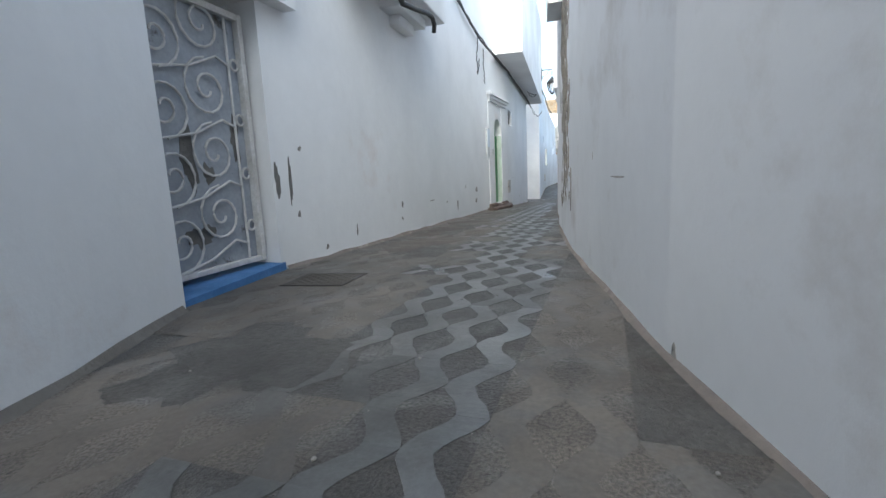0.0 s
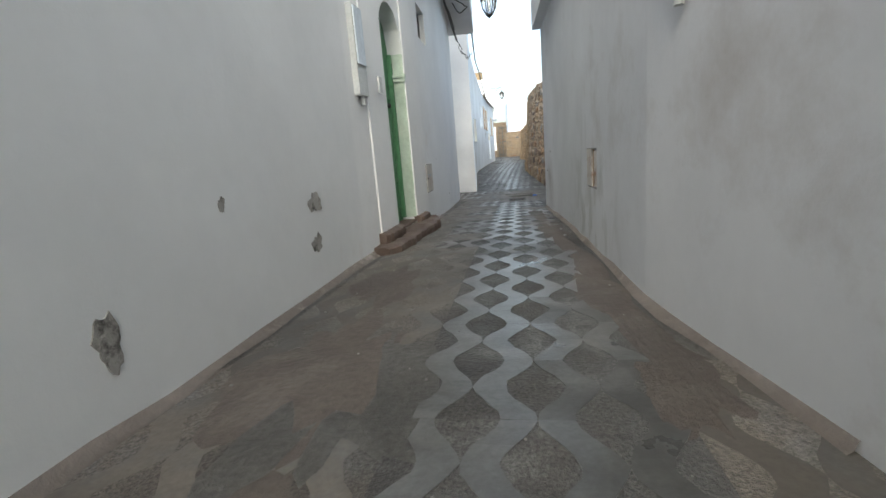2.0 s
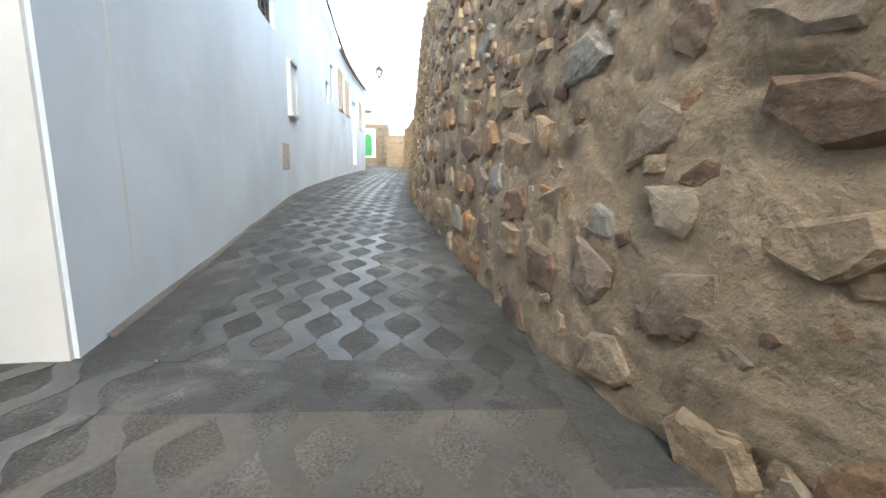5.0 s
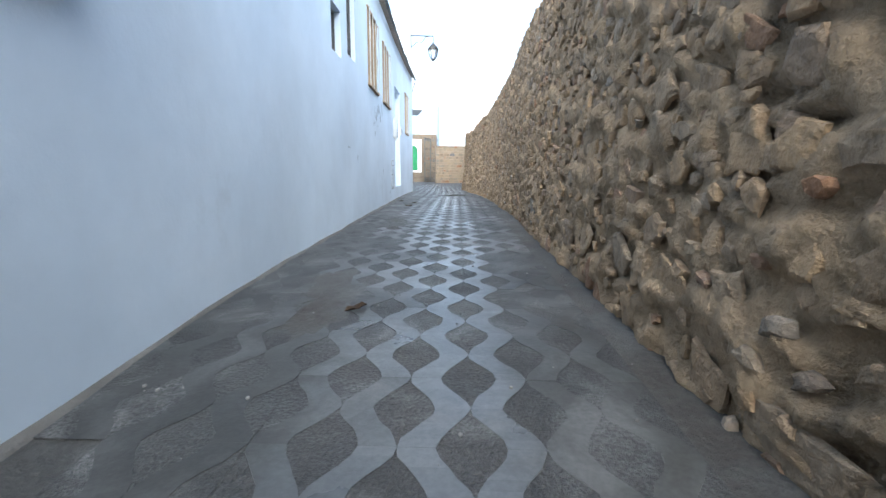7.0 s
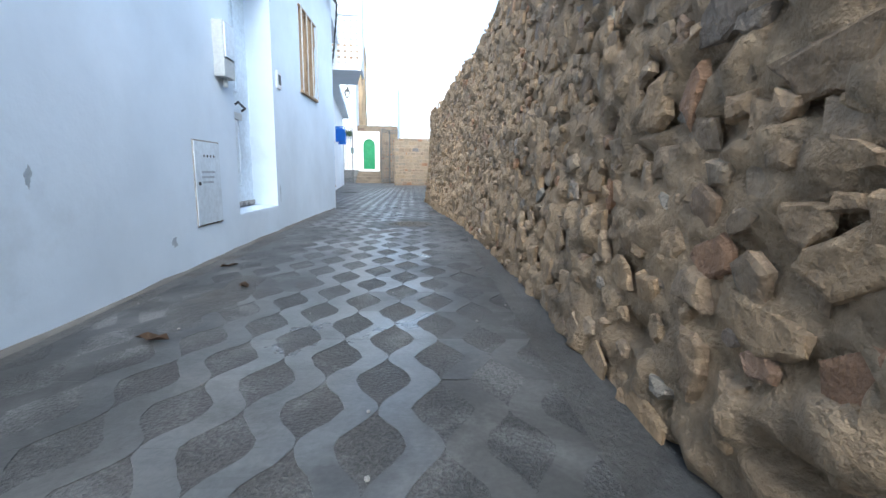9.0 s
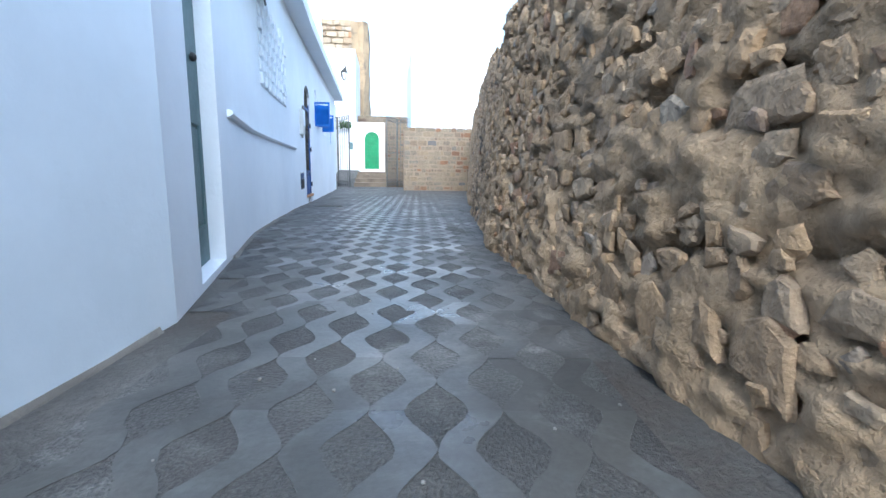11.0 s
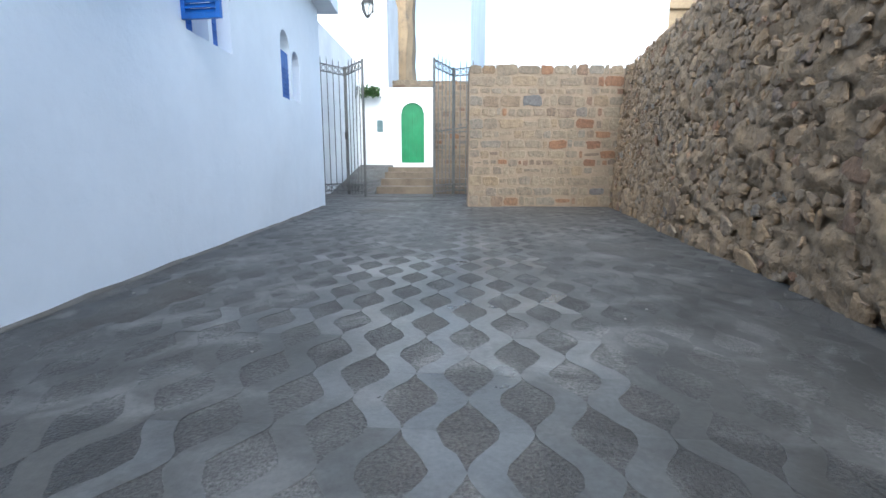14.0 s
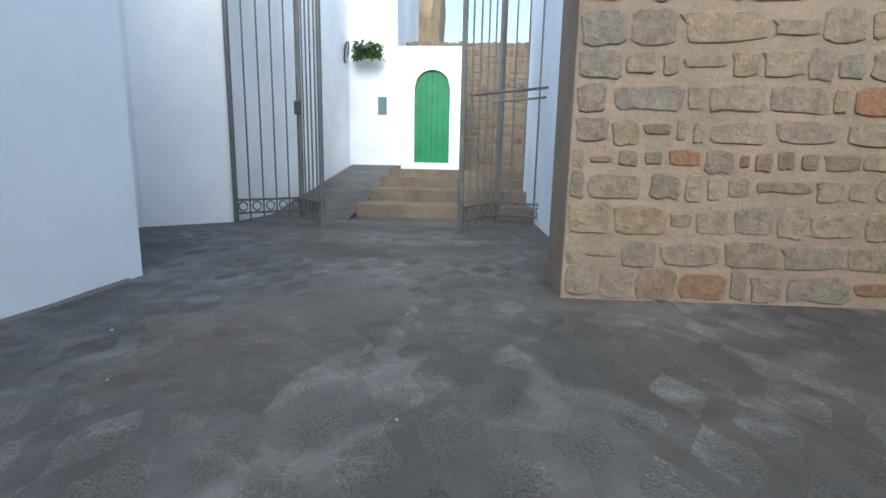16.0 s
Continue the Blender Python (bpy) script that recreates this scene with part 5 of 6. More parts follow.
street_lamp(-0.66, 14.1, 2.6, 3.12, -0.96, 3.3, "black iron wall lantern on a scroll bracket")
street_lamp(0.04, 30.1, 2.88, 3.32, -0.5, 3.45, "black iron lantern hanging over the blue house")
street_lamp(-1.63, 49.0, 4.05, 4.6, -1.63, 4.75, "black iron lantern on the tall white house", (-1.63, 49.85, 4.75))
slab("wall_upper_bright", [(-2.4, 30.0), (-0.5, 30.0), (-0.55, 32.2), (-2.4, 32.2)], 2.5, 3.9, M["plaster_c"], "white upper storey above the blue house", "wall")


# ---- ground fittings ----
def flat_cover(name, label, pts, material, ribs, h=0.012):
    """A cast cover with raised ribs, set flush in the ground."""
    t = thing(name, label, "drain cover")
    c = sum((Vector(p) for p in pts), Vector((0, 0))) / 4
    z = ground_at(c.y) - 0.008
    a, b, d, e = (Vector(p) for p in pts)
    slope = (ground_at(c.y + 0.2) - ground_at(c.y - 0.2)) / 0.4

    def at(u, v, dz):
        p = (a * (1 - u) + b * u) * (1 - v) + (e * (1 - u) + d * u) * v
        return Vector((p.x, p.y, z + slope * (p.y - c.y) + dz))

    def plate(bm, u0, u1, v0, v1, z0, z1):
        lo = [bm.verts.new(at(u, v, z0)) for u, v in ((u0, v0), (u1, v0), (u1, v1), (u0, v1))]
        hi = [bm.verts.new(at(u, v, z1)) for u, v in ((u0, v0), (u1, v0), (u1, v1), (u0, v1))]
        bm.faces.new(lo[::-1]), bm.faces.new(hi)
        for i in range(4):
            bm.faces.new((lo[i], lo[(i + 1) % 4], hi[(i + 1) % 4], hi[i]))
    return t, plate


def grate(label, pts, cols, bars):
    t, plate = flat_cover("drain_grate", label, pts, None, None)
    bm = bmesh.new()
    # shallow near-black plate; the shade of a deep drain is its colour
    plate(bm, 0, 1, 0, 1, -0.02, 0.0142)
    part("pit", bm, M["gap_shade_and_glass"], t)
    for u0, u1, v0, v1 in ((0, 1, 0, 0.05), (0, 1, 0.95, 1), (0, 0.03, 0.05, 0.95), (0.97, 1, 0.05, 0.95)):
        bm = bmesh.new()
        plate(bm, u0, u1, v0, v1, -0.01, 0.018)
        part("frame", bm, M["cast"], t)
    for c in range(cols):
        u0, u1 = 0.03 + 0.94 * c / cols, 0.03 + 0.94 * (c + 1) / cols
        if c:
            bm = bmesh.new()
            plate(bm, u0 - 0.02, u0 + 0.02, 0.05, 0.95, -0.01, 0.0175)
            part("rib", bm, M["cast"], t)
        for k in range(bars):
            v = 0.05 + 0.9 * (k + 0.5) / bars
            bm = bmesh.new()
            plate(bm, u0 + 0.022, u1 - 0.022, v - 0.22 * 0.9 / bars, v + 0.22 * 0.9 / bars, -0.01, 0.0165)
            part("bar", bm, M["cast"], t)


grate("black cast iron double drain grate in the paving", [(-0.555, 12.25), (-0.315, 12.25), (-0.29, 12.76), (-0.54, 12.77)], 2, 10)
t, plate = flat_cover("drain_grate", "long black cast iron slot drain in the paving", [(-0.57, 14.0), (-0.01, 14.0), (-0.01, 14.28), (-0.57, 14.28)], None, None)
bm = bmesh.new()
# no real depth under the slots: their shade is this plate's dark colour
plate(bm, 0, 1, 0, 1, -0.02, 0.0142)
part("pit", bm, M["gap_shade_and_glass"], t)
for u0, u1, v0, v1 in ((0, 1, 0, 0.07), (0, 1, 0.93, 1), (0, 0.02, 0.07, 0.93), (0.98, 1, 0.07, 0.93), (0.02, 0.98, 0.47, 0.53)):
    bm = bmesh.new()
    plate(bm, u0, u1, v0, v1, -0.01, 0.018)
    part("frame", bm, M["cast_worn"], t)
for k in range(15):
    bm = bmesh.new()
    plate(bm, 0.052 + k * 0.064, 0.07 + k * 0.064, 0.07, 0.93, -0.01, 0.017)
    part("bar", bm, M["cast_worn"], t)


def chequer_cover(label, pts, n):
    t, plate = flat_cover("access_cover", label, pts, None, None)
    bm = bmesh.new()
    plate(bm, 0, 1, 0, 1, -0.02, 0.0145)
    part("plate", bm, M["cast"], t)
    for u0, u1, v0, v1 in ((0, 1, 0, 0.04), (0, 1, 0.96, 1), (0, 0.04, 0.04, 0.96), (0.96, 1, 0.04, 0.96)):
        bm = bmesh.new()
        plate(bm, u0, u1, v0, v1, 0.0, 0.016)
        part("frame", bm, M["cast"], t)
    bm = bmesh.new()
    for i in range(n):
        for j in range(n):
            u, v = 0.07 + 0.86 * (i + 0.5) / n, 0.07 + 0.86 * (j + 0.5) / n
            a, b = (0.36, 0.13) if (i + j) % 2 else (0.13, 0.36)
            plate(bm, u - a / n, u + a / n, v - b / n, v + b / n, 0.006, 0.017)
    tagged(part("tread", bm, M["cast_dusty"], t), kind="stuff")


chequer_cover("square chequered iron cover by the blue recess", [(-1.53, 2.08), (-1.19, 2.11), (-1.2, 2.43), (-1.55, 2.39)], 11)
chequer_cover("square chequered iron cover near the blue door", [(-0.93, 36.02), (-0.5, 36.0), (-0.5, 36.4), (-0.88, 36.44)], 11)


def manhole(x, y, r, label):
    t = thing("manhole_cover", label, "manhole cover")
    z = ground_at(y) - 0.002
    slope = math.atan((ground_at(y + 0.2) - ground_at(y - 0.2)) / 0.4)
    m = Matrix.Translation((x, y, z)) @ Matrix.Rotation(slope, 4, "X")
    local_part("ring", m, lambda bm: add_tube(bm, [(r * math.cos(a * math.tau / 40), r * math.sin(a * math.tau / 40), 0.003) for a in range(40)], 0.006, 6, True), M["cast_dusty"], t)
    local_part("disc", m, lambda bm: add_lathe(bm, [(r - 0.006, -0.02), (r - 0.006, 0.006)], 40), M["cast_dusty"], t)

    def treads(bm):
        q = 0.042
        for i in range(-8, 9):
            for j in range(-8, 9):
                px, py = i * q, j * q
                if px * px + py * py > (r - 0.035) ** 2:
                    continue
                a, b = (0.017, 0.006) if (i + j) % 2 else (0.006, 0.017)
                add_box(bm, px - a, px + a, py - b, py + b, 0.002, 0.0095, m=Matrix.Rotation(math.pi / 4, 4, "Z"))
    tread = local_part("tread", m, treads, M["cast_dusty"], t)
    tagged(tread, kind="stuff")
    for k in (-1, 1):
        local_part("key_slot", m, boxes((k * 0.12 - 0.03, k * 0.12 + 0.03, -r - 0.02, -r + 0.01, 0.002, 0.0105)), M["cast"], t)


manhole(-0.285, 13.45, 0.243, "round chequered iron manhole cover in cement")
manhole(0.44, 28.2, 0.24, "round worn iron manhole cover in the paving")
t = thing("valve_cap", "small round iron valve cap in the ground", "valve cap")
m = Matrix.Translation((-0.5, 35.62, ground_at(35.62)))
local_part("ring", m, lambda bm: add_tube(bm, [(0.055 * math.cos(a * math.tau / 20), 0.055 * math.sin(a * math.tau / 20), 0.003) for a in range(20)], 0.006, 6, True), M["cast_worn"], t)
local_part("lid", m, lambda bm: add_lathe(bm, [(0.045, -0.01), (0.045, 0.0075)], 16), M["cast_worn"], t)

# ---- wheeled bin ----
bin_ = thing("wheeled_bin", "large dark green plastic waste container on casters", "waste bin")
ax = (Vector((0.45, 11.55)) - Vector((0.31, 12.58))).normalized()
m = Matrix.Identity(4)
m.col[0][:3] = (ax.x, ax.y, 0)
m.col[1][:3] = (-ax.y, ax.x, 0)
m.translation = (0.2, 12.47, ground_at(12.1) - 0.004)
L, Wd = 0.84, 0.62


def bin_body(bm):
    lo = [bm.verts.new(v) for v in ((0.06, 0.05, 0.15), (L - 0.06, 0.05, 0.11), (L - 0.06, Wd - 0.06, 0.11), (0.06, Wd - 0.06, 0.15))]
    hi = [bm.verts.new(v) for v in ((0.0, 0.0, 0.77), (L, 0.0, 0.77), (L, Wd, 0.77), (0.0, Wd, 0.77))]
    bm.faces.new(lo[::-1]), bm.faces.new(hi)
    for i in range(4):
        bm.faces.new((lo[i], lo[(i + 1) % 4], hi[(i + 1) % 4], hi[i]))
    bmesh.ops.bevel(bm, geom=list(bm.edges), offset=0.03, segments=3, affect="EDGES")


local_part("body", m, bin_body, M["bin"], bin_, smooth=False)
local_part("rim", m, boxes((-0.05, L + 0.05, -0.05, Wd + 0.04, 0.755, 0.795), bevel=0.012), M["bin"], bin_)
local_part("lid", m, lambda bm: (add_box(bm, -0.035, L + 0.035, -0.03, Wd + 0.02, 0.797, 0.84, bevel=0.02), add_box(bm, 0.03, L - 0.03, 0.05, Wd - 0.04, 0.835, 0.865, bevel=0.02)), M["bin"], bin_)
def add_rib(bm, x):
    """A thin wedge under the rim."""
    f = [bm.verts.new((x - 0.005, y, z)) for y, z in ((-0.03, 0.757), (0.025, 0.757), (0.025, 0.68))]
    g = [bm.verts.new((x + 0.005, y, z)) for y, z in ((-0.03, 0.757), (0.025, 0.757), (0.025, 0.68))]
    bm.faces.new(f), bm.faces.new(g[::-1])
    for i in range(3):
        bm.faces.new((f[i], f[(i + 1) % 3], g[(i + 1) % 3], g[i]))


for k in range(9):
    x = 0.06 + k * (L - 0.12) / 8
    local_part("rib", m, lambda bm, x=x: add_rib(bm, x), M["bin"], bin_)
local_part("trunnion", m, lambda bm: add_tube(bm, [(-0.06, 0.1, 0.71), (0.02, 0.1, 0.71)], 0.028), M["rubber"], bin_)
for x, y in ((0.12, 0.12), (L - 0.12, 0.12), (0.12, Wd - 0.14), (L - 0.12, Wd - 0.14)):
    c = local_part("caster", m, boxes((x - 0.022, x - 0.014, y - 0.03, y + 0.05, 0.04, 0.12), (x + 0.014, x + 0.022, y - 0.03, y + 0.05, 0.04, 0.12), (x - 0.03, x + 0.03, y - 0.035, y + 0.04, 0.115, 0.135), bevel=0.003), M["steel"], bin_, "galvanised caster fork")
    local_part("wheel", m, lambda bm, x=x, y=y: add_lathe(bm, [(0.03, -0.013), (0.064, -0.011), (0.07, 0), (0.064, 0.011), (0.03, 0.013)], 18, Matrix.Translation((x, y + 0.02, 0.071)) @ Matrix.Rotation(math.pi / 2, 4, "Y")), M["rubber"], c, "black rubber wheel")

# crumpled plastic scrap
rng = random.Random(8)
bm = bmesh.new()
vs = []
for i in range(6):
    for j in range(6):
        x, y = (i - 2.5) * 0.014, (j - 2.5) * 0.013
        vs.append(bm.verts.new((-0.12 + x + rng.uniform(-0.006, 0.006), 13.07 + y + rng.uniform(-0.006, 0.006), ground_at(13.07) + 0.009 + rng.uniform(0, 0.024) + 0.006 * math.cos(x * 90))))
for i in range(5):
    for j in range(5):
        if not (i in (0, 4) and j in (0, 4)):
            bm.faces.new((vs[i * 6 + j], vs[i * 6 + 6 + j], vs[i * 6 + 7 + j], vs[i * 6 + 1 + j]))
bmesh.ops.solidify(bm, geom=list(bm.faces), thickness=0.002)
tagged(part("plastic_scrap", bm, M["bag_blue"]), "crumpled bright blue plastic scrap on the ground", "litter")


# ---- iron gate ----
def gate_panel(parent, a, b, z0, z1, bars):
    a, b = Vector(a), Vector(b)
    for p in (a, b):
        part("post", tube([(p.x, p.y, z0 - 0.03), (p.x, p.y, z1)], 0.024, 8), M["iron_grey"], parent)
    for z in (z0 + 0.06, z0 + 0.19, z1 - 0.16, z1 - 0.03):
        part("rail", tube([(a.x, a.y, z), (b.x, b.y, z)], 0.013, 6), M["iron_grey"], parent)
    for k in range(1, bars + 1):
        p = a.lerp(b, k / (bars + 1))
        part("bar", tube([(p.x, p.y, z0), (p.x, p.y, z1 + 0.05), (p.x, p.y, z1 + 0.11)], [0.009, 0.009, 0.002], 6), M["iron_grey"], parent)
    d = (b - a).normalized()
    for z in (z0 + 0.125, z1 - 0.095):
        for k in range(bars + 1):
            p = a.lerp(b, (k + 0.5) / (bars + 1))
            r = 0.045
            part("ring", tube([(p.x + d.x * r * math.cos(q * math.tau / 12), p.y + d.y * r * math.cos(q * math.tau / 12), z + r * math.sin(q * math.tau / 12)) for q in range(12)], 0.008, 5, True), M["iron_grey"], parent)


gz = ground_at(45.6)
g1 = thing("iron_gate", "grey iron bar gate leaf standing open by the white wall", "gate", "leaves of the alley gate")
gate_panel(g1, (-2.08, 45.42), (-1.64, 46.0), gz + 0.03, 2.27, 4)
gate_panel(g1, (-1.62, 45.98), (-1.17, 45.3), gz + 0.03, 2.27, 4)
part("lock", box_bm(-1.66, -1.6, 45.92, 45.98, 0.88, 1.02, bevel=0.008), M["cast"], g1)
g2 = thing("iron_gate", "grey iron bar gate leaf standing open by the stone wall", "gate", "leaves of the alley gate")
gate_panel(g2, (0.14, 45.22), (0.5, 46.05), gz + 0.03, 2.27, 4)
gate_panel(g2, (0.52, 46.07), (1.0, 45.8), gz + 0.03, 2.27, 3)
part("bolt", tube([(0.2, 45.2, 0.98), (0.95, 45.6, 1.12)], 0.014, 6), M["iron_grey"], g2)
part("bolt", tube([(0.4, 45.6, 0.98), (0.98, 45.7, 1.05)], 0.011, 6), M["iron_grey"], g2)

# ---- yard behind the gate ----
t = thing("green_arched_door", "bright green arched door in a white wall", "door")
half = 0.315
o = {"s0": -half, "s1": half, "z1": 2.07, "arch": 0.3}
outline = [(-half, 0.46), (half, 0.46)] + [(half - 2 * half * i / 16, arch_top(o, half - 2 * half * i / 16)) for i in range(17)]
fr = LINE_F.stand(2.02 - 0.545, 0)


def arched_leaf(bm):
    f = [bm.verts.new((x, 0.06, z)) for x, z in outline]
    b = [bm.verts.new((x, 0.1, z)) for x, z in outline]
    bm.faces.new(f), bm.faces.new(b[::-1])
    for i in range(len(outline)):
        j = (i + 1) % len(outline)
        bm.faces.new((f[i], f[j], b[j], b[i]))


local_part("leaf", fr, arched_leaf, M["green_bright"], t)
for k in range(6):
    x = -half + 0.012 + k * 0.102
    local_part("plank", fr, boxes((x, x + 0.094, 0.05, 0.062, 0.48, min(arch_top(o, x), arch_top(o, x + 0.094)) - 0.02), bevel=0.004), M["green_bright"], t)
t = thing("wall_niche", "small dark green niche box in the white wall", "niche")
local_part("box", LINE_F.stand(2.02 - 1.44, 0), boxes((-0.08, 0.08, -0.012, 0.1, 1.29, 1.6), bevel=0.006), M["slate"], t)
t = thing("wall_disc", "round framed disc on the white house wall", "wall disc")
local_part("rim", Matrix.Translation((-2.0, 49.2, 2.28)), lambda bm: add_tube(bm, [(0.03 * math.sin(a * 0.3), 0.11 * math.cos(a * math.tau / 20), 0.17 * math.sin(a * math.tau / 20)) for a in range(20)], 0.012, 6, True), M["black"], t)
local_part("face", Matrix.Translation((-2.02, 49.2, 2.28)), lambda bm: add_lathe(bm, [(0.14, 0), (0.14, 0.012)], 18, Matrix.Rotation(math.pi / 2, 4, "Y") @ Matrix.Diagonal((1.15, 0.75, 1, 1))), M["plastic"], t)

# plant growing from the wall
rng = random.Random(21)
plant = thing("wall_plant", "bushy green plant growing out of the white wall", "plant")
bm = bmesh.new()
stems = bmesh.new()
for k in range(420):
    a, e, r = rng.uniform(0, math.tau), rng.uniform(-0.5, 1.0), rng.uniform(0.05, 0.3)
    c = Vector((-1.66 + r * math.cos(a) * 0.95, 49.36 - abs(r * math.sin(a)) * 0.6, 2.3 + r * e * 0.8 - 0.03))
    u = Vector((rng.uniform(-1, 1), rng.uniform(-1, 1), rng.uniform(-1, 1))).normalized()
    v = u.cross(Vector((rng.uniform(-1, 1), rng.uniform(-1, 1), 1))).normalized()
    q = rng.uniform(0.04, 0.075)
    bm.faces.new([bm.verts.new(c + w) for w in (u * q, v * q * 0.4, -u * q, -v * q * 0.4)])
    if k % 10 == 0:
        add_tube(stems, [(-1.66, 49.45, 2.26), c], 0.006, 5)
tagged(part("leaves", bm, M["foliage"], plant), kind="stuff")
part("stem", stems, M["wood"], plant)

# stone tower and yard wall
slab("wall_yard_back", [(-1.25, 51.0), (6.0, 51.0), (6.0, 51.4), (-1.25, 51.4)], -0.4, 2.9, M["mortar_pale"], "tan stone yard wall behind the gate", "wall")
bm = bmesh.new()
rng = random.Random(31)
prev = None
for k in range(13):
    z = -0.4 + k * 0.72
    ring = [(-3.3, 55.0), (-1.7, 54.9), (-1.38, 55.15), (-1.1, 55.0), (-0.88, 55.3), (-0.88, 57.4), (-3.3, 57.4)]
    vs = [bm.verts.new((x + rng.uniform(-0.06, 0.06), y + rng.uniform(-0.05, 0.05), z)) for x, y in ring]
    if prev:
        for i in range(7):
            bm.faces.new((prev[i], prev[(i + 1) % 7], vs[(i + 1) % 7], vs[i]))
    prev = vs
bm.faces.new(prev)
tagged(part("wall_stone_tower", bm, M["tan"]), "tall weathered tan stone tower", "tower", kind="structure")
bm = bmesh.new()
add_box(bm, 3.62, 4.3, 44.2, 45.0, -0.4, 3.1, bevel=0.03)
add_box(bm, 3.56, 4.36, 44.14, 45.06, 2.75, 2.9, bevel=0.02)
tagged(part("wall_turret", bm, M["tan"]), "small stone turret beside the white house", "turret", kind="structure")

# ---- chips and bare spots on the plaster ----
rng = random.Random(77)
for k, (y, z, rx, rz) in enumerate(((2.66, 0.5, 0.016, 0.2), (2.54, 0.5, 0.03, 0.13), (2.72, 0.28, 0.014, 0.03), (3.45, 0.08, 0.012, 0.05), (2.78, 0.7, 0.02, 0.02), (3.0, 0.02, 0.02, 0.02), (6.42, 0.06, 0.05, 0.075), (7.58, 0.23, 0.075, 0.065), (7.55, 0.05, 0.06, 0.055),
                                    (5.3, 0.2, 0.1, 0.006), (5.9, 0.14, 0.03, 0.012), (4.4, 0.22, 0.03, 0.035), (4.38, 0.08, 0.02, 0.02), (6.9, 0.3, 0.02, 0.03), (10.6, 0.35, 0.03, 0.004), (11.5, -0.1, 0.02, 0.015))):
    wall_patch(wall_a, LINE_A, y, z, rx * 0.75, rz * 0.75, 100 + k, M["bare_dark"] if k < 4 else M["bare"])
for k in range(120):
    y = rng.gauss(4.05, 0.27)
    z = rng.uniform(0.25, 1.9)
    q = rng.uniform(0.012, 0.05) * (1.0 if z > 0.7 else 0.55)
    if 3.5 < y < 4.7:
        wall_patch(wall_e, LINE_E, y, z - 0.2 * abs(y - 4.05), q, q * rng.uniform(1.0, 2.6), 200 + k, M["peel"], rough=0.6, proud=0.003 + 0.0002 * (k % 17))
for k, (y, z, rx, rz) in enumerate(((4.0, 1.1, 0.2, 0.26), (4.22, 1.55, 0.24, 0.36), (4.28, 0.95, 0.12, 0.24), (3.85, 1.5, 0.1, 0.3), (3.95, 0.7, 0.05, 0.16), (3.82, 0.5, 0.03, 0.12), (4.15, 0.62, 0.06, 0.16), (4.02, 0.36, 0.02, 0.07), (3.4, 0.4, 0.015, 0.1), (3.42, 0.25, 0.01, 0.04))):
    wall_patch(wall_e, LINE_E, y, z, rx, rz, 440 + k, M["peel"], rough=0.6, proud=0.002 + 0.0003 * k, n=90)
for k, (y, z, rx, rz) in enumerate(((2.0, 0.45, 0.1, 0.004), (2.55, 0.55, 0.006, 0.02), (1.35, 0.0, 0.012, 0.03), (10.4, 0.34, 0.06, 0.004), (10.7, 0.14, 0.03, 0.012))):
    wall_patch(wall_e, LINE_E, y, z, rx, rz, 260 + k, M["smudge"] if rz > 0.05 else M["bare"], "smudge" if rz > 0.05 else "bare_patch", rough=0.25, proud=0.0012)
for k, (y, z, rx, rz) in enumerate(((24.51, 1.0, 0.018, 0.06), (24.49, 0.88, 0.012, 0.03), (24.63, 0.96, 0.05, 0.045), (24.72, 1.05, 0.02, 0.06), (24.84, 1.08, 0.05, 0.07), (24.99, 0.99, 0.04, 0.06), (24.92, 1.06, 0.06, 0.02), (25.15, 1.1, 0.03, 0.07), (24.5, 0.75, 0.02, 0.03), (24.39, 0.855, 0.015, 0.025),
                                    (24.73, 0.86, 0.02, 0.015), (24.2, 0.96, 0.01, 0.02), (26.0, -0.02, 0.03, 0.02), (27.78, 0.14, 0.012, 0.06), (23.3, 0.42, 0.01, 0.03), (22.9, 0.5, 0.05, 0.008), (25.2, 0.3, 0.012, 0.03))):
    wall_patch(wall_b, LINE_B, y, z, rx, rz, 300 + k, M["smudge"], "smudge", rough=0.5, proud=0.0012)

# ---- paving of ogee tiles ----
P = 0.285  # across the alley
AMP, BAND = 0.12 * P, 0.26 * P


def tile_arrays(rg, n=10):
    """One square tile: two smooth wavy bands standing proud of the pebbled leaves between them. Returns corners, faces and the face's material."""
    verts, faces, mats = [], [], []

    def edges(v):
        c = math.cos(v * math.tau)
        a, b = P * 0.25 - AMP * c, P * 0.75 + AMP * c
        w = [rg.uniform(-0.0035, 0.0035) if 0.05 < v < 0.95 else 0.0 for _ in range(4)]
        return (0.0003, a - BAND / 2 + w[0], a + BAND / 2 + w[1], b - BAND / 2 + w[2], b + BAND / 2 + w[3], P - 0.0003)
    lev = (0.0075, 0.009, 0.0075, 0.009, 0.0075)
    rows = [edges(i / n) for i in range(n + 1)]
    for i in range(n):
        y0, y1 = 0.0003 + (P - 0.0006) * i / n, 0.0003 + (P - 0.0006) * (i + 1) / n
        for k in range(5):
            b = len(verts)
            z = lev[k]
            e0, e1 = rows[i], rows[i + 1]
            verts += [(e0[k] - P / 2, y0 - P / 2, z), (e0[k + 1] - P / 2, y0 - P / 2, z), (e1[k + 1] - P / 2, y1 - P / 2, z), (e1[k] - P / 2, y1 - P / 2, z)]
            faces.append((b, b + 1, b + 2, b + 3))
            mats.append(1 if k in (1, 3) else 0)
            if k in (1, 3):
                for a, c in ((b, b + 3), (b + 1, b + 2)):
                    q = len(verts)
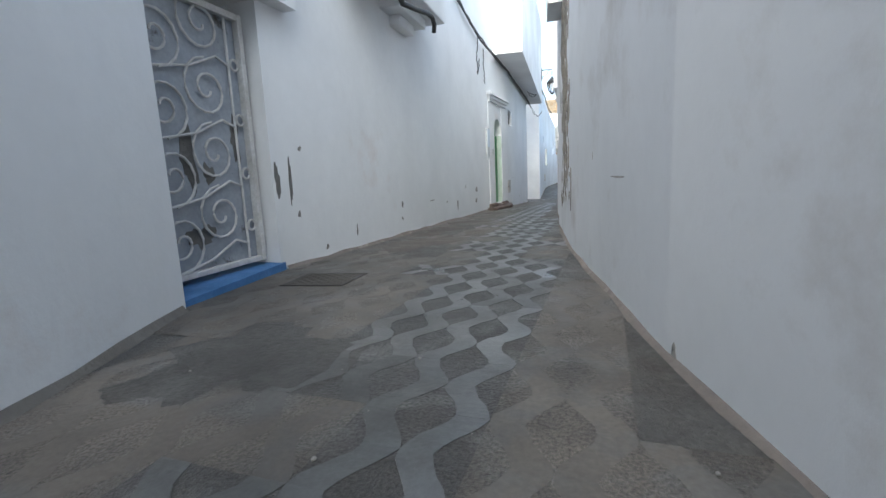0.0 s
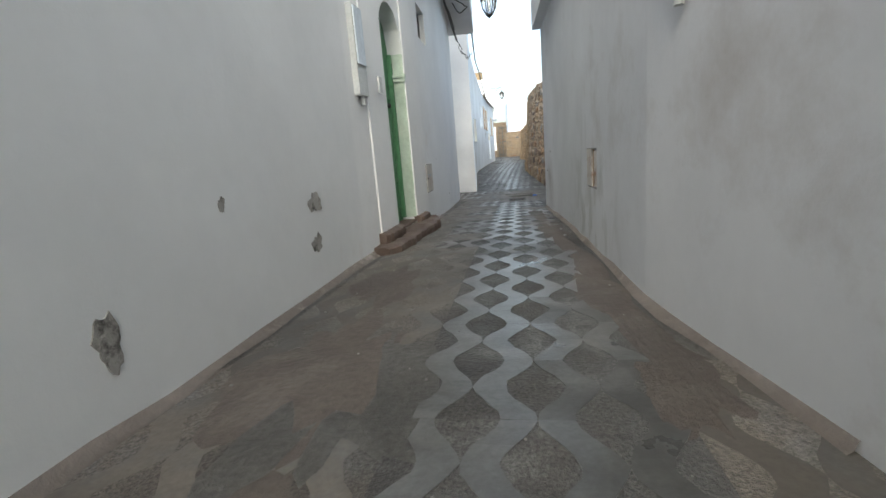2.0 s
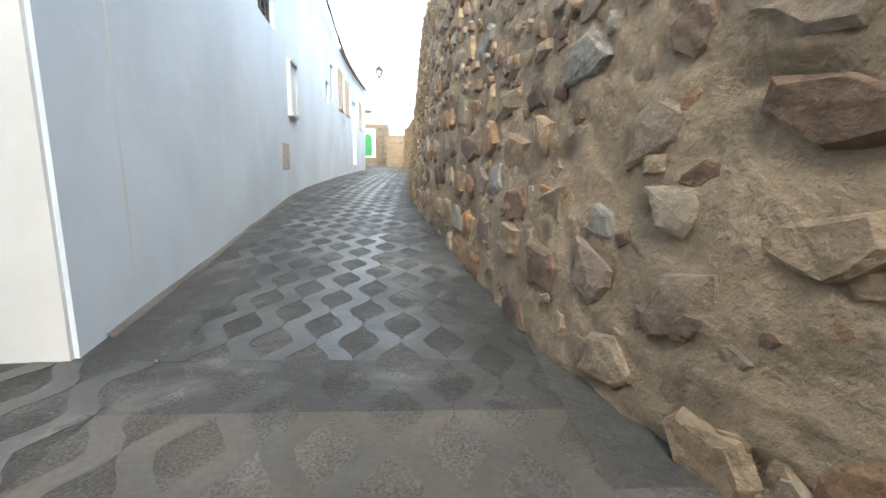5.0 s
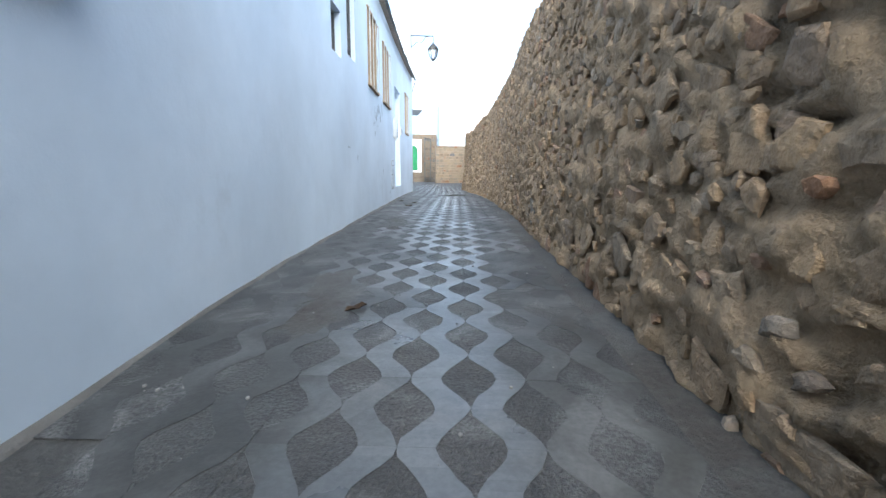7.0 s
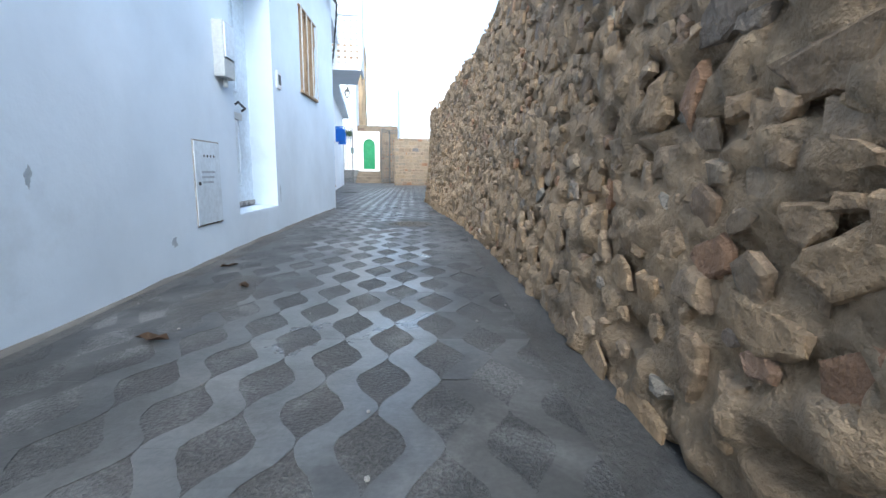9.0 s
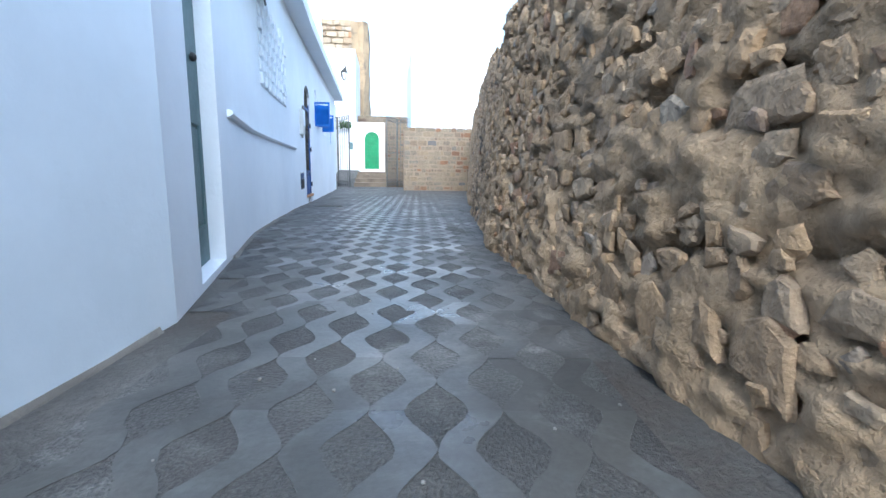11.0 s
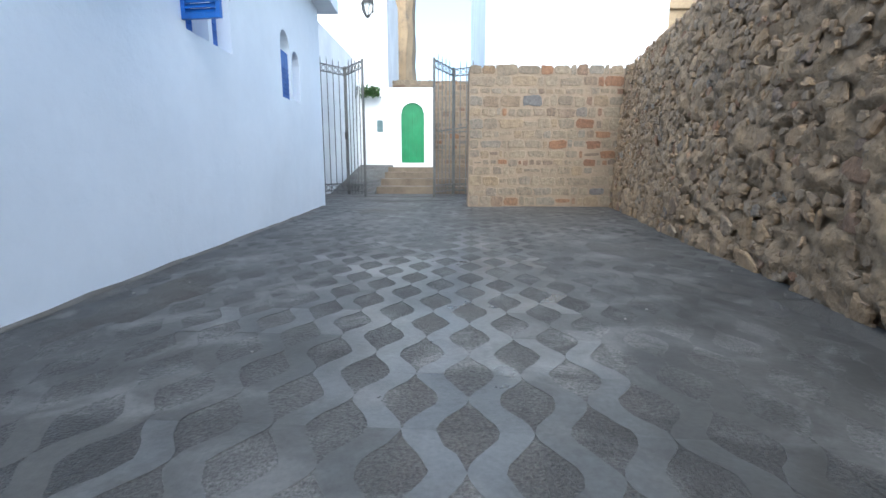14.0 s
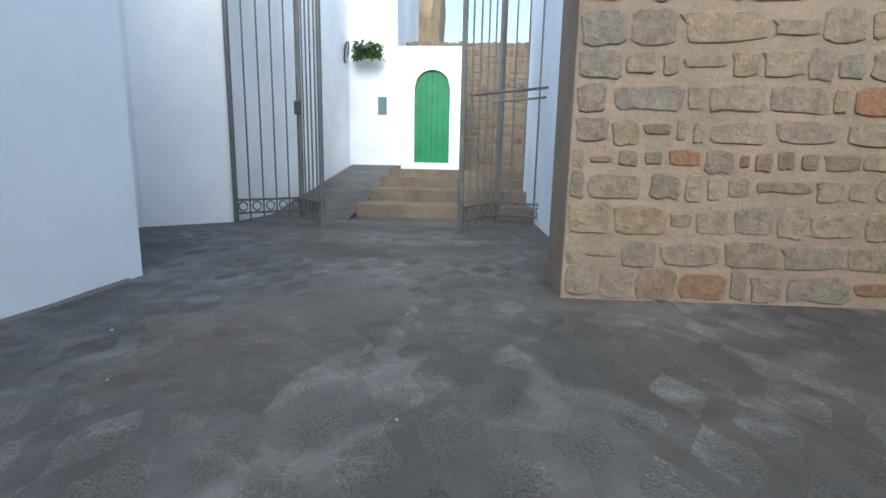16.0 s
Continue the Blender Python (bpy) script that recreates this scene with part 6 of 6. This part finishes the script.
                    verts += [(verts[a][0], verts[a][1], lev[0] - 0.001), (verts[c][0], verts[c][1], lev[0] - 0.001)]
                    faces.append((a, q, q + 1, c))
                    mats.append(1)
    return np.array(verts), faces, np.array(mats)


TILES = [tile_arrays(random.Random(k)) for k in range(6)]
TV, TF, TM = TILES[0]


def tile_mesh(name, leaf, band, k=0):
    me = bpy.data.meshes.new(name)
    me.from_pydata((FLAT if "_c" in leaf.name or "_d" in leaf.name else [q[0] for q in TILES])[k].tolist(), [], TF)
    me.materials.append(leaf), me.materials.append(band)
    me.polygons.foreach_set("material_index", TM.tolist())
    return me


FLAT = [np.stack((v[:, 0], v[:, 1], 0.0075 + (v[:, 2] - 0.0075) * 0.12), 1) for v, _, _ in TILES]
tile_kinds = [[tile_mesh("paving_tile", M["leaf_" + g], M["band_" + g], k) for k in range(6)] for g in "abcd"]


def west_x(y):
    for line in (LINE_A0, LINE_A, LINE_B, LINE_C):
        try:
            return line.at(line.of_y(y)).x
        except ValueError:
            continue
    return -2.2 if y > 43 else (-1.9 if y < 5 else -3.2)


WX = (3.2, 1.6, 0.84, 0.67, 0.57, 0.43, 0.33, 0.26, 0.22, 0.25, 0.33, 0.42, 0.5, 0.6, 0.7, 0.85, 0.93, 0.93, 0.93, 1.07, 1.2, 1.35, 1.55, 1.65, 1.85, 2.05, 2.25, 2.45, 2.7)
WY = (12.1, 12.5, 12.85, 13.35, 13.9, 14.4, 15.1, 16.5, 18, 19.5, 20.3, 21.1, 22, 23, 24.2, 25.6, 27, 29.5, 31.8, 32.5, 33.6, 34.7, 36, 36.6, 38.1, 39.3, 40.5, 41.8, 43.1)


def east_x(y):
    if y <= 10.95:
        return LINE_E.at(LINE_E.of_y(max(-2.9, y))).x
    if y < 12.8:
        return 1.5
    return float(np.interp(y, WY, WX)) if y < 43 else 0.6


# axis of the pattern: stretch of the walk, a point on it, its lean, the half width kept clear by feet, the length of a tile
STRETCHES = ((-2.0, 13.1, -0.89, 6.57, 0.062, 0.36, 0.285), (13.1, 30.3, -0.26, 19.878, 0.092, 0.36, 0.2805), (30.3, 45.0, 0.524, 35.065, 0.06, 0.6, 0.2745))
paving = tagged(new("pavement"), "wavy patterned concrete paving tiles worn by feet", "pavement", kind="structure")
near_tiles, far_v, far_f, far_m = 0, [], [], []
rng = random.Random(5)
for y0, y1, ax_x, ax_y, lean, clear, long in STRETCHES:
    ang = math.atan(lean)
    rot = Matrix.Rotation(-ang, 4, "Z")
    for j in range(int((y0 - ax_y) / long) - 1, int((y1 - ax_y) / long) + 2):
        for i in range(-16, 17):
            off = Vector((i * P, j * long, 0))
            off.rotate(Euler((0, 0, -ang)))
            x, y = ax_x + off.x, ax_y + off.y
            if not y0 <= y < y1:
                continue
            lo, hi = west_x(y) + 0.02, east_x(y) - 0.05
            if not lo < x < hi:
                continue
            centre = (float(np.interp(y, (0, 4, 7, 13), (-0.35, -0.6, -0.72, -0.55))) if y < 13.1 else (lo + hi) / 2 + 0.05)
            away = abs(x - centre) / clear
            if y < 13.1 and x < centre - 0.4:
                away += 0.8
            if y > 39.0:
                away += min(1.5, (y - 39.0) * 0.7)
            if y > 35 and x > 0.95:
                away += 0.7
            if (-0.75 < x < -0.1 and 12.1 < y < 12.9) or (-0.8 < x < 0.25 and 13.0 < y < 14.45) or (abs(x - 0.44) < 0.36 and abs(y - 28.2) < 0.36) or (x < -0.38 and 35.4 < y < 36.55):
                away += 2.0
            away += rng.uniform(-0.4, 0.4)
            grade = 3 if y < 14.6 and away > 0.75 else 2 if away > 1.25 else 1 if away > 0.62 else 0
            kind = rng.randrange(6)
            slope = math.atan((ground_at(y + 0.14) - ground_at(y - 0.14)) / 0.28)
            m = Matrix.Translation((x, y, (ground_at(y + 0.14) + ground_at(y - 0.14)) / 2 - 0.004 + rng.uniform(-0.0004, 0.0004))) @ rot @ Matrix.Rotation(slope, 4, "X") @ Matrix.Rotation(rng.uniform(-0.001, 0.001), 4, "Y") @ Matrix.Diagonal((1, long / P, 1, 1))
            if 8.6 < y < 12.0 and away < 1.3 or 34.4 < y < 39.0 and away < 1.3:
                ob = new("tile", tile_kinds[grade][kind])
                ob.matrix_world = m
                ob.parent = paving
                near_tiles += 1
            else:
                r = np.array(m.to_3x3())
                base = sum(len(v) for v in far_v)
                far_v.append((FLAT[kind] if grade > 1 else TILES[kind][0]) @ r.T + np.array(m.translation))
                far_f += [tuple(q + base for q in f) for f in TF]
                far_m.append(TM + 2 * grade)
me = bpy.data.meshes.new("tile_field")
me.from_pydata(np.concatenate(far_v).tolist(), [], far_f)
for k in ("leaf_far", "band_far", "leaf_b", "band_b", "leaf_c", "band_c", "leaf_d", "band_d"):
    me.materials.append(M[k])
me.polygons.foreach_set("material_index", np.concatenate(far_m).tolist())
field = new("tile_field", me)
field.parent = paving
tagged(field, kind="stuff")

# cement patches smeared over the paving
def ground_patch(x, y, rx, ry, seed, material, name, h=0.013):
    rg = random.Random(seed)
    bm = bmesh.new()
    o = blob(36, rx, ry, 0.45, rg)
    mid = bm.verts.new((x, y, ground_at(y) + h))
    top = [bm.verts.new((x + a * 0.6, y + b * 0.6, ground_at(y + b * 0.6) + h)) for a, b in o]
    low = [bm.verts.new((x + a * 1.1, y + b * 1.1, ground_at(y + b * 1.1) + 0.001)) for a, b in o]
    for i in range(36):
        j = (i + 1) % 36
        bm.faces.new((top[i], top[j], mid))
        bm.faces.new((top[i], low[i], low[j], top[j]))
    return part(name, bm, material, paving)


for k, (x, y, rx, ry) in enumerate(((-1.0, 1.2, 0.3, 0.4), (-1.2, 3.4, 0.25, 0.5), (-1.25, 5.0, 0.22, 0.6), (-1.2, 6.6, 0.2, 0.5), (-0.45, 5.6, 0.1, 0.3), (-0.75, 13.7, 0.12, 0.4), (0.15, 13.4, 0.12, 0.3), (-0.75, 20.5, 0.16, 0.5), (-0.6, 23.0, 0.18, 0.5), (-0.45, 25.6, 0.15, 0.35),
                                    (0.15, 27.6, 0.2, 0.2), (0.75, 27.8, 0.1, 0.3), (-0.6, 34.2, 0.2, 0.4), (0.85, 33.0, 0.12, 0.4), (1.3, 36.6, 0.16, 0.5), (-0.9, 38.5, 0.2, 0.5), (1.6, 39.6, 0.25, 0.5), (-0.4, 42.6, 0.5, 0.6), (-0.5, 44.2, 0.8, 0.6), (1.9, 42.3, 0.4, 0.4))):
    ground_patch(x, y, rx, ry, 400 + k, M["cement"], "cement_patch", 0.0058 + 0.0002 * (k % 5))

for k, (x, y, rx, ry) in enumerate(((-1.3, 3.7, 0.26, 0.6), (-1.38, 4.8, 0.2, 0.6), (-1.28, 5.7, 0.24, 0.6), (-1.3, 6.7, 0.2, 0.5), (-1.32, 7.6, 0.14, 0.4), (-0.42, 7.4, 0.1, 0.6), (-0.4, 8.8, 0.1, 0.6), (-0.38, 10.1, 0.1, 0.5), (-0.42, 6.6, 0.09, 0.3), (-0.95, 4.6, 0.16, 0.4))):
    ground_patch(x, y, rx, ry, 450 + k, M["earth"], "earth_patch", 0.0068 + 0.0002 * (k % 5))

# grit and dry leaves on the ground
rng = random.Random(9)
bm = bmesh.new()
for k in range(520):
    y = rng.uniform(0.5, 43)
    lo, hi = west_x(y) + 0.08, east_x(y) - 0.06
    x = rng.uniform(lo, hi)
    q = rng.uniform(0.002, 0.006)
    bmesh.ops.create_icosphere(bm, subdivisions=1, radius=q, matrix=Matrix.Translation((x, y, ground_at(y) + 0.005 + q * 0.5)) @ Matrix.Diagonal((1, 1.3, 0.7, 1)))
tagged(part("grit", bm, M["grit"]), "scattered pale grit on the paving", "grit", kind="stuff")
for k, (x, y) in enumerate(((-0.42, 25.75), (-0.62, 20.3), (-0.5, 25.1), (0.85, 26.1), (-1.2, 11.9), (-0.62, 26.2), (0.12, 10.9), (-0.85, 26.05))):
    rg = random.Random(k)
    bm = bmesh.new()
    a = rg.uniform(0, math.tau)
    q = rg.uniform(0.03, 0.06)
    g = ground_at(y) + 0.007
    c, s = math.cos(a), math.sin(a)
    pts = [(-1, 0, 0.1), (-0.5, 0.3, 0.3), (0.1, 0.36, 0.15), (0.7, 0.2, 0.35), (1, 0, 0.1), (0.6, -0.25, 0.3), (0, -0.34, 0.1), (-0.5, -0.2, 0.25)]
    vs = [bm.verts.new((x + q * (u * c - v * s), y + q * (u * s + v * c), g + q * w)) for u, v, w in pts]
    mid = bm.verts.new((x, y, g))
    for i in range(8):
        bm.faces.new((vs[i], vs[(i + 1) % 8], mid))
    bmesh.ops.solidify(bm, geom=list(bm.faces), thickness=0.002)
    tagged(part("dry_leaf", bm, M["leaf_dry"]), "curled brown dry leaf lying on the paving", "leaf", "dry leaves on the paving")

# ---- rubble rampart along the east side ----
LINE_W = Line(list(zip(WX, WY)), False)
WTOP_Y, WTOP_Z = (11, 14, 20, 24, 26, 27.5, 29, 30.8, 32.2, 34, 36, 43.2), (1.8, 1.75, 1.8, 1.78, 1.6, 1.5, 1.42, 1.3, 1.38, 1.58, 1.62, 1.66)


def batter(z):
    """The rampart leans back as it rises."""
    return 0.07 * max(0.0, z + 0.2)


def rampart_point(s, z, out=0.0):
    p = LINE_W.at(s)
    n0, n1 = LINE_W.normal(max(0, s - 0.3)), LINE_W.normal(min(LINE_W.s[-1], s + 0.3))
    n = (n0 + n1).normalized()
    bulge = 0.05 * (noise.noise(Vector((p.x * 0.6, p.y * 0.6, z * 0.8))))
    q = p - n * (batter(z) - bulge - out)
    return Vector((q.x, q.y, z)), Vector((n.x, n.y, 0))


ns, nz = int(LINE_W.s[-1] / 0.026), 72
verts, faces = [], []
for i in range(ns + 1):
    s = LINE_W.s[-1] * i / ns
    y = LINE_W.at(s).y
    g, tp = ground_at(y) - 0.1, float(np.interp(y, WTOP_Y, WTOP_Z))
    tp += 0.05 * noise.noise(Vector((y * 1.7, 3.1, 0)))
    for k in range(nz + 1):
        z = g + (tp - g) * k / nz
        p, n = rampart_point(s, z)
        old = p.y > 18.0
        d = 0.027 * noise.noise(Vector((p.x * 8, p.y * 8, z * 12))) + 0.022 * noise.noise(Vector((p.x * 3.5, p.y * 3.5, z * 4))) + 0.026 * noise.noise(Vector((p.x * 19, p.y * 19, z * 27)))
        d *= 1.0 if old else 0.4
        ridge = 1 - abs(noise.noise(Vector((p.x * 5 + 3, p.y * 5, z * 11 + p.y)))) * 2.2
        d += (0.021 if old else 0.008) * max(0.0, ridge) - (0.012 if old else 0.002)
        d -= (0.14 if old else 0.05) * max(0.0, noise.noise(Vector((p.x * 6 + 9, p.y * 6, z * 16 + p.y * 2))) - 0.2)
        verts.append(p + n * d)
    p, n = rampart_point(s, tp)
    verts.append(p - n * 0.7 + Vector((0, 0, 0.02)))
    verts.append(Vector((verts[-1].x, verts[-1].y, g)))
w = nz + 3
for i in range(ns):
    for k in range(w - 1):
        a = i * w + k
        faces.append((a, a + w, a + w + 1, a + 1))
me = bpy.data.meshes.new("wall_rampart")
me.from_pydata(verts, [], faces)
me.materials.append(M["mortar"]), me.materials.append(M["mortar_light"])
me.polygons.foreach_set("use_smooth", [True] * len(me.polygons))
me.polygons.foreach_set("material_index", [1 if verts[f[0]].y + 2.4 * noise.noise(verts[f[0]] * 1.7) < 18.2 else 0 for f in faces])
rampart = tagged(new("wall_rampart", me), "old tan rubble stone rampart with sandy mortar", "stone wall", kind="structure")


def stone_arrays(rg, n=8):
    """A broken, angular stone: x along the wall, y outward, z up, about one unit across."""
    ang = [k * math.tau / n + rg.uniform(-0.34, 0.34) for k in range(n)]
    rad = [rg.uniform(0.6, 1.15) for _ in range(n)]
    box = [min(1 / max(1e-3, abs(math.cos(a))), 1 / max(1e-3, abs(math.sin(a)))) for a in ang]
    rad = [r * (0.5 + 0.5 * b) for r, b in zip(rad, box)]
    tilt_x, tilt_z = rg.uniform(-0.35, 0.35), rg.uniform(-0.35, 0.35)
    v = []
    for y, sc in ((-0.8, 1.06), (0.35, 1.0), (0.82, 0.8)):
        for a, r in zip(ang, rad):
            x, z = r * sc * math.cos(a) + rg.uniform(-0.07, 0.07), r * sc * math.sin(a) + rg.uniform(-0.07, 0.07)
            v.append((x, y + (tilt_x * x + tilt_z * z if y > 0 else 0) + rg.uniform(-0.16, 0.16), z))
    for _ in range(2):
        v.append((rg.uniform(-0.3, 0.3), 0.9 + rg.uniform(-0.25, 0.3), rg.uniform(-0.25, 0.25)))
    f = []
    for ring in range(2):
        for k in range(n):
            p, q = ring * n + k, ring * n + (k + 1) % n
            f.append((p, p + n, q + n, q))
    for k in range(n):
        f.append((2 * n + k, 3 * n, 2 * n + (k + 1) % n))
    return np.array(v[:3 * n + 1]), f


rg = random.Random(17)
SHAPES = [stone_arrays(rg) for _ in range(20)]


def stone_mesh(k, material, name):
    me = bpy.data.meshes.new(name)
    me.from_pydata(SHAPES[k][0].tolist(), [], SHAPES[k][1])
    me.materials.append(material)
    return me


stone_meshes = [stone_mesh(k, M["rubble"], "stone") for k in range(20)]
fields = {"rubble_light": ([], []), "rubble_far": ([], [])}
count = 0
for layer in range(2):
    z = -0.42
    while z < 1.85:
        rh = rg.choice((0.06, 0.08, 0.1, 0.13, 0.17)) if layer == 0 else rg.uniform(0.06, 0.11)
        s = rg.uniform(0, 0.2)
        while s < LINE_W.s[-1] - 0.05:
            wd = rh * rg.uniform(0.6, 2.0) if layer == 0 else rg.uniform(0.05, 0.22)
            sc, zc = s + wd / 2, z + rh / 2 + rg.uniform(-0.03, 0.03)
            small = layer == 1
            sx, sz = (wd * rg.uniform(0.36, 0.5), rh * rg.uniform(0.36, 0.52)) if not small else (rg.uniform(0.02, 0.045), rg.uniform(0.015, 0.03))
            s += wd
            y = LINE_W.at(min(sc, LINE_W.s[-1])).y
            tp = float(np.interp(y, WTOP_Y, WTOP_Z)) + 0.02
            if zc < ground_at(y) - 0.03 or zc > tp - sz * 0.4 or (not small and rg.random() < 0.12) or (y < 17.6 and (not small or rg.random() < 0.6)):
                continue
            sy = rg.uniform(0.005, 0.015) * (0.75 if y < 18.4 else 1.0)
            p, n = rampart_point(sc, zc)
            along = Vector((-n.y, n.x, 0))
            rot = Matrix.Identity(4)
            rot.col[0][:3], rot.col[1][:3], rot.col[2][:3] = along, n, (0, 0, 1)
            if y < 18.4:
                sx, sz = sx * 1.12, sz * 1.12
            m = Matrix.Translation(p + n * (rg.uniform(-0.004, 0.004) if y < 18.4 else rg.uniform(-0.011, 0.004))) @ rot @ Matrix.Rotation(rg.uniform(-0.4, 0.4), 4, "Y") @ Matrix.Rotation(rg.uniform(-0.11, 0.11), 4, "X") @ Matrix.Diagonal((sx, sy, sz, 1))
            k = rg.randrange(20)
            if count < 300 and 21.5 < y < 26.5 and -0.2 < zc < 0.9 and not small:
                ob = new("stone", stone_meshes[k])
                ob.matrix_world = m
                ob.parent = rampart
                count += 1
            else:
                mm = np.array(m)
                vs, fs = fields["rubble_light" if y + rg.uniform(-1, 1) < 18.4 else "rubble_far"]
                nv = len(vs) * len(SHAPES[k][0])
                vs.append(SHAPES[k][0] @ mm[:3, :3].T + mm[:3, 3])
                fs += [tuple(q + nv for q in f) for f in SHAPES[k][1]]
        z += rh
# large flush stones of the rounded corner
z = -0.46
while z < 1.8:
    rh = rg.choice((0.09, 0.13, 0.18, 0.22))
    s = rg.uniform(0, 0.25)
    while s < LINE_W.of_y(17.6):
        wd = rh * rg.uniform(0.7, 1.9)
        sc, zc = s + wd / 2, z + rh / 2 + rg.uniform(-0.04, 0.04)
        s += wd + rg.uniform(0.0, 0.03)
        y = LINE_W.at(sc).y
        if zc < ground_at(y) + 0.01 or zc > float(np.interp(y, WTOP_Y, WTOP_Z)) - 0.04 or rg.random() < 0.08:
            continue
        p, n = rampart_point(sc, zc)
        rot = Matrix.Identity(4)
        rot.col[0][:3], rot.col[1][:3], rot.col[2][:3] = (-n.y, n.x, 0), n, (0, 0, 1)
        q = rg.uniform(0.32, 0.46)
        m = Matrix.Translation(p + n * rg.uniform(-0.002, 0.008)) @ rot @ Matrix.Rotation(rg.uniform(-0.3, 0.3), 4, "Y") @ Matrix.Rotation(rg.uniform(-0.05, 0.05), 4, "X") @ Matrix.Diagonal((wd * q, rg.uniform(0.014, 0.026), rh * q, 1))
        k = rg.randrange(20)
        mm = np.array(m)
        vs, fs = fields["rubble_light"]
        nv = len(vs) * len(SHAPES[k][0])
        vs.append(SHAPES[k][0] @ mm[:3, :3].T + mm[:3, 3])
        fs += [tuple(t + nv for t in f) for f in SHAPES[k][1]]
    z += rh
for key, (vs, fs) in fields.items():
    me = bpy.data.meshes.new("stone_field")
    me.from_pydata(np.concatenate(vs).tolist(), [], fs)
    me.materials.append(M[key])
    field = new("stone_field", me)
    field.parent = rampart
    tagged(field, kind="stuff")


# ---- coursed stone wall at the end of the alley ----
def block_arrays(rg):
    n = 12
    o = [(-1, -0.75), (-0.8, -1), (-0.2, -1), (0.4, -1), (0.85, -0.95), (1, -0.6), (1, 0.1), (1, 0.75), (0.7, 1), (0.0, 1), (-0.7, 1), (-1, 0.7)]
    o = [(x * rg.uniform(0.85, 1.07), z * rg.uniform(0.8, 1.08)) for x, z in o]
    v = []
    for y, k in ((-0.8, 1.03), (0.3, 1.0), (1.0, 0.93)):
        v += [(x * k, y + rg.uniform(-0.25, 0.25) * (y > 0), z * k) for x, z in o]
    v.append((0.0, 1.1, 0.0))
    f = [(r * n + k, r * n + n + k, r * n + n + (k + 1) % n, r * n + (k + 1) % n) for r in range(2) for k in range(n)]
    f += [(2 * n + k, 3 * n, 2 * n + (k + 1) % n) for k in range(n)]
    return np.array(v), f


rg = random.Random(41)
BSH = [block_arrays(rg) for _ in range(12)]
block_meshes = []
for k in range(12):
    me = bpy.data.meshes.new("block")
    me.from_pydata(BSH[k][0].tolist(), [], BSH[k][1])
    me.materials.append(M["block"])
    block_meshes.append(me)
bm = bmesh.new()
add_box(bm, 0.665, 2.95, 43.09, 43.5, -0.45, 1.665, bevel=0.012)
end_wall = tagged(part("wall_end", bm, M["mortar_pale"]), "coursed tan stone wall with pale mortar joints", "stone wall", kind="structure")


def courses(x0, x1, y, z0, z1, facing, parent, depth, rows, joined=None):
    """Blocks laid in rows on a face that looks along -y, or along -x where facing is 'x'."""
    z = z0
    nv = sum(len(v) for v in joined[0]) if joined else 0
    while z < z1 - 0.05:
        rh = rg.choice(rows)
        x = x0
        while x < x1 - 0.02:
            wd = min(max(0.07, rh * rg.choice((0.6, 0.9, 1.1, 1.3, 1.6, 2.0)) * rg.uniform(0.85, 1.15)), x1 - x)
            thin = rg.random() < 0.07
            hh = rh * (0.45 if thin else rg.uniform(0.8, 1.08))
            c = (x + wd / 2, y, min(z + rh / 2 + rg.uniform(-0.008, 0.008), z1 - 0.02))
            joint = rg.uniform(0.005, 0.016)
            if wd > 0.03:
                m = Matrix.Translation(c if facing == "y" else (y, x + wd / 2, c[2])) @ (Matrix.Rotation(math.pi, 4, "Z") if facing == "y" else Matrix.Rotation(math.pi / 2, 4, "Z")) @ Matrix.Rotation(rg.uniform(-0.05, 0.05), 4, "Y") @ Matrix.Diagonal((max(0.02, wd / 2 - joint), depth * rg.uniform(0.5, 1.3), hh / 2 - joint, 1))
                k = rg.randrange(12)
                if joined is None:
                    ob = new("block", block_meshes[k])
                    ob.matrix_world = m
                    ob.parent = parent
                else:
                    mm = np.array(m)
                    joined[0].append(BSH[k][0] @ mm[:3, :3].T + mm[:3, 3])
                    joined[1].extend(tuple(q + nv for q in f) for f in BSH[k][1])
                    nv += len(BSH[k][0])
            x += wd
        z += rh


courses(0.67, 2.85, 43.085, -0.22, 1.66, "y", end_wall, 0.0028, (0.15, 0.13, 0.16, 0.14, 0.1))
joined = ([], [])
courses(-1.24, 5.9, 51.0, -0.2, 2.88, "y", None, 0.015, (0.12, 0.15, 0.18), joined)
me = bpy.data.meshes.new("block_field")
me.from_pydata(np.concatenate(joined[0]).tolist(), [], joined[1])
me.materials.append(M["block_far"])
tagged(new("wall_yard_blocks", me), "tan stone blocks of the yard wall", "stone wall", kind="structure")
joined = ([], [])
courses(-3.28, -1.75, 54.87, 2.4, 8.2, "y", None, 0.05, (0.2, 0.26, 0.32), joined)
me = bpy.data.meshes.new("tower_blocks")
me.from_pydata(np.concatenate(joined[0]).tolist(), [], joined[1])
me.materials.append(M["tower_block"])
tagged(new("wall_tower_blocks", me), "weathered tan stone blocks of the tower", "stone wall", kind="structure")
